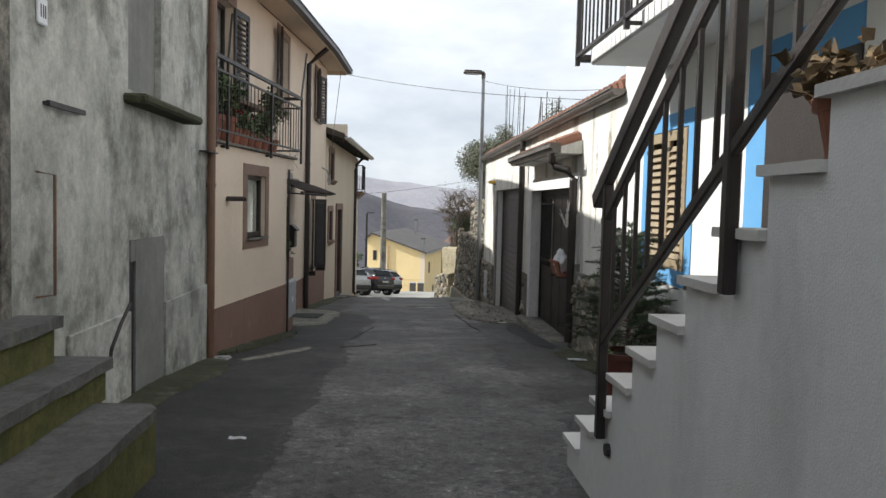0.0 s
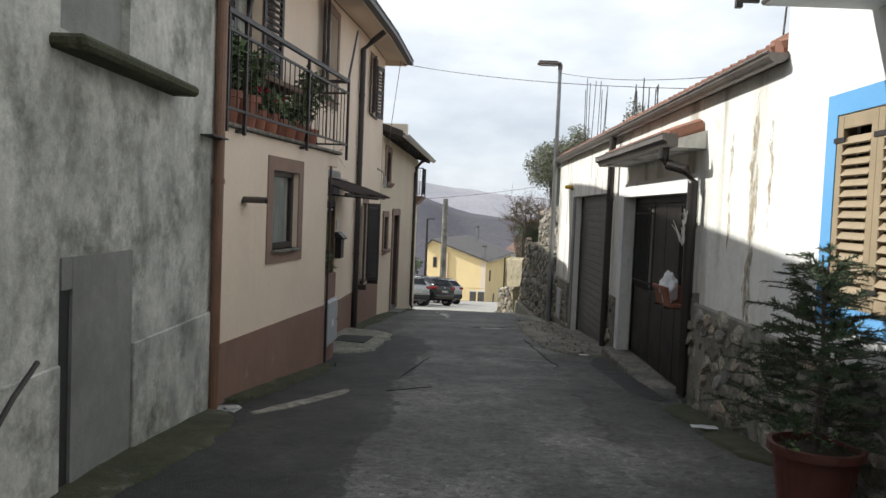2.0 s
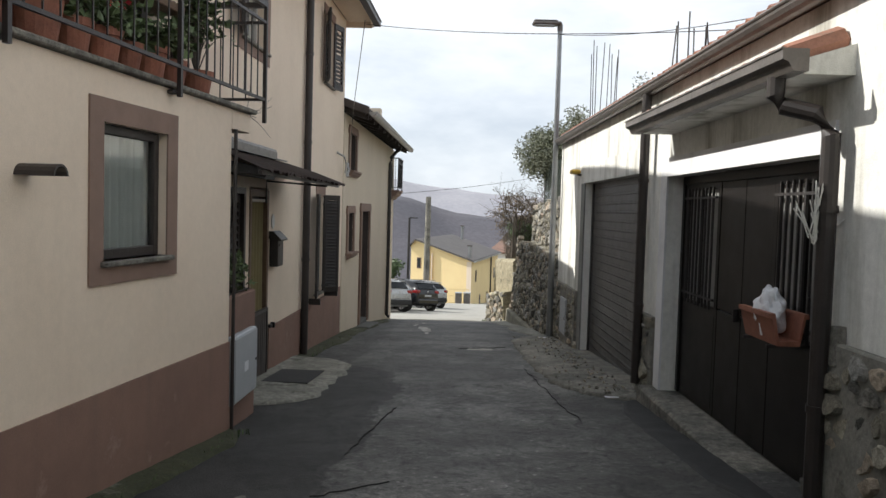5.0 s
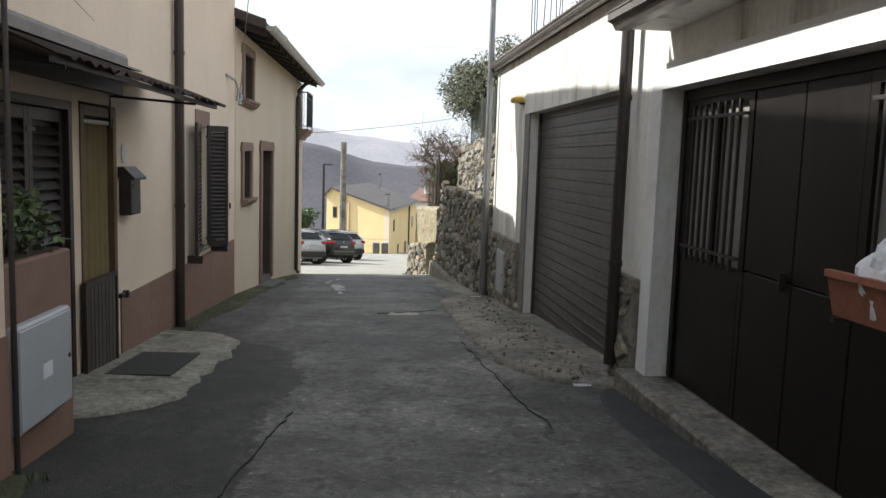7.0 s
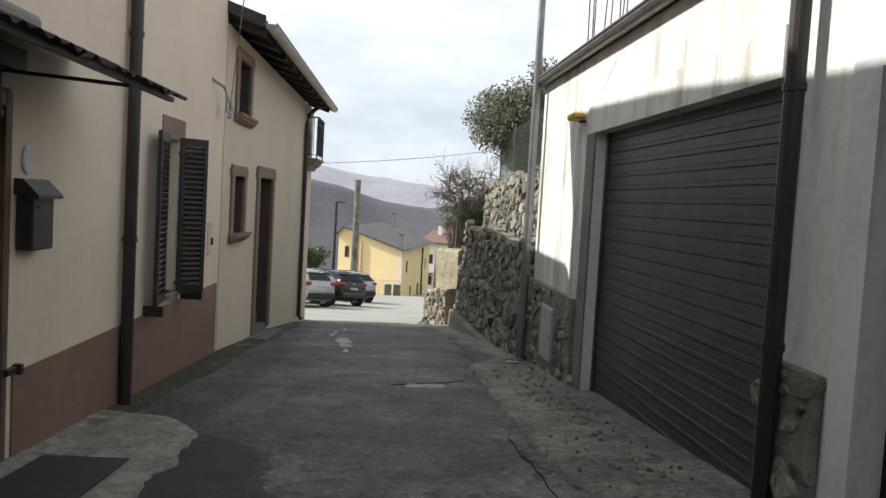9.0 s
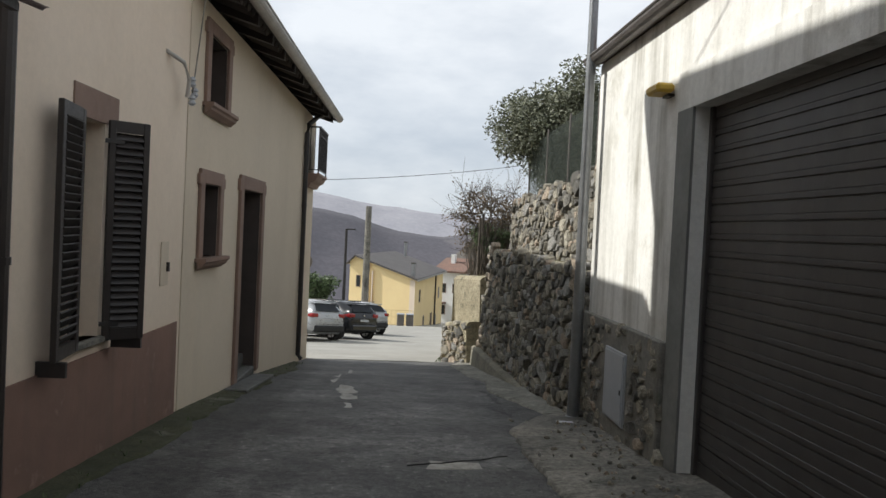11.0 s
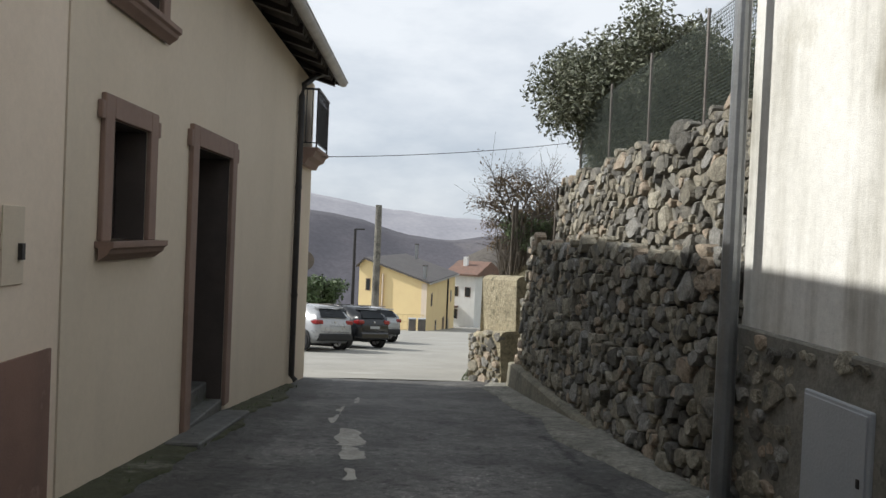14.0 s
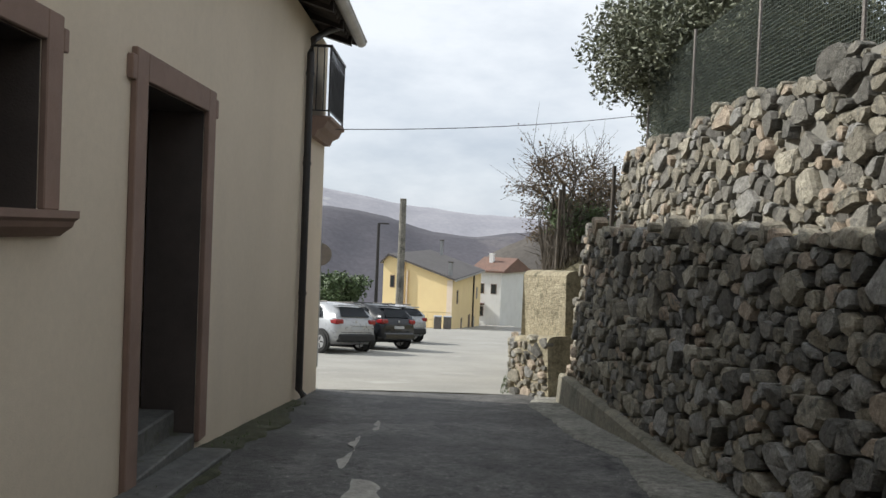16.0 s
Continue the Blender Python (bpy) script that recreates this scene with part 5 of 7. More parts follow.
for k in range(84):
    h = 0.42 + 0.86 * (k / 84)
    reach = 0.50 * (1.28 - h) ** 0.75 + 0.06
    a = k * 2.4 + rnd.uniform(-0.3, 0.3)
    reach *= rnd.uniform(0.7, 1.15)
    p0 = Vector((0, 0, h))
    p1 = Vector((math.cos(a) * reach, math.sin(a) * reach, h + 0.10 * rnd.uniform(0.2, 1.4)))
    mid = p0.lerp(p1, 0.5) - Vector((0, 0, 0.02))
    tube(bm, (p0, mid, p1), 0.006, 4, False, 0.002)
    needles(nb, p0.lerp(p1, 0.2), p1, int(70 * reach / 0.4) + 12, 0.03, rnd)
    for _ in range(7):
        q = p0.lerp(p1, rnd.uniform(0.25, 0.95))
        e = q + Vector((math.cos(a + rnd.uniform(-1, 1)), math.sin(a + rnd.uniform(-1, 1)), rnd.uniform(-0.2, 0.3))) * rnd.uniform(0.07, 0.14)
        tube(bm, (q, e), 0.003, 3, False)
        needles(nb, q, e, 26, 0.026, rnd)
needles(nb, Vector((-0.01, 0.01, 1.1)), Vector((-0.02, 0.02, 1.36)), 60, 0.03, rnd)
part("trunk", bm, BARK, fir)
part("needles", nb, FIR, fir)
und = [Vector((rnd.uniform(-0.2, 0.2), rnd.uniform(-0.2, 0.2), rnd.uniform(0.36, 0.46))) for _ in range(20)]
part("undergrowth", leaf_cloud(bmesh.new(), und, 0.035, 8, 0.03, rnd), LEAF, fir)

# ---- tan shutters with the blue border ----
win = fixture("window_8", FH @ T(HU(6.9), 0, 0.98), "tan louvred shutters, closed, in a sky-blue painted border", "window")
part("border", boxes(((-0.13, -0.008, -0.13), (0, 0.0, 1.27)), ((0.95, -0.008, -0.13), (1.08, 0.0, 1.27)), ((0, -0.008, 1.14), (0.95, 0.0, 1.27)), ((0, -0.008, -0.13), (0.95, 0.0, 0.0))), BLUE, win, "sky-blue painted border")
part("window_frame", boxes(((0.0, 0.0, 0), (0.03, 0.1, 1.14)), ((0.92, 0.0, 0), (0.95, 0.1, 1.14))), TANWOOD, win)
for x in (0.02, 0.475):
    shutter(win, 0.455, 1.13, T(x, -0.012, 0.0), TANWOOD, 0.062, (), 0.07)
part("pane", boxes(((0.03, 0.12, 0.0), (0.92, 0.14, 1.14))), CARGLASS, win)
for x in (-0.24, 1.16):
    part("shutter_stay", boxes(((x, -0.07, -0.09), (x + 0.09, 0.0, -0.07)), ((x, -0.08, -0.12), (x + 0.018, -0.06, -0.04))), IRON, win)

# ---- blue-framed door behind the stairs ----
door = fixture("door_7", FH @ T(HU(4.66), 0, 0.2), "dark door with a broad sky-blue painted frame", "door")
part("border", boxes(((-0.28, -0.008, 0.0), (0.0, 0.0, 2.3)), ((0.0, -0.008, 2.1), (0.95, 0.0, 2.3))), BLUE, door, "broad sky-blue painted band")
part("door_leaf", boxes(((0.0, -0.02, 0.0), (0.95, 0.0, 2.1)), bevel=0.004), DARKWOOD, door)
part("panel", boxes(((0.12, -0.028, 0.2), (0.83, -0.02, 0.95)), ((0.12, -0.028, 1.1), (0.83, -0.02, 1.95)), bevel=0.004), DARKWOOD, door)

# ---- balcony of the white house ----
bal = thing("house_balcony", T(0, 0, 0), "white concrete balcony with black wrought-iron railing", "balcony")
part("slab", boxes(((1.62, -1.0, 2.66), (2.262, 6.55, 2.80)), bevel=0.012), HOUSEWHITE, bal)
part("lower_rail", boxes(((1.50, -1.0, 2.72), (1.535, 6.62, 2.755)), bevel=0.004), IRON, bal)
part("lower_rail", boxes(((1.535, 6.59, 2.72), (2.26, 6.62, 2.755))), IRON, bal)
part("upper_rail", boxes(((1.50, -1.0, 3.62), (1.54, 6.62, 3.66))), IRON, bal)
part("upper_rail", boxes(((1.54, 6.58, 3.62), (2.26, 6.62, 3.66))), IRON, bal)
for y in (6.6, 5.2, 3.8, 2.4):
    part("post", boxes(((1.50, y - 0.018, 2.66), (1.536, y + 0.018, 3.66))), IRON, bal)
    part("bracket", boxes(((1.536, y - 0.012, 2.69), (1.63, y + 0.012, 2.715))), IRON, bal)
bb = to_mesh("baluster", boxes(((-0.007, -0.007, 0), (0.007, 0.007, 0.88))), IRON)
for k in range(45):
    piece("baluster", bb, bal, T(1.518, 6.48 - k * 0.125, 2.75))
for k in range(5):
    piece("baluster", bb, bal, T(1.64 + k * 0.125, 6.605, 2.75))

# ---- garage roof, gutters and pipes ----
roof = tagged(part("roof_right_garage", extrude_profile(bmesh.new(), ((-0.03, 2.605), (-0.03, 2.66), (2.4, 3.35), (5.9, 3.35), (5.9, 3.25), (2.4, 3.25), (0.1, 2.64)), 11.95, T(-0.02, 0, 0)), WOOD), "low garage roof with boarded eaves and red clay tiles", "roof", kind="structure")
roof.matrix_basis = FR
tile = bmesh.new()
lathe(tile, ((0.075, 0), (0.09, 0.45)), 8, pose(0, 0, 0, -74))
tile = to_mesh("roof_tile", tile, ROOFTILE)
for k in range(62):
    for j in range(3):
        piece("roof_tile", tile, roof, T(0.08 + k * 0.192, -0.02 + j * 0.42, 2.70 + j * 0.117))
gutter(FR @ T(-0.1, -0.085, 2.65), 12.05, 0.075, GUTTER, "long weathered brown metal gutter along the garage roof")
AW0 = RU(12.75)
awn = thing("gate_canopy", FR @ T(AW0, 0, 0), "small concrete canopy with red tiles above the gate", "canopy")
part("slab", extrude_profile(bmesh.new(), ((0.0, 2.12), (-0.28, 2.12), (-0.28, 2.20), (0.0, 2.29)), 3.33), WHITE, awn)
t2 = bmesh.new()
lathe(t2, ((0.072, 0), (0.085, 0.32)), 8, pose(0, 0, 0, -72))
t2 = to_mesh("roof_tile", t2, ROOFTILE)
for k in range(17):
    piece("roof_tile", t2, awn, T(0.1 + k * 0.192, -0.31, 2.235))
ob = thing("gutter", FR @ T(AW0 - 0.1, -0.285, 2.13), "weathered box-shaped metal gutter on the gate canopy", "gutter")
prof = ((0.0, 0.0), (-0.075, 0.0), (-0.10, 0.045), (-0.135, 0.06), (-0.135, 0.115), (-0.150, 0.115), (-0.150, 0.105), (-0.142, 0.105), (-0.142, 0.052), (-0.108, 0.037), (-0.081, -0.008), (0.0, -0.008))
part("trough", extrude_profile(bmesh.new(), prof, 3.5), GUTTER, ob)
for x in (0.0, 3.494):
    part("end_cap", extrude_profile(bmesh.new(), ((0.0, 0.0), (-0.075, 0.0), (-0.10, 0.045), (-0.135, 0.06), (-0.135, 0.11), (0.0, 0.11)), 0.006, T(x, 0, 0)), GUTTER, ob)
for k in range(5):
    part("bracket", boxes(((0.35 + k * 0.7, -0.14, 0.111), (0.375 + k * 0.7, 0.0, 0.116))), GUTTER, ob)
px = RX - 0.075
drainpipe(((RX - 0.34, 9.62, 2.13), (RX - 0.34, 9.62, 2.03), (RX - 0.30, 9.60, 1.97), (RX - 0.16, 9.5, 1.92), (px - 0.02, 9.46, 1.8), (px - 0.02, 9.46, 1.6), (px - 0.02, 9.46, -0.2)), 0.05, BROWNMETAL, "dark brown drainpipe beside the gate", (0.3, 1.4))
drainpipe(((RX - 0.1, 13.33, 2.58), (px - 0.03, 13.33, 2.45), (px - 0.03, 13.33, -0.42)), 0.05, BROWNMETAL, "dark brown drainpipe between gate and garage", (0.4, 1.7))
tie = thing("dry_plant_bundle", T(px - 0.08, 9.46, 1.32), "bundle of pale dry stalks tied to the drainpipe", "plant bundle")
bm = bmesh.new()
rnd = random.Random(9)
for _ in range(26):
    tube(bm, ((rnd.gauss(0, 0.015), rnd.gauss(0, 0.015), rnd.uniform(-0.12, -0.02)), (rnd.gauss(0, 0.06), rnd.gauss(0, 0.05), rnd.uniform(0.05, 0.24))), 0.004, 3, False)
part("stalks", bm, CREAM, tie)

# ---- water stains down the white wall ----
def stain(y, z0, z1, w, seed):
    """A thin crust of brown water stain that runs down the plaster."""
    bm = bmesh.new()
    rows = []
    n = 60
    for i in range(n + 1):
        t = i / n
        z = z0 + (z1 - z0) * t
        c = y + 0.05 * noise.fractal((t * 3, seed, 0), 0.8, 2.2, 4)
        a = w * (0.35 + 1.1 * abs(noise.fractal((t * 5, seed, 7), 0.6, 2.2, 4))) * min(1, 5 * t + 0.15, 5 * (1 - t) + 0.3)
        b = w * (0.35 + 1.1 * abs(noise.fractal((t * 5, seed, 3), 0.6, 2.2, 4))) * min(1, 5 * t + 0.15, 5 * (1 - t) + 0.3)
        rows.append([bm.verts.new((RX - 0.003 - 0.001 * seed, c - a, z)), bm.verts.new((RX - 0.005 - 0.001 * seed, c, z)), bm.verts.new((RX - 0.003 - 0.001 * seed, c + b, z))])
    for p, q in zip(rows, rows[1:]):
        for i in range(2):
            bm.faces.new((p[i], p[i + 1], q[i + 1], q[i]))
    setting("stain_%d" % seed, bm, RUSTSTAIN, "brown water stain running down the white plaster", "stain")


stain(8.2, 2.45, 0.32, 0.10, 1)
stain(8.24, 2.3, 0.6, 0.05, 4)
stain(8.72, 2.2, 1.2, 0.05, 2)
stain(7.9, 2.3, 1.4, 0.045, 3)

# ---- the gate ----
gate = fixture("door_5", FR @ T(RU(12.78), 0, -0.46), "dark brown steel gate with barred lights above plain panels", "gate")
GW = 3.06
part("gate_frame", boxes(((0, 0.14, 0.1), (0.07, 0.22, 2.18)), ((GW - 0.07, 0.14, 0.1), (GW, 0.22, 2.18)), ((0.07, 0.14, 2.1), (GW - 0.07, 0.22, 2.18)), bevel=0.005), GATE, gate)
part("jamb", boxes(((-0.2, -0.02, -0.3), (0.0, 0.0, 2.18)), ((-0.2, -0.02, 2.18), (GW + 0.15, 0.0, 2.36)), ((GW, -0.02, -0.3), (GW + 0.15, 0.0, 2.18))), WHITE2, gate, "smooth white painted surround")
part("threshold", boxes(((-0.25, -0.17, -0.4), (GW + 0.15, 0.3, 0.09)), bevel=0.02), CURB, gate, "worn concrete threshold")
leaves = ((0.07, 1.0), (1.01, 1.525), (1.535, 2.05), (2.06, GW - 0.07))
for k, (a, b) in enumerate(leaves):
    leaf = part("gate_leaf", boxes(((a, 0.16, 0.1), (b, 0.2, 1.02)), bevel=0.004), GATE, gate)
    if k in (0, 3):
        part("panel", boxes(((a + 0.05, 0.157, 0.16), (b - 0.05, 0.16, 0.96)), bevel=0.002), GATE, leaf)
    if k in (0, 3):
        part("stile", boxes(((a, 0.155, 1.02), (a + 0.06, 0.205, 2.1)), ((b - 0.06, 0.155, 1.02), (b, 0.205, 2.1)), ((a + 0.06, 0.155, 2.04), (b - 0.06, 0.205, 2.1)), ((a + (b - a) / 2 - 0.025, 0.155, 1.02), (a + (b - a) / 2 + 0.025, 0.205, 2.04))), GATE, leaf)
        part("pane", boxes(((a + 0.06, 0.19, 1.02), (b - 0.06, 0.197, 2.04))), FROST, leaf, "frosted grey pane")
        for j in range(8):
            x = a + 0.09 + (b - a - 0.18) * (j + 0.5) / 8
            part("bar", boxes(((x - 0.009, 0.13, 1.0), (x + 0.009, 0.148, 2.06))), IRON, leaf)
        for z in (1.08, 1.96):
            part("bar", boxes(((a + 0.05, 0.128, z), (b - 0.05, 0.15, z + 0.02))), IRON, leaf)
    else:
        part("upper_panel", boxes(((a, 0.16, 1.03), (b, 0.2, 2.1)), bevel=0.004), GATE, leaf)
part("handle", boxes(((1.46, 0.12, 0.98), (1.475, 0.16, 1.08)), bevel=0.003), IRON, gate)
pl = thing("window_box", FR @ T(RU(10.46), 0.05, 0.56), "terracotta window box holding a crumpled white plastic bag", "planter")
bm = extrude_profile(bmesh.new(), ((-0.02, 0.0), (-0.16, 0.0), (-0.2, 0.17), (-0.215, 0.17), (-0.215, 0.2), (-0.18, 0.2), (-0.15, 0.03), (-0.03, 0.03), (-0.0, 0.2), (0.03, 0.2), (0.03, 0.17), (0.01, 0.17)), 0.5)
part("box", bm, TERRA, pl)
for x in (0.05, 0.42):
    part("holder", boxes(((x, -0.2, -0.02), (x + 0.02, 0.12, 0.0)), ((x, 0.04, 0.0), (x + 0.02, 0.06, 0.3))), IRON, pl)
bag = thing("plastic_bag", FR @ T(RU(10.2), -0.06, 0.59), "crumpled white plastic bag in the window box", "plastic bag")
bm = bmesh.new()
bmesh.ops.create_icosphere(bm, subdivisions=4, radius=0.13)
for v in bm.verts:
    v.co *= 1 + 0.35 * noise.noise(v.co * 14) + 0.12 * noise.noise(v.co * 40)
    v.co.z = v.co.z * 1.25 + 0.15
    v.co.y *= 0.62
    v.co.x *= 1.1 - 0.5 * max(0, v.co.z - 0.15) / 0.2
part("bag", bm, PLASTICWHITE, bag)

# ---- the garage's rolling shutter ----
GA = RU(17.12)
gar = fixture("door_6", FR @ T(GA, 0, -0.9), "dark steel rolling garage shutter, closed", "garage door")
for k, z in enumerate(np.arange(0.02, 2.66, 0.118)):
    piece("slat", bpy.data.meshes.get("garage_slat") or to_mesh("garage_slat", extrude_profile(bmesh.new(), ((0.138, 0.0), (0.126, 0.003), (0.126, 0.030), (0.1295, 0.033), (0.1295, 0.037), (0.126, 0.040), (0.126, 0.108), (0.138, 0.111), (0.138, 0.118), (0.152, 0.118), (0.152, 0.0)), 3.42, T(0.04, 0, 0)), SLAT), gar, T(0, 0, float(z)))
part("guide", boxes(((0.0, 0.1, 0.0), (0.05, 0.17, 2.7)), bevel=0.004), SLAT, gar)
part("guide", boxes(((3.45, 0.1, 0.0), (3.5, 0.17, 2.7)), bevel=0.004), SLAT, gar)
part("lintel", boxes(((-0.28, -0.02, 2.7), (3.5, 0.0, 2.98))), WHITE, gar, "grey-stained plaster lintel band")
part("jamb", boxes(((-0.28, -0.02, -0.2), (0.0, 0.0, 2.7))), CEMENT2, gar, "grey cement jamb")
lamp = thing("wall_lamp", FR @ T(GA - 0.62, -0.02, 1.96), "small yellow plastic wall lamp above the garage", "wall lamp")
part("body", boxes(((0, -0.14, 0), (0.26, 0, 0.07)), bevel=0.02), YELLOWPLASTIC, lamp)
part("base", boxes(((0.08, -0.03, -0.02), (0.2, 0.02, 0.0))), IRON, lamp)
cab = thing("meter_cabinet", FR @ T(RU(18.72), -0.075, -0.72), "flush grey metal meter cabinet in the stone base", "meter box")
part("body", boxes(((0, 0.0, 0), (0.56, 0.06, 0.62)), bevel=0.006), METER, cab)
part("door", boxes(((0.02, -0.008, 0.02), (0.54, 0.0, 0.6)), bevel=0.003), METER, cab)
part("lock", boxes(((0.49, -0.014, 0.27), (0.51, -0.008, 0.31))), IRON, cab)

# ---- street lamp, rebars, cables ----
lamp = thing("street_lamp", T(2.13, 19.5, ground_z(2.13, 19.5) - 0.02), "tall galvanised street lamp with a flat grey head", "street lamp")
part("pole", tube(bmesh.new(), ((0, 0, 0), (0, 0, 2.5), (0, 0, 5.75)), 0.062, 14, True, 0.04), GALV, lamp)
part("foot", lathe(bmesh.new(), ((0.085, 0), (0.085, 0.05), (0.064, 0.07)), 14), GALV, lamp)
hd = part("head", boxes(((-0.5, -0.1, 5.72), (0.02, 0.1, 5.78)), ((-0.48, -0.08, 5.78), (-0.05, 0.08, 5.81)), bevel=0.02), GUTTER, lamp)
part("joint", lathe(bmesh.new(), ((0.05, 5.62), (0.05, 5.74)), 12), GUTTER, lamp)
part("diffuser", boxes(((-0.45, -0.08, 5.708), (-0.1, 0.08, 5.72))), METER, lamp)


def rebars(m, n, height, spread, label, seed):
    ob = thing("rebar_bundle", m, label, "rebar")
    rnd = random.Random(seed)
    part("concrete_stub", boxes(((-spread - 0.06, -spread - 0.06, 0), (spread + 0.06, spread + 0.06, 0.14)), bevel=0.01), ROOFTILE, ob, "red brick stub")
    for k in range(n):
        a = k * math.tau / n + 0.4
        x, y = spread * math.copysign(min(1, abs(1.3 * math.cos(a))), math.cos(a)), spread * math.copysign(min(1, abs(1.3 * math.sin(a))), math.sin(a))
        part("bar", tube(bmesh.new(), ((x, y, 0.1), (x + rnd.gauss(0, 0.02), y + rnd.gauss(0, 0.02), height * rnd.uniform(0.85, 1.1))), 0.008, 5), BROWNMETAL, ob)


rebars(T(2.62, 13.4, 2.74), 8, 0.62, 0.17, "rusty steel bars standing out of a roof pillar", 1)
rebars(T(2.9, 19.2, 2.85), 8, 1.5, 0.2, "rusty steel bars standing out of a roof pillar", 2)
rebars(T(2.6, 8.2, 2.75), 6, 0.8, 0.14, "rusty steel bars standing out of a roof pillar", 3)


def cable(a, b, sag, r=0.009, label="thin dark overhead cable strung across the lane"):
    ob = thing("overhead_cable", T(*a), label, "cable")
    a, b = Vector(a), Vector(b)
    pts = [a.lerp(b, i / 20) - Vector((0, 0, sag * 4 * (i / 20) * (1 - i / 20))) - a for i in range(21)]
    part("cable", tube(bmesh.new(), pts, r, 5), IRON, ob)


cable((-1.33, 19.1, 4.55), (3.7, 13.2, 3.3), 0.12, 0.006)
cable((2.13, 19.45, 4.55), (3.7, 13.6, 3.55), 0.1, 0.006)
cable((-1.25, 27.6, 1.75), (9.0, 34.0, 4.1), 0.3, 0.006)

# ---- kerbs, aprons and patches on the lane ----
def apron(name, x_in, x_out, y0, y1, rise, material, label, wobble=0.12, step=0.05, seed=0):
    """A thin slab along a wall with a broken outer edge, lying on the lane."""
    bm = bmesh.new()
    rows = []
    for y in np.arange(y0, y1 + 0.01, step):
        t = (y - y0) / (y1 - y0)
        taper = max(0.0, min(1, 6 * t, 6 * (1 - t))) ** 0.5 if wobble else 1
        xo = x_out(y) + wobble * (0.75 * noise.noise((y * 0.8, seed, 0)) + 0.35 * noise.noise((y * 3.1, seed, 4)) + 0.12 * noise.noise((y * 11, seed, 8)))
        xo = x_in(y) + (xo - x_in(y)) * (0.25 + 0.75 * taper)
        row = []
        for k in range(7):
            x = x_in(y) + (xo - x_in(y)) * k / 6
            row.append(bm.verts.new((x, y, ground_z(x, y) + rise * (1 - 0.35 * k / 6) + 0.008 * noise.noise((x * 5, y * 5, seed)))))
        row.append(bm.verts.new((xo + 0.015 * (1 if xo > x_in(y) else -1), y, ground_z(xo, y) - 0.03)))
        rows.append(row)
    for a, b in zip(rows, rows[1:]):
        for i in range(7):
            bm.faces.new((a[i], a[i + 1], b[i + 1], b[i]))
    return smooth(setting(name, bm, material, label, "apron"))


left_x = lambda y: -2.08 + 0.0393 * (y - 9.7)
apron("apron_door", lambda y: left_x(y) - 0.02, lambda y: left_x(y) + 0.85, 12.2, 15.6, 0.045, CURB2, "broken pale concrete apron before the doors", 0.28, seed=1)
apron("apron_left_strip", lambda y: left_x(y) - 0.02, lambda y: left_x(y) + 0.3, 15.4, 26.6, 0.025, DIRT, "narrow mossy concrete strip along the house foot", 0.2, seed=2)
apron("apron_left_room", lambda y: -1.96 + 0.143 * (y - 8.3), lambda y: -1.75 + 0.143 * (y - 8.3), 8.5, 11.2, 0.04, DIRT, "mossy rubble along the wall foot", 0.1, seed=3)
apron("apron_left_cement", lambda y: -1.98, lambda y: -1.62 + 0.05 * (y - 6), 4.3, 8.15, 0.02, DIRT, "dark mossy dirt along the cement wall foot", 0.2, seed=14)
apron("apron_garage", lambda y: RX + 0.2, lambda y: 1.35, 13.0, 19.8, 0.05, CURB, "cracked concrete ramp before the garage", 0.22, seed=4)
apron("apron_stone_wall", lambda y: RX + 0.1, lambda y: 1.72 - 0.02 * (y - 20), 19.4, 28.4, 0.03, CURB2, "rough pale concrete strip at the foot of the stone wall", 0.14, seed=5)
apron("apron_right_wall", lambda y: RX + 0.05, lambda y: 1.95, 7.0, 9.5, 0.03, DIRT, "rubble and grit along the wall foot", 0.12, seed=6)
apron("road_drain_strip", lambda y: RX - 0.17, lambda y: RX - 0.42, 9.6, 13.0, 0.02, RUBBER_SHADE, "black gully strip along the gate threshold", 0.02, seed=9)
for k, (x, y, w, d) in enumerate(((-0.19, 21.65, 0.24, 0.85), (-0.17, 20.95, 0.15, 0.5), (-0.13, 20.2, 0.1, 0.35), (-0.41, 23.2, 0.035, 1.6), (-0.28, 24.7, 0.05, 0.7), (0.75, 17.5, 0.4, 0.25))):
    apron("road_patch_%d" % (k + 1), lambda y_, x=x, w=w: x - w / 2 + 0.09 * noise.noise((y_ * 4, x, 2)), lambda y_, x=x, w=w: x + w / 2, y - d / 2, y + d / 2, 0.008, LIMEPATCH, "small pale cement patch in the asphalt", 0.16 if w > 0.06 else 0.04, 0.03, seed=20 + k)
apron("lime_streak", lambda y: -1.56 + 0.37 * (y - 8.15), lambda y: -1.45 + 0.38 * (y - 8.15), 8.1, 9.6, 0.011, CURB, "pale lime-washed streak across the dark asphalt", 0.07, 0.05, seed=31)


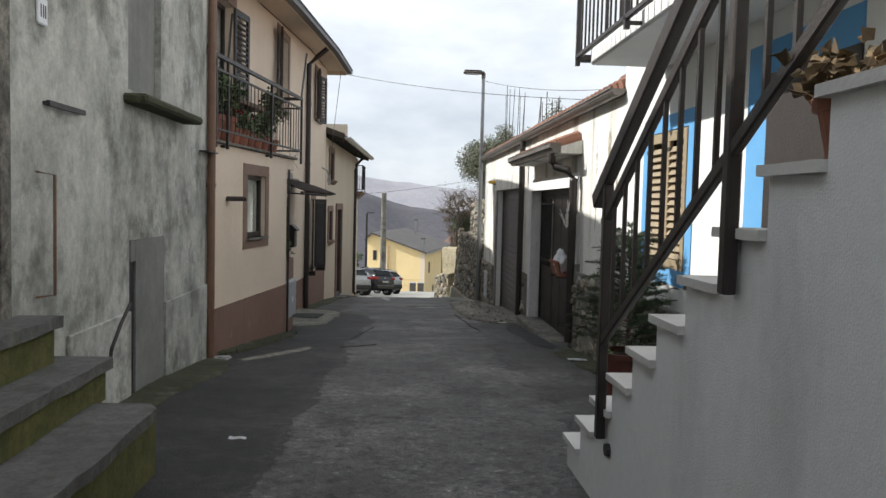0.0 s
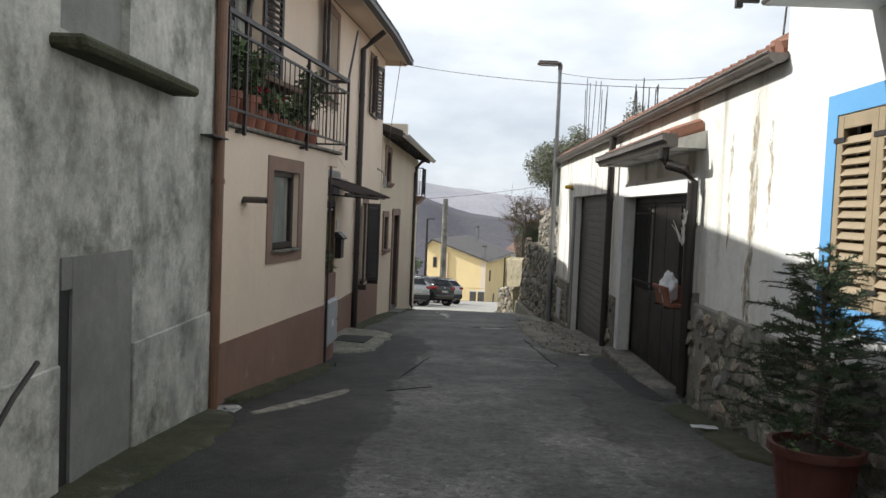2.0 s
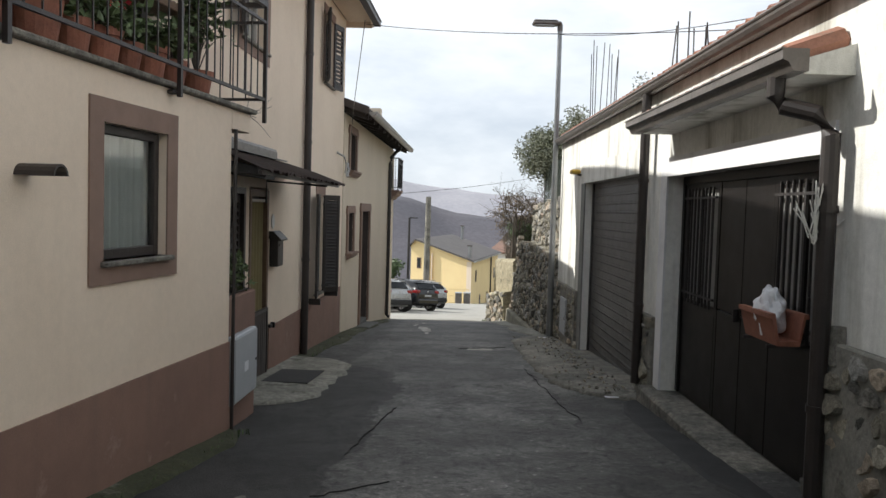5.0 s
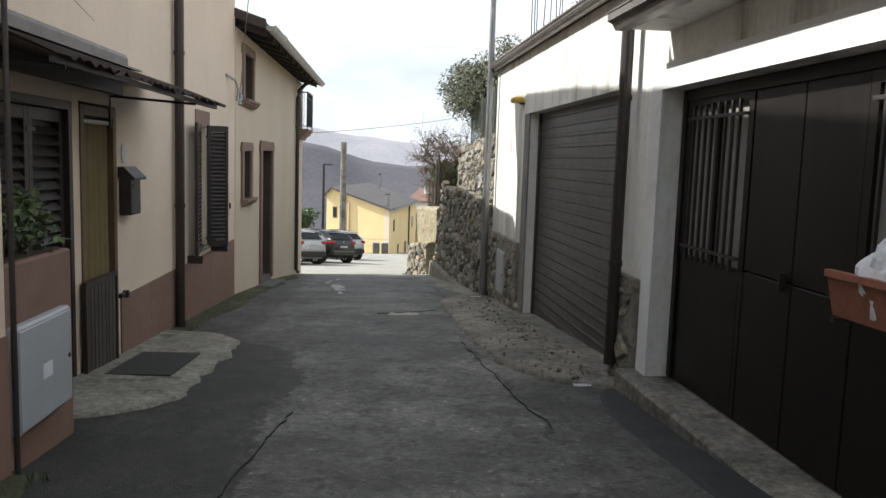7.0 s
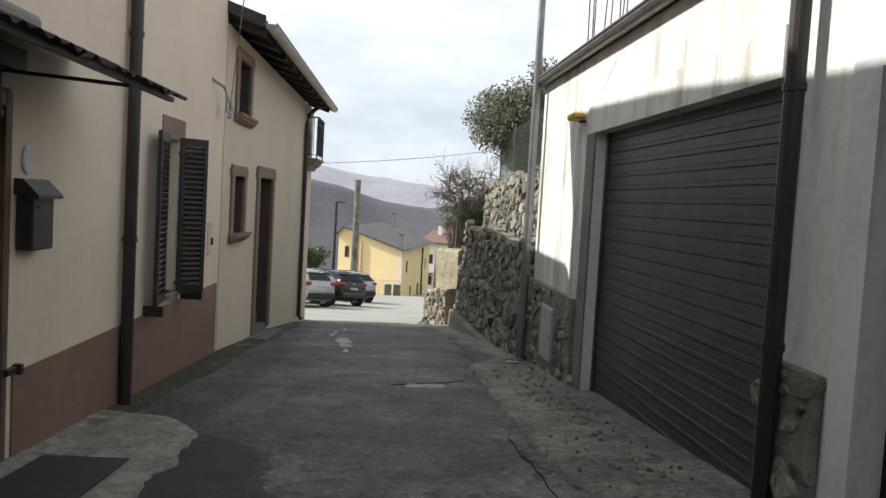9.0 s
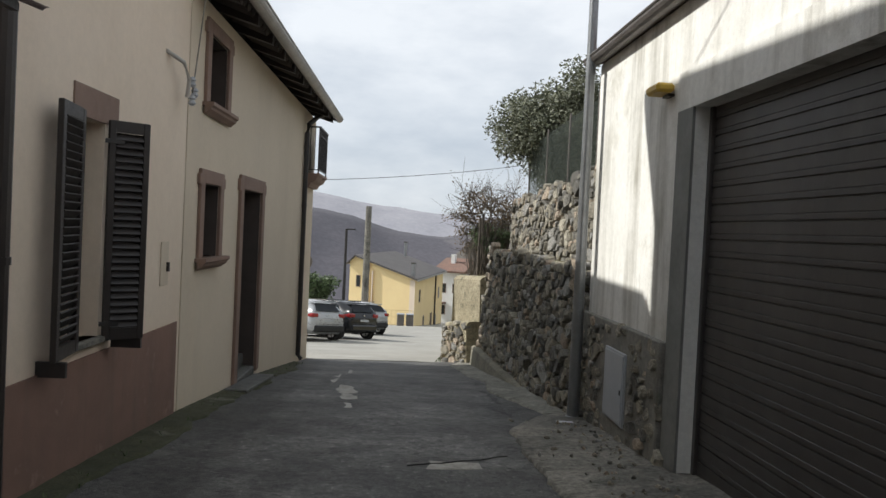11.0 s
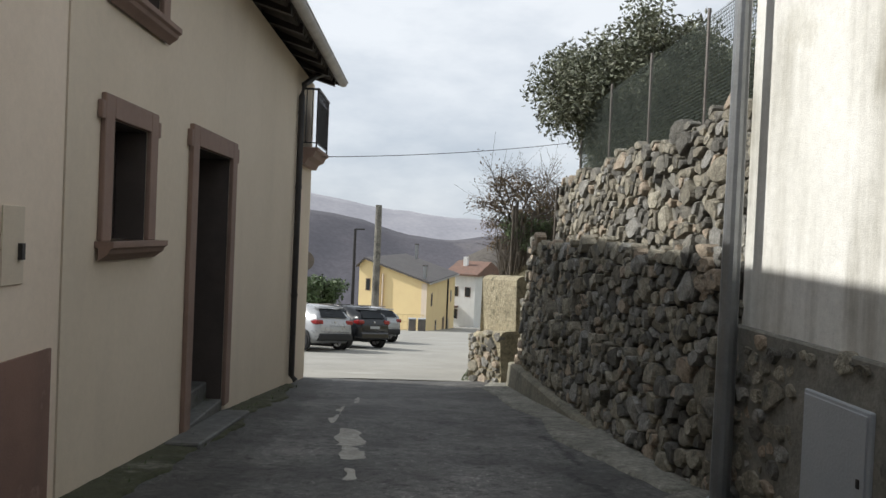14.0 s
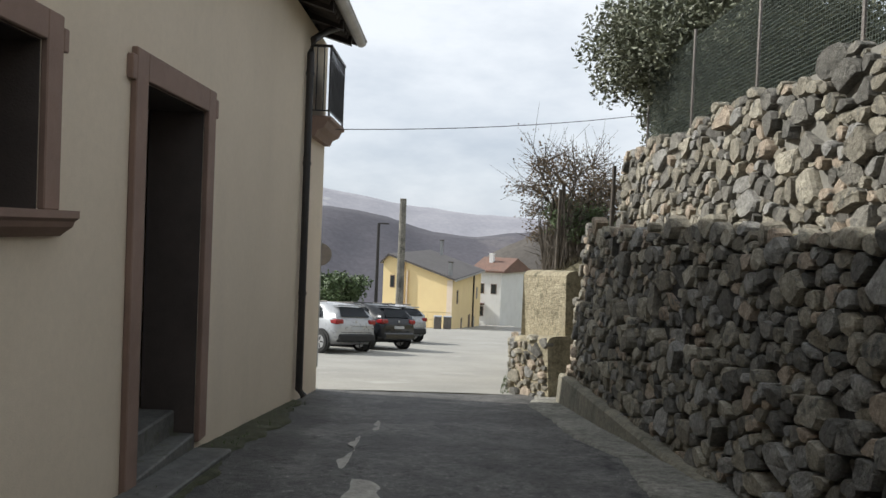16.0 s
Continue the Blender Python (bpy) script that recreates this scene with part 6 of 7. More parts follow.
def crack(x0, y0, x1, y1, seed, width=0.003):
    """A dark open crack that wanders over the lane."""
    bm = bmesh.new()
    n = int(8 * math.hypot(x1 - x0, y1 - y0)) + 4
    pts = []
    for i in range(n + 1):
        t = i / n
        x = x0 + (x1 - x0) * t + 0.035 * noise.fractal((t * 5, seed, 0), 0.9, 2.3, 4)
        y = y0 + (y1 - y0) * t + 0.03 * noise.fractal((t * 5, seed, 9), 0.7, 2.3, 5)
        w = width * (0.4 + abs(noise.noise((t * 9, seed, 4)))) * min(1, 4 * t + 0.2, 4 * (1 - t) + 0.2)
        pts.append((x, y, w))
    rows = []
    for i, (x, y, w) in enumerate(pts):
        a, b = pts[max(0, i - 1)], pts[min(n, i + 1)]
        d = Vector((b[0] - a[0], b[1] - a[1], 0)).normalized()
        s = Vector((-d.y, d.x, 0)) * w
        z = ground_z(x, y)
        rows.append([bm.verts.new((x + q * s.x, y + q * s.y, z + h)) for q, h in ((-1.6, 0.004), (-1, 0.012), (-0.8, 0.009), (0.8, 0.009), (1, 0.012), (1.6, 0.004))])
    for a, b in zip(rows, rows[1:]):
        for i in range(5):
            bm.faces.new((a[i], a[i + 1], b[i + 1], b[i]))
    setting("road_crack_%d" % seed, bm, CRACK, "dark open crack in the old asphalt", "crack")


for k, c in enumerate(((-0.64, 9.63, -0.2, 9.97), (-0.55, 10.6, -0.42, 11.62), (-0.42, 11.62, -0.3, 12.5), (1.2, 15.2, 1.25, 13.8), (1.25, 13.8, 1.36, 12.0), (0.4, 17.45, 1.2, 17.8), (1.55, 14.2, 1.85, 15.6))):
    crack(*c, k + 1)

# ---- loose rubble before the garage ----
rnd = random.Random(33)
bm = bmesh.new()
for _ in range(240):
    y = rnd.uniform(13.2, 19.2)
    x = RX - 0.12 - abs(rnd.gauss(0, 0.28))
    r = rnd.uniform(0.006, 0.024)
    g = bmesh.ops.create_icosphere(bm, subdivisions=1, radius=r, matrix=T(x, y, ground_z(x, y) + 0.045) @ pose(0, 0, 0, rnd.uniform(0, 90), rnd.uniform(0, 90), 0) @ Matrix.Diagonal((rnd.uniform(0.7, 1.6), 1, rnd.uniform(0.5, 0.9), 1)))
tagged(part("loose_rubble", bm, STONE), "small loose stones and grit before the garage", "rubble", kind="stuff")

# ---- litter and weeds ----
lit = thing("crumpled_litter", T(-1.76, 8.2, ground_z(-1.76, 8.2) + 0.002), "crumpled clear plastic litter at the drainpipe's foot", "litter")
bm = bmesh.new()
bmesh.ops.create_icosphere(bm, subdivisions=3, radius=0.09)
for v in bm.verts:
    v.co *= 1 + 0.7 * noise.noise(v.co * 20)
    v.co.z = abs(v.co.z) * 0.32
part("plastic", bm, CLEARPLASTIC, lit)
for x, y, s in ((1.98, 8.15, 0.1), (-0.9, 4.6, 0.05), (1.85, 13.0, 0.07), (1.95, 19.1, 0.08)):
    sc = thing("paper_scrap", T(x, y, ground_z(x, y) + 0.04), "small pale scrap lying on the ground", "litter")
    bm = sheet(np.linspace(-s, s, 5), np.linspace(-s * 0.5, s * 0.5, 4), lambda a, b: 0.008 + 0.01 * noise.noise((a * 30, b * 30, x)))
    bmesh.ops.solidify(bm, geom=bm.faces[:], thickness=0.003)
    part("scrap", bm, PLASTICWHITE, sc)
rnd = random.Random(21)
bm = bmesh.new()
for _ in range(260):
    y = rnd.choice((rnd.uniform(8.4, 11.3), rnd.uniform(15.5, 26.5), rnd.uniform(28.6, 36), rnd.uniform(28.6, 33)))
    x = -1.9 if y < 8.1 else (-1.9 + 0.143 * (y - 8.3) if y < 11.4 else left_x(y) + 0.1)
    if y > 28.5:
        x = 1.56 + 0.14 * (y - 29)
    x += rnd.uniform(0.0, 0.14) * (-1 if y > 28.5 else 1)
    z = float(np.interp(y, PROFILE_Y, PROFILE_Z)) if y > 28.5 else ground_z(x, y)
    for _ in range(5):
        a, h = rnd.uniform(0, math.tau), rnd.uniform(0.01, 0.05)
        p = Vector((x, y, z))
        q = p + Vector((math.cos(a) * h * 0.6, math.sin(a) * h * 0.6, h + 0.015))
        s = Vector((-math.sin(a), math.cos(a), 0)) * 0.0045
        v = [bm.verts.new(c) for c in (p - s, p + s, q)]
        bm.faces.new(v)
tagged(part("grass_tufts", bm, LEAF), "short green grass tufts along the wall feet", "grass", kind="stuff")


# ---- stones ----
def cells(u0, u1, low, high, size, rnd, flat=1.3):
    """Splits a wall face into the outlines of close-fitting stones of mixed sizes, as (centre, corners)."""
    seeds, tries = [], int(22 * (u1 - u0) * (high - low) / size ** 2)
    for _ in range(tries):
        u, z = rnd.uniform(u0 - size, u1 + size), rnd.uniform(low - size, high + size) * flat
        r = size * (0.27 + 0.78 * rnd.random() ** 2.4)
        if all((u - p[0]) ** 2 + (z - p[1]) ** 2 > (0.78 * (r + p[2])) ** 2 for p in seeds):
            seeds.append((u, z, r))
    seeds = np.array(seeds)
    out = []
    for i, (u, z, r) in enumerate(seeds):
        if not (u0 < u < u1 and low < z / flat < high):
            continue
        near = np.argsort((seeds[:, 0] - u) ** 2 + (seeds[:, 1] - z) ** 2)[1:22]
        poly = [(-2.2 * r, -2.2 * r), (2.2 * r, -2.2 * r), (2.2 * r, 2.2 * r), (-2.2 * r, 2.2 * r)]
        for q in near:
            dx, dz, r2 = seeds[q][0] - u, seeds[q][1] - z, seeds[q][2]
            d2 = dx * dx + dz * dz
            k = (d2 + r * r - r2 * r2) / 2
            cut = []
            for p, w in zip(poly, poly[1:] + poly[:1]):
                a, b = p[0] * dx + p[1] * dz - k, w[0] * dx + w[1] * dz - k
                if a <= 0:
                    cut.append(p)
                if a * b < 0:
                    t = a / (a - b)
                    cut.append((p[0] + t * (w[0] - p[0]), p[1] + t * (w[1] - p[1])))
            poly = cut
            if len(poly) < 3:
                break
        if len(poly) >= 3:
            out.append((u, z / flat, [(p[0], p[1] / flat) for p in poly]))
    return out


def stone_shape(poly, depth, joint, rnd):
    """Corners and faces of one rough stone: its outline with broken corners, a bulging uneven face, its sides running back."""
    cx, cz = sum(p[0] for p in poly) / len(poly), sum(p[1] for p in poly) / len(poly)
    rim = []
    for p, w in zip(poly, poly[1:] + poly[:1]):
        if math.hypot(w[0] - p[0], w[1] - p[1]) > 0.025:
            for t in (rnd.uniform(0.16, 0.3), rnd.uniform(0.7, 0.84)):
                rim.append((p[0] + t * (w[0] - p[0]), p[1] + t * (w[1] - p[1])))
    if len(rim) < 4:
        rim = list(poly)
    rim = rim[:12]
    reach = max(0.02, sum(math.hypot(p[0] - cx, p[1] - cz) for p in rim) / len(rim))
    k = max(0.6, 1 - joint / reach)
    rim = [(cx + (p[0] - cx) * k * rnd.uniform(0.94, 1.03), cz + (p[1] - cz) * k * rnd.uniform(0.94, 1.03)) for p in rim]
    bulge = min(depth * 0.4, reach * rnd.uniform(0.2, 0.42))
    tx, tz = rnd.gauss(0, 0.1), rnd.gauss(0.04, 0.1)
    n = len(rim)
    verts = [(x, depth, z) for x, z in rim] + [(x, 0.0, z) for x, z in rim]
    f = rnd.uniform(0.84, 0.93)
    verts += [(cx + (x - cx) * f, -bulge * rnd.uniform(0.65, 1.0) + tx * (x - cx) + tz * (z - cz), cz + (z - cz) * f) for x, z in rim]
    verts.append((cx + rnd.gauss(0, 0.2) * reach, -bulge * rnd.uniform(0.85, 1.15), cz + rnd.gauss(0, 0.2) * reach))
    faces = []
    for i in range(n):
        j = (i + 1) % n
        faces += [(i, j, n + j, n + i), (n + i, n + j, 2 * n + j, 2 * n + i), (2 * n + i, 2 * n + j, 3 * n)]
    return verts, faces


def stone_object(name, verts, faces, parent):
    me = bpy.data.meshes.new(name)
    me.from_pydata(verts, [], faces)
    me.materials.append(STONE)
    ob = new(name, me)
    ob.parent = parent
    return ob


def lay_stones(m, u0, u1, low, top, parent, size=0.2, depth=0.2, proud=0.05, limit=300, seed=0, rest_name="stones", batter=0.0, prefer=lambda u: True, gap=0.95, avoid=None):
    """Rubble over a wall face: the nearest stones as pieces, the rest joined."""
    rnd = random.Random(seed)
    rest_v, rest_f = [], []
    made = 0
    inv = parent.matrix_basis.inverted()
    lo = min(low(u0), low(u1), low((u0 + u1) / 2))
    hi = max(top(u0), top(u1), top((u0 + u1) / 2))
    for u, z, poly in cells(u0, u1, lo, hi, size, rnd):
        if not low(u) - 0.06 < z < top(u) - 0.01 or (avoid and avoid[0] < u < avoid[1] and avoid[2] < z < avoid[3]):
            continue
        verts, faces = stone_shape(poly, depth, 0.009 * (1 if gap > 1 else 1.9), rnd)
        mm = inv @ m @ T(u, 0.0 - proud + rnd.gauss(0, 0.014) - batter * (top(u) - z), z)
        if made < limit and prefer(u):
            stone_object("stone", verts, faces, parent).matrix_basis = mm
            made += 1
        else:
            base = len(rest_v)
            rest_v += [mm @ Vector(v) for v in verts]
            rest_f += [[base + i for i in p] for p in faces]
    if rest_v:
        stone_object(rest_name, rest_v, rest_f, parent)["kind"] = "stuff"
    return made


# stone base of the garage and house walls, set in mortar
def stone_base(name, u0, u1, low, high, seed, label, size=0.17, avoid=None):
    base = tagged(part(name, boxes(((u0, -0.055, low), (u1, 0.0, high)), bevel=0.012), LIMEMORTAR), label, "wall", kind="structure")
    base.matrix_basis = FR.copy()
    lay_stones(FR, u0, u1, lambda u: low + 0.25, lambda u: high - 0.02, base, size * 1.15, 0.04, 0.056, 220, seed, "small_stones", gap=0.9, avoid=avoid)
    return base


stone_base("stone_base_corner", 0.0, RU(17.42), -1.45, 0.12, 41, "grey rubble stone base set in mortar", 0.15, (RU(18.82), RU(18.05), -0.82, 0.0))
stone_base("stone_base_pillar", RU(13.52), RU(13.02), -1.0, 0.32, 42, "short rubble stone pillar base", 0.16)
stone_base("stone_base_wall", RU(9.58), RU(7.74), -0.7, 0.68, 43, "rubble stone base with flaking render", 0.19)
base = tagged(part("stone_base_house", boxes(((HU(7.70), -0.05, -0.6), (HU(4.5), 0.0, 0.66)), bevel=0.012), LIMEMORTAR), "rubble stone foot of the white house", "wall", kind="structure")
base.matrix_basis = FH.copy()
lay_stones(FH, HU(7.68), HU(4.5), lambda u: -0.35, lambda u: 0.64, base, 0.2, 0.04, 0.051, 160, 44, "small_stones", gap=0.9)

# the dry-stone retaining wall
W0, W1 = (RX + 0.02, 27.25), (RX + 0.02, 19.63)
FW = along(W0, W1)
WL = length(W0, W1)
gw = lambda u: float(np.interp(27.25 - u, PROFILE_Y, PROFILE_Z))
core = wall("retaining_wall_lower", W0, W1, -2.2, 0.5, 0.5, MORTAR, (), "dry-stone retaining wall of grey field stones")
lay_stones(FW, 0.0, WL, lambda u: gw(u) - 0.05, lambda u: -0.35 - 0.05 * math.sin(u * 2), core, 0.19, 0.16, 0.09, 150, 51, "lower_stones", 0.06, gap=1.02)
lay_stones(FW, 0.0, WL, lambda u: -0.38, lambda u: 0.58 + 0.03 * math.sin(u * 3), core, 0.19, 0.10, 0.03, 150, 52, "middle_stones", gap=1.03)
U0, U1 = (RX + 0.42, 27.0), (RX + 0.30, 19.63)
FU = along(U0, U1)
core2 = wall("retaining_wall_upper", U0, U1, 0.3, 1.42, 0.4, LIMEMORTAR, (), "upper tier of pale field stones in mortar", top=lambda u: 1.42 + 0.03 * u)
lay_stones(FU, 0.0, length(U0, U1), lambda u: 0.5, lambda u: 1.5 + 0.03 * u + 0.05 * math.sin(u * 2.2), core2, 0.19, 0.09, 0.03, 260, 53, "upper_stones", gap=1.06)
lay_stones(along((RX + 0.02 + 1.2, 27.26), (RX + 0.02, 27.26)), 0, 1.2, lambda u: -1.8, lambda u: 0.55, core, 0.21, 0.2, 0.06, 0, 54, "end_stones")
setting("retaining_wall_fill", boxes(((RX + 0.72, 19.7, -2.0), (RX + 9, 26.98, 1.35)), ((RX + 0.3, 19.7, 0.3), (RX + 0.72, 27.2, 0.52))), EARTH, "earth behind the retaining wall", "earth")
setting("kerb_stone_wall", extrude_profile(bmesh.new(), ((0.02, 0.0), (-0.255, 0.0), (-0.28, -0.03), (-0.32, -0.6), (0.02, -0.6)), 6.0, FW @ T(-0.03, 0, -1.40) @ pose(0, 0, 0, 0, -2.3, 0)), FOOTING, "stained concrete footing under the retaining wall", "kerb")

# low wall and bank beside the lower street
def falling_run(name, far, near, top, thick, material, label, seed, size, near_pieces):
    """A stretch of wall whose rounded head falls with the street, faced with rough stones."""
    m, n = along(far, near), length(far, near)
    tilt = math.degrees(math.atan2(top(near[1]) - top(far[1]), n))
    prof = ((0.0, -1.5), (0.0, -0.08), (0.05, -0.02), (0.14, 0.0), (thick, 0.0), (thick, -1.5))
    run = tagged(part(name, extrude_profile(bmesh.new(), prof, n / math.cos(radians(tilt)), T(0, 0, top(far[1])) @ pose(0, 0, 0, 0, -tilt, 0)), material), label, "wall", kind="structure")
    run.matrix_basis = m
    head = lambda u: top(far[1]) + (top(near[1]) - top(far[1])) * u / n
    if near_pieces:
        lay_stones(m, 0, n, lambda u: head(u) - 1.2, lambda u: head(u) - 0.04, run, size, 0.1, 0.02, near_pieces, seed, "small_stones", prefer=lambda u: u > n - 3)
    return run


low_top = lambda y: -1.08 - 0.131 * (y - 28.5)
tan_top = lambda y: -0.08 - 0.131 * max(0.0, y - 29.2)
falling_run("low_wall", (3.0, 39.0), (1.58, 28.9), low_top, 0.9, TANWALL, "low rounded stone wall below the grassy bank", 61, 0.2, 80)
falling_run("low_wall_corner", (1.58, 28.9), (1.95, 27.95), low_top, 0.8, TANWALL, "rounded near end of the low stone wall", 62, 0.2, 60)
falling_run("bank_wall", (3.4, 39.2), (1.82, 29.7), tan_top, 1.0, TANWALL, "crumbling tan-rendered wall under the bank", 63, 0.24, 0)
falling_run("bank_wall_corner", (1.82, 29.7), (2.26, 28.35), tan_top, 0.9, TANWALL, "crumbling tan-rendered end of the bank wall", 64, 0.24, 0)


def bank_z(x, y):
    if y < 29.6:
        return -3.0
    f = float(np.interp(y, PROFILE_Y, PROFILE_Z)) + 2.05
    x = x - max(0.0, y - 29.3) * 0.18
    return f * 0.95 + float(np.interp(x, (1.75, 2.15, 2.3, 2.55, 2.9, 5, 12), (-2.9, -1.0, -0.08, 0.06, 0.25, 0.9, 2.6)) - 0.2 * max(0.0, 29.9 - y)) + 0.12 * noise.noise((x * 2, y * 1.3, 0)) + 0.04 * noise.noise((x * 7, y * 7, 0))


smooth(setting("bank", sheet(np.concatenate((np.arange(1.75, 6, 0.08), np.arange(6, 16, 0.7))), np.concatenate(([29.58], np.arange(29.6, 36, 0.15), np.arange(36, 46, 1.0))), bank_z), STRAW, "bank of dry grass above the low wall", "bank"))
rnd = random.Random(77)
bm = bmesh.new()
for _ in range(5200):
    y = 29.65 + 9 * rnd.random() ** 1.5
    x = rnd.uniform(2.3, 3.7) + (y - 29.3) * 0.18
    p = Vector((x, y, bank_z(x, y) - 0.01))
    a, h = rnd.uniform(0, math.tau), rnd.uniform(0.05, 0.2)
    q = p + Vector((math.cos(a) * h * 0.5, math.sin(a) * h * 0.5, h))
    s = Vector((-math.sin(a), math.cos(a), 0)) * 0.008
    bm.faces.new([bm.verts.new(c) for c in (p - s, p + s, q)])
tagged(part("dry_grass", bm, STRAW), "dry winter grass on the bank", "grass", kind="stuff")

# fence with shade net
fen = thing("net_fence", T(0, 0, 0), "dark green shade net on thin metal posts", "fence")
ftop = lambda y: 1.42 + 0.03 * (27.0 - y)
for y in (26.8, 25.2, 23.6, 22.0, 20.6, 19.8):
    part("post", tube(bmesh.new(), ((2.92, y, ftop(y) - 0.15), (2.92, y, ftop(y) + 1.22)), 0.018, 6), GUTTER, fen)
bm = bmesh.new()
for z in np.arange(0.0, 1.15, 0.034):
    for y in (19.8,):
        a, b = (2.92, 26.8, ftop(26.8) + z), (2.92, 19.8, ftop(19.8) + z)
        box(bm, (-0.0015, 0, -0.002), (0.0015, 7.003, 0.002), m=T(2.92, 19.8, ftop(19.8) + z) @ pose(0, 0, 0, -1.72, 0, 0))
for y in np.arange(19.82, 26.8, 0.034):
    box(bm, (2.9185, y - 0.002, ftop(y)), (2.9215, y + 0.002, ftop(y) + 1.14))
net = part("net", bm, NET, fen, "dark green woven shade net")

# ---- trees ----
def tree(name, m, label, height, crown, seed, leaf, leaf_size, per_tip, tips, trunk_r=0.12, squash=0.8, bare=False, category="tree"):
    """A tapered trunk that forks into limbs and twigs, with leaves about the twigs."""
    rnd = random.Random(seed)
    ob = thing(name, m, label, category)
    bm = bmesh.new()
    top = Vector((rnd.gauss(0, 0.2), rnd.gauss(0, 0.2), height * 0.42))
    tube(bm, ((0, 0, -0.2), (top.x * 0.4, top.y * 0.4, top.z * 0.5), top), trunk_r, 9, True, trunk_r * 0.6)
    ends = []
    for k in range(9):
        a = k * 2.4 + rnd.uniform(-0.4, 0.4)
        r = crown * rnd.uniform(0.45, 0.85)
        tip = Vector((math.cos(a) * r, math.sin(a) * r, height * rnd.uniform(0.4, 0.92)))
        base = top * rnd.uniform(0.6, 1.0)
        mid = base.lerp(tip, 0.5) + Vector((0, 0, height * 0.06))
        tube(bm, (base, mid, tip), trunk_r * 0.5, 6, False, 0.015)
        for _ in range(tips):
            s = base.lerp(tip, rnd.uniform(0.45, 1.0)) + Vector((0, 0, height * 0.03))
            d = Vector((rnd.gauss(0, 1), rnd.gauss(0, 1), rnd.gauss(0.3, 0.8))).normalized() * crown * rnd.uniform(0.2, 0.5)
            d.z *= squash
            e = s + d
            tube(bm, (s, s + d * 0.5 + Vector((0, 0, 0.03)), e), 0.012, 4, False, 0.004)
            ends += [e, s + d * 0.6]
            if bare:
                for _ in range(3):
                    tube(bm, (s + d * 0.5, s + d * rnd.uniform(0.8, 1.3) + Vector((rnd.gauss(0, 1), rnd.gauss(0, 1), rnd.gauss(0.4, 1))) * crown * 0.16), 0.005, 3, False, 0.002)
    part("trunk", bm, BARK, ob)
    if per_tip:
        part("crown", leaf_cloud(bmesh.new(), ends, leaf_size, per_tip, crown * 0.095, rnd, narrow=0.24), leaf, ob)
    return ob


tree("olive_tree", T(3.95, 27.0, 0.4), "grey-green olive tree behind the shade net", 3.35, 1.9, 4, OLIVE, 0.08, 190, 38)
tree("olive_tree", T(6.2, 23.6, 1.3), "grey-green olive tree behind the shade net", 3.6, 1.9, 8, OLIVE, 0.075, 160, 32)
tree("olive_tree", T(7.5, 29.5, 1.3), "grey-green olive tree on the bank", 3.4, 1.9, 12, OLIVE, 0.11, 70, 16)
tree("bare_shrub", T(2.75, 30.6, -0.1), "tangle of bare winter branches with few brown leaves", 2.0, 1.3, 16, DRYLEAF, 0.06, 16, 12, 0.035, 1.0, True, "shrub")
tree("bare_shrub", T(3.5, 32.6, 0.3), "tangle of bare winter branches with few brown leaves", 1.9, 1.4, 18, DRYLEAF, 0.05, 8, 9, 0.04, 1.0, True, "shrub")
tree("bare_shrub", T(3.0, 31.6, -0.3), "tangle of bare winter branches with brown leaves", 1.5, 0.9, 27, DRYLEAF, 0.06, 30, 9, 0.03, 0.9, True, "shrub")
tree("evergreen_shrub", T(2.75, 30.2, -0.1), "dark evergreen shrub among bare branches", 1.2, 0.7, 19, LEAF, 0.06, 26, 7, 0.03, 0.9, False, "shrub")
for x, y, h in ((2.36, 29.75, 1.55), (2.44, 29.9, 1.5), (2.66, 31.5, 1.3), (2.58, 30.1, 1.2), (2.95, 30.3, 1.25), (3.3, 33.5, 1.2), (2.9, 28.4, 1.4)):
    st = thing("wooden_stake", T(x, y, bank_z(x, max(y, 29.4)) - 0.3 if y > 29 else -0.2), "weathered wooden fence stake on the bank", "stake")
    part("stake", tube(bmesh.new(), ((0, 0, 0), (0.02, 0.01, h + 0.3)), 0.04, 7, True, 0.03), BARK, st)
rnd = random.Random(41)
bm = bmesh.new()
for _ in range(420):
    y = 29.7 + 8 * rnd.random() ** 1.4
    x = rnd.uniform(2.06, 3.0) + (y - 29.3) * 0.17
    p = Vector((x, y, max(bank_z(x, y), tan_top(y) - 0.02) - 0.05))
    h = rnd.uniform(0.4, 1.35)
    lean = Vector((rnd.gauss(0, 0.12), rnd.gauss(0, 0.12), 1)) * h
    tube(bm, (p, p + lean * 0.5 + Vector((rnd.gauss(0, 0.03), 0, 0)), p + lean), 0.014, 4, False, 0.005)
    for _ in range(3):
        q = p + lean * rnd.uniform(0.4, 0.95)
        tube(bm, (q, q + Vector((rnd.gauss(0, 0.16), rnd.gauss(0, 0.16), rnd.uniform(0.05, 0.3)))), 0.006, 3, False, 0.003)
tagged(part("dry_canes", bm, BARK), "thicket of thin bare canes and saplings on the bank", "thicket", kind="stuff")
tree("rounded_bush", T(-4.6, 62, float(np.interp(62, PROFILE_Y, PROFILE_Z))), "olive-green rounded bush beside the parking", 3.2, 2.1, 25, LEAF, 0.22, 42, 10, 0.1, 0.9, False, "bush")


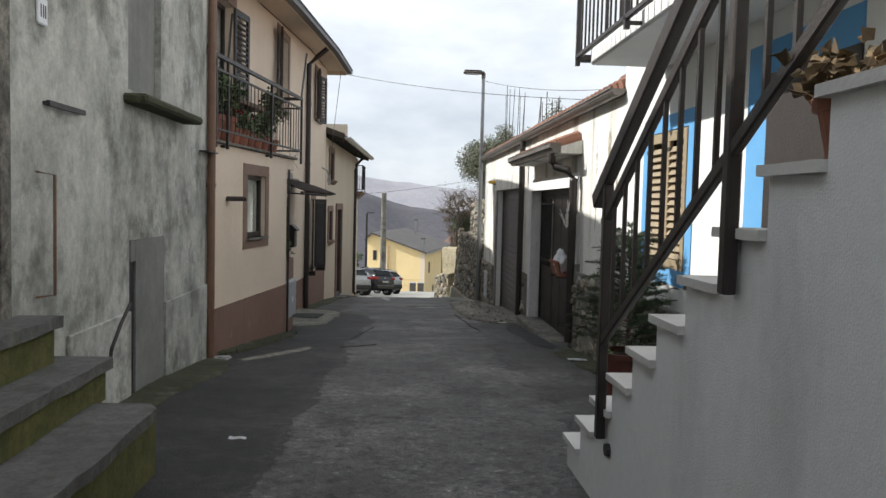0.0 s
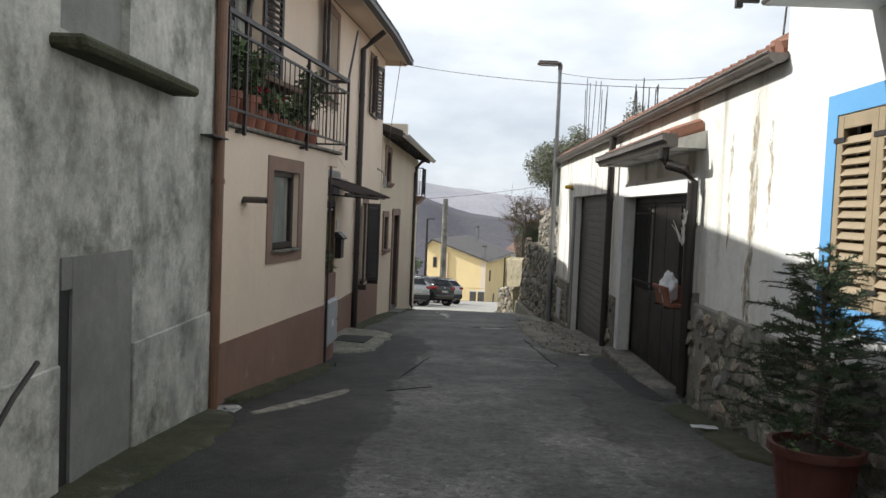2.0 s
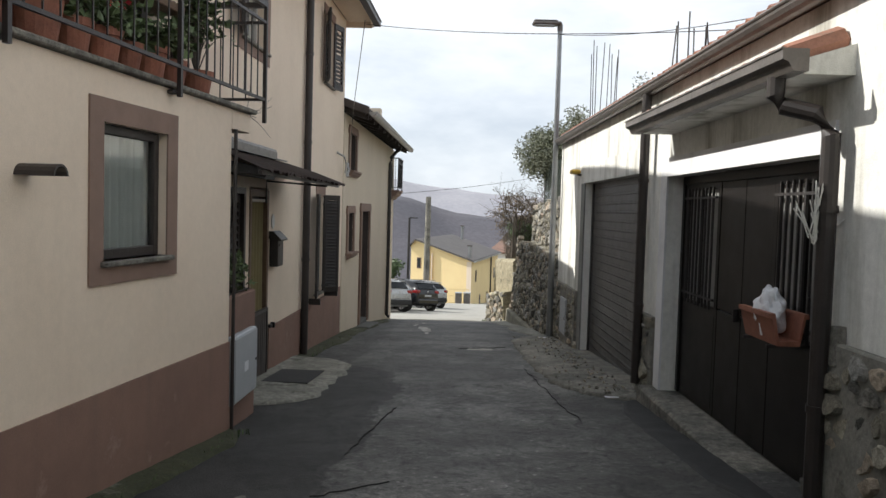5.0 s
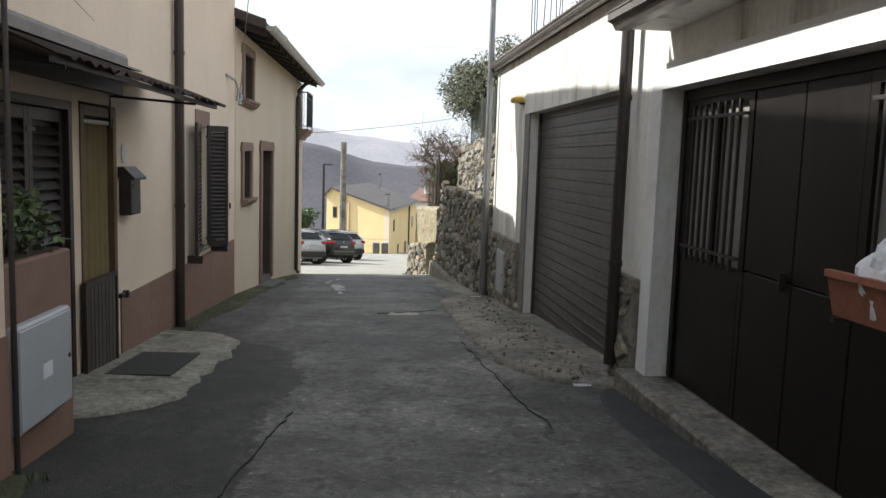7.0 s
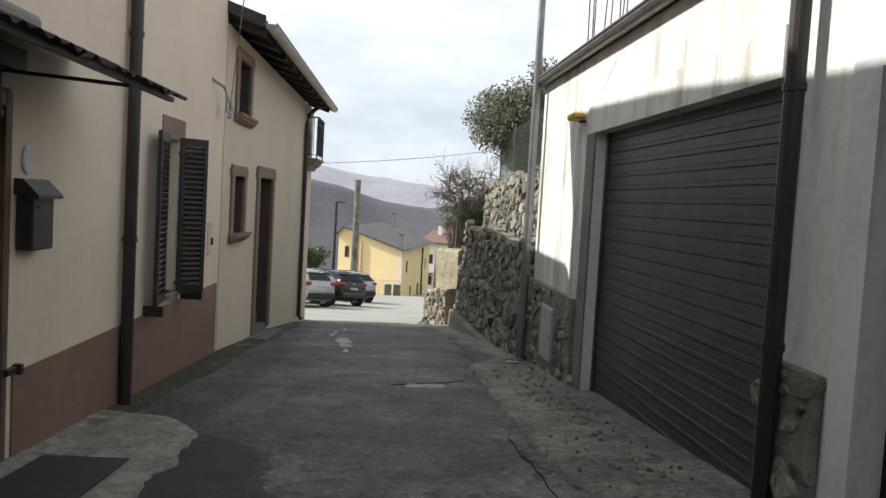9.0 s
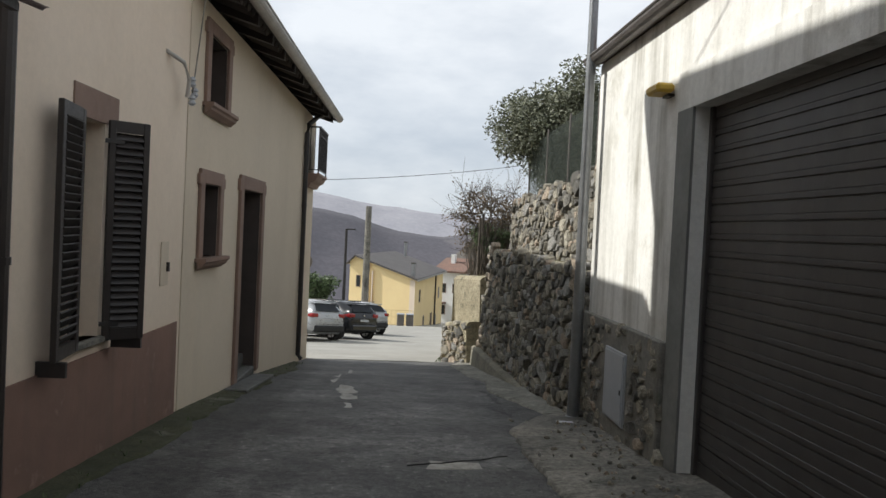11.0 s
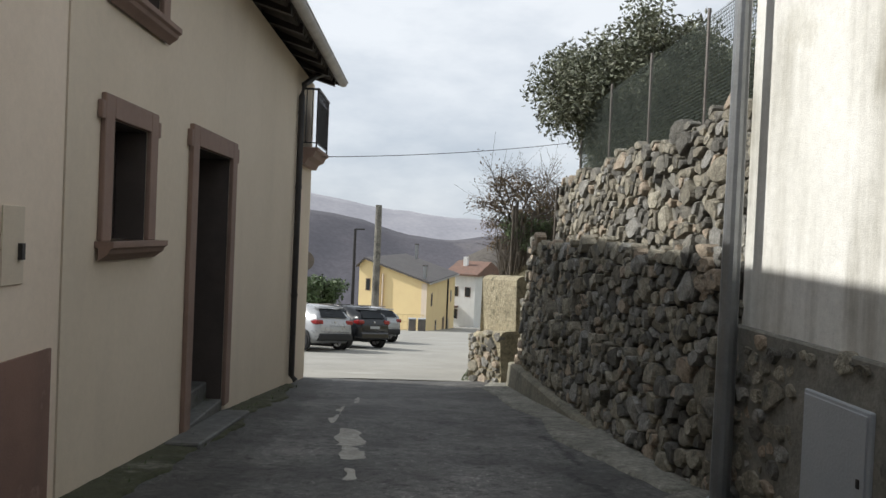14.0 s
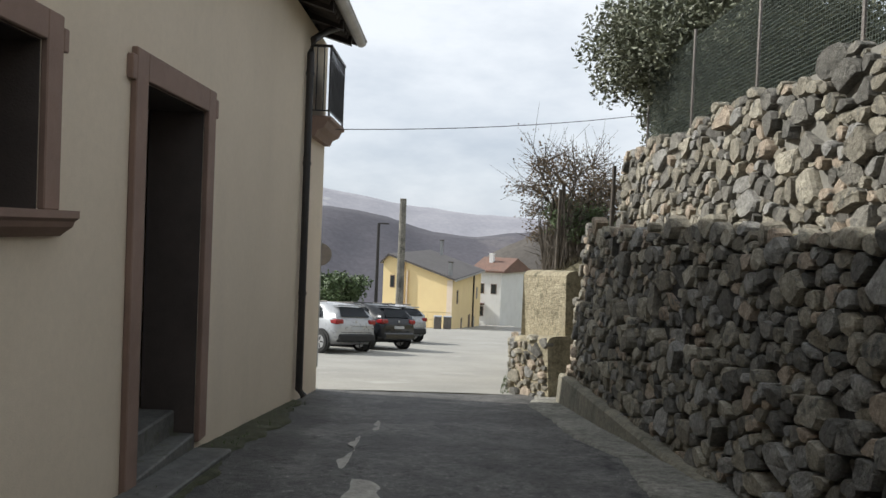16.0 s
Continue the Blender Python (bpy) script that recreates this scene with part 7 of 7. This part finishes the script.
# ---- parked cars ----
def car(m, paint, label, seed):
    """A hatchback: x runs from the tail to the nose, the ground is z = 0."""
    ob = thing("parked_car", m, label, "car", "cars parked in a row")
    L, W = 4.15, 0.88
    sx = np.array((0.0, 0.06, 0.25, 0.7, 1.4, 2.2, 2.75, 3.1, 3.6, 4.0, 4.15))
    belt = np.array((0.80, 0.98, 1.0, 1.0, 0.98, 0.96, 0.94, 0.93, 0.86, 0.72, 0.60))
    roofz = np.array((0.82, 1.02, 1.28, 1.46, 1.52, 1.49, 1.30, 1.02, 0.92, 0.78, 0.62))
    half = np.array((0.74, 0.80, 0.85, 0.88, 0.88, 0.88, 0.88, 0.87, 0.84, 0.76, 0.62))
    bm = bmesh.new()
    rings = []
    for x in np.linspace(0, L, 34):
        b, r, w = (float(np.interp(x, sx, q)) for q in (belt, roofz, half))
        inset = 0.74 if r - b > 0.2 else 0.93
        g = 0.92 if r - b > 0.2 else 0.96
        low = 0.34 if x < 0.2 or x > 3.95 else 0.24
        pts = [(w * 0.9, low), (w, 0.42), (w * 1.0, 0.66), (w * 0.975, b), (w * g * 0.94, b + (r - b) * 0.3), (w * inset * 1.02, b + (r - b) * 0.9), (w * inset * 0.85, r), (0, r + 0.015)]
        ring = [(y, z) for y, z in pts] + [(-y, z) for y, z in pts[-2::-1]]
        rings.append([bm.verts.new((x, y, z)) for y, z in ring])
    k = len(rings[0])
    for a, b in zip(rings, rings[1:]):
        for i in range(k - 1):
            bm.faces.new((a[i], a[i + 1], b[i + 1], b[i]))
        bm.faces.new((a[k - 1], a[0], b[0], b[k - 1]))
    bm.faces.new(rings[0])
    bm.faces.new(rings[-1][::-1])
    body = smooth(part("body", bm, paint, ob))
    # rear window
    bm = bmesh.new()
    v = [bm.verts.new(c) for c in ((0.10, -0.60, 1.07), (0.10, 0.60, 1.07), (0.33, 0.50, 1.36), (0.33, -0.50, 1.36))]
    bm.faces.new(v)
    bmesh.ops.solidify(bm, geom=bm.faces[:], thickness=0.02)
    for q in bm.verts:
        q.co.x -= 0.035
    part("rear_window", bm, CARGLASS, ob)
    for s in (1, -1):
        for x0, x1, x2, x3 in ((0.62, 1.32, 1.32, 0.85), (1.42, 2.25, 2.2, 1.42), (2.32, 2.95, 2.45, 2.28)):
            bm = bmesh.new()
            v = [bm.verts.new(c) for c in ((x0, s * 0.868, 1.04), (x1, s * 0.868, 1.03), (x2, s * 0.72, 1.36), (x3, s * 0.72, 1.38))]
            bm.faces.new(v)
            bmesh.ops.solidify(bm, geom=bm.faces[:], thickness=0.02)
            part("side_window", bm, CARGLASS, ob)
        part("tail_lamp", boxes(((0.0, s * 0.68 - 0.16, 0.84), (0.42, s * 0.68 + 0.155, 1.0)), bevel=0.04), TAILRED, ob, "red tail lamp")
        part("mirror", boxes(((2.7, s * 0.98 - 0.09, 0.98), (2.84, s * 0.98 + 0.07, 1.1)), bevel=0.03), paint, ob)
    part("rear_bumper", boxes(((-0.06, -0.74, 0.32), (0.2, 0.74, 0.56)), bevel=0.05), RUBBER_SHADE if paint is SILVER else paint, ob)
    part("roof_spoiler", boxes(((0.24, -0.56, 1.40), (0.5, 0.56, 1.435)), bevel=0.015), paint, ob)
    part("tailgate_seam", boxes(((-0.004, -0.62, 0.60), (0.03, 0.62, 0.612)), ((0.0, -0.3, 0.80), (0.05, 0.3, 0.815))), RUBBER_SHADE, ob)
    part("rear_emblem", lathe(bmesh.new(), ((0.04, 0.0), (0.042, 0.012), (0.02, 0.018)), 12, T(0.03, 0, 0.93) @ pose(0, 0, 0, 0, -90, 0)), ALLOY, ob, "small round chrome badge")
    for s in (1, -1):
        part("roof_rail", boxes(((0.75, s * 0.56 - 0.015, 1.50), (2.1, s * 0.56 + 0.015, 1.545)), bevel=0.01), GUTTER if paint is SILVER else paint, ob)
    part("number_plate", boxes(((-0.01, -0.24, 0.69), (0.0, 0.24, 0.78))), METER, ob, "pale number plate")
    for x in (0.62, 3.2):
        for s in (1, -1):
            part("wheel_arch", lathe(bmesh.new(), ((0.30, 0.0), (0.375, 0.0), (0.385, 0.03), (0.30, 0.03)), 24, T(x, s * 0.875 + (0.03 if s > 0 else 0.0), 0.33) @ pose(0, 0, 0, 90)), RUBBER_SHADE, ob, "black plastic wheel arch")
            mm = T(x, s * 0.835, 0.31) @ pose(0, 0, 0, 90)
            wheel = part("wheel", lathe(bmesh.new(), ((0.22, -0.1), (0.30, -0.1), (0.315, -0.06), (0.315, 0.06), (0.30, 0.1), (0.22, 0.1)), 24, mm), RUBBER_SHADE, ob, "black tyre")
            part("rim", lathe(bmesh.new(), ((0.20, -0.105), (0.22, -0.08), (0.22, 0.08), (0.20, 0.105)), 20, mm), ALLOY, wheel, "grey alloy rim")
            bm = bmesh.new()
            for j in range(5):
                box(bm, (0.05, -0.02, -0.112), (0.19, 0.02, 0.112), m=mm @ pose(0, 0, 0, 0, 0, 72 * j + 36))
            part("spoke_gap", bm, RUBBER_SHADE, wheel)
    return ob


gz = lambda y: float(np.interp(y, PROFILE_Y, PROFILE_Z)) + 0.02
HEAD = math.degrees(math.atan2(0.66, -0.75))


def wheel_at(x, y):
    """A parked car's place from where its rear left tyre touches the sloping street."""
    up = Vector((0, 0.115, 1)).normalized()
    ahead = Vector((math.cos(radians(HEAD)), math.sin(radians(HEAD)), 0))
    ahead = (ahead - ahead.project(up)).normalized()
    turn = Matrix((ahead, up.cross(ahead), up)).transposed().to_4x4()
    return Matrix.Translation(Vector((x, y, gz(y) + 0.01)) - turn.to_3x3() @ Vector((0.62, 0.835, 0))) @ turn


car(wheel_at(-2.69, 40.22), SILVER, "silver compact crossover parked nose-in", 1)
car(wheel_at(-1.45, 42.6), CARDARK, "dark grey hatchback parked nose-in", 2)
car(wheel_at(-0.95, 48.2), SILVER, "small light grey car parked nose-in", 3)

# ---- houses and poles down the street ----
def far_window(parent, m, w, h):
    win = part("window", boxes(((0, -0.03, 0), (w, 0.06, h))), TRIM, parent, at=m)
    part("pane", boxes(((0.08, -0.045, 0.08), (w - 0.08, -0.03, h - 0.08))), CARGLASS, win)


Y0, Y1 = (-3.4, 99.6), (3.75, 95.0)
house = thing("yellow_house", along(Y0, Y1) @ T(0, 0, -9.8), "two-storey yellow house with grey-brown pitched roof", "house")
WY, DY, SKEW = length(Y0, Y1), 19.7, -0.367
bm = bmesh.new()
fr = [(0, -4.0), (WY, -4.0), (WY, 5.3), (0.7, 7.35), (0, 6.75)]
v = [[bm.verts.new((x, y, z)) for x, z in fr] for y in (0, DY)]
bm.faces.new(v[0])
bm.faces.new(v[1][::-1])
for i in range(5):
    j = (i + 1) % 5
    bm.faces.new((v[0][i], v[0][j], v[1][j], v[1][i]))
part("wall", bm, YELLOW, house)
bm = bmesh.new()
pr = [(WY + 0.4, 5.2), (0.7, 7.36), (-0.35, 6.45), (-0.35, 6.62), (0.7, 7.56), (WY + 0.4, 5.4)]
v = [[bm.verts.new((x, y, z)) for x, z in pr] for y in (-0.45, DY + 0.4)]
bm.faces.new(v[0])
bm.faces.new(v[1][::-1])
for i in range(6):
    j = (i + 1) % 6
    bm.faces.new((v[0][i], v[0][j], v[1][j], v[1][i]))
part("roof", bm, GREYROOF, house)
part("gutter", boxes(((WY + 0.4, -0.45, 5.15), (WY + 0.54, DY + 0.4, 5.3))), PALEGUTTER, house)
part("corner_pilaster", boxes(((WY - 0.6, -0.04, -3.5), (WY + 0.04, 0.0, 5.2))), BEIGE, house)
for x, y, z0, z1, r in ((2.55, -0.2, -1.0, 7.0, 0.16), (3.1, -0.18, -1.0, 5.9, 0.1)):
    part("flue", tube(bmesh.new(), ((x, y, z0), (x, y, z1)), r, 8), BEIGE, house)
for x, y, z in ((WY - 0.45, 0.8, 6.95), (3.6, 15.0, 8.9)):
    ch = part("chimney", boxes(((x - 0.2, y - 0.2, z - 1.8), (x + 0.2, y + 0.2, z))), GALV, house)
    part("chimney_cap", boxes(((x - 0.28, y - 0.28, z), (x + 0.28, y + 0.28, z + 0.12))), DARKTILE, ch)
for y, z in ((2.6, 2.6), (5.6, -0.6), (14.2, -1.4), (16.0, 2.0)):
    far_window(house, T(WY + SKEW * y, y, z) @ pose(0, 0, 0, 0, 0, 110.2), 0.9, 1.4)
part("door", boxes(((WY, 10.6, -2.2), (WY + 0.05, 11.8, 0.6))), WOOD, house)
part("drainpipe", tube(bmesh.new(), ((WY + 0.08, 13.4, 5.1), (WY + 0.08, 13.4, -2.6)), 0.13, 6), BROWNMETAL, house)
far_window(house, T(0.9, 0, 4.0), 0.6, 1.3)
for ob in house.children:
    if ob.name.split(".")[0] != "window":
        ob.data.transform(Matrix(((1, SKEW, 0, 0), (0, 1, 0, 0), (0, 0, 1, 0), (0, 0, 0, 1))))
        for sub in ob.children:
            sub.data.transform(Matrix(((1, SKEW, 0, 0), (0, 1, 0, 0), (0, 0, 1, 0), (0, 0, 0, 1))))
fence = thing("metal_fence", T(-1.2, 90.0, -9.0), "low yellowish metal fence before the yellow house", "fence")
for k in range(10):
    part("post", boxes(((k * 0.5 - 0.03, -0.03, -0.6), (k * 0.5 + 0.03, 0.03, 1.7))), YELLOW, fence)
for z in (0.2, 0.95, 1.65):
    part("rail", boxes(((-0.1, -0.02, z), (4.6, 0.02, z + 0.07))), YELLOW, fence)
for x in (2.2, 3.1):
    bn = thing("waste_bin", T(x, 88.0, gz(88.0) - 0.05), "grey wheeled waste bin beside the fence", "bin")
    part("body", boxes(((-0.35, -0.3, 0.08), (0.35, 0.3, 1.15)), bevel=0.05), GUTTER, bn)
    part("lid", boxes(((-0.38, -0.33, 1.15), (0.38, 0.33, 1.25)), bevel=0.03), METER, bn)
    part("wheel", boxes(((-0.3, 0.2, 0.0), (-0.22, 0.36, 0.18))), RUBBER_SHADE, bn)
    part("wheel", boxes(((0.22, 0.2, 0.0), (0.3, 0.36, 0.18))), RUBBER_SHADE, bn)
V0, V1 = (8.2, 126.5), (11.9, 124.4)
house = thing("white_house", along(V0, V1) @ T(0, 0, -12.4), "white house with red clay tile roof", "house")
WV = length(V0, V1)
part("wall", boxes(((0, 0, -3), (WV, 9, 7.4))), HOUSEWHITE, house)
bm = extrude_profile(bmesh.new(), ((-0.5, 7.2), (-0.5, 7.45), (4.5, 9.2), (9.5, 7.45), (9.5, 7.2)), WV + 1.0, T(-0.5, 0, 0))
part("roof", bm, FARTILE, house)
part("chimney", boxes(((1.2, 2.4, 8.0), (1.8, 3.0, 9.8))), HOUSEWHITE, house)
for x, z in ((0.8, 4.2), (2.7, 4.2), (0.8, 1.0)):
    far_window(house, T(x, 0, z), 0.9, 1.4)
part("porch_roof", boxes(((-1.6, -2.2, 2.6), (1.8, 0.0, 2.85))), FARTILE, house)
part("porch_post", boxes(((-1.5, -2.1, -2.5), (-1.3, -1.9, 2.6))), DARKWOOD, house)
pole = thing("utility_pole", T(-0.92, 66, gz(66)), "grey concrete utility pole", "pole")
part("pole", tube(bmesh.new(), ((0, 0, -0.5), (0, 0, 4), (0, 0, 8.3)), 0.27, 10, True, 0.2), CURB, pole)
pole = thing("lamp_post", T(-2.2, 62, gz(62)), "thin dark street lamp post", "street lamp")
part("pole", tube(bmesh.new(), ((0, 0, -0.5), (0, 0, 3), (0, 0, 6.2)), 0.11, 8, True, 0.08), IRON, pole)
part("head", boxes(((0.0, -0.1, 6.15), (0.6, 0.1, 6.24)), bevel=0.03), IRON, pole)
sign = thing("traffic_sign", T(-2.05, 34, gz(34)), "round traffic sign seen from its grey back", "traffic sign")
part("pole", tube(bmesh.new(), ((0, 0, -0.2), (0, 0, 2.75)), 0.03, 8), GALV, sign)
part("disc", lathe(bmesh.new(), ((0.24, 0.0), (0.25, 0.01), (0.24, 0.02)), 24, T(0, 0, 2.45) @ pose(0, 0, 0, 90)), GUTTER, sign)
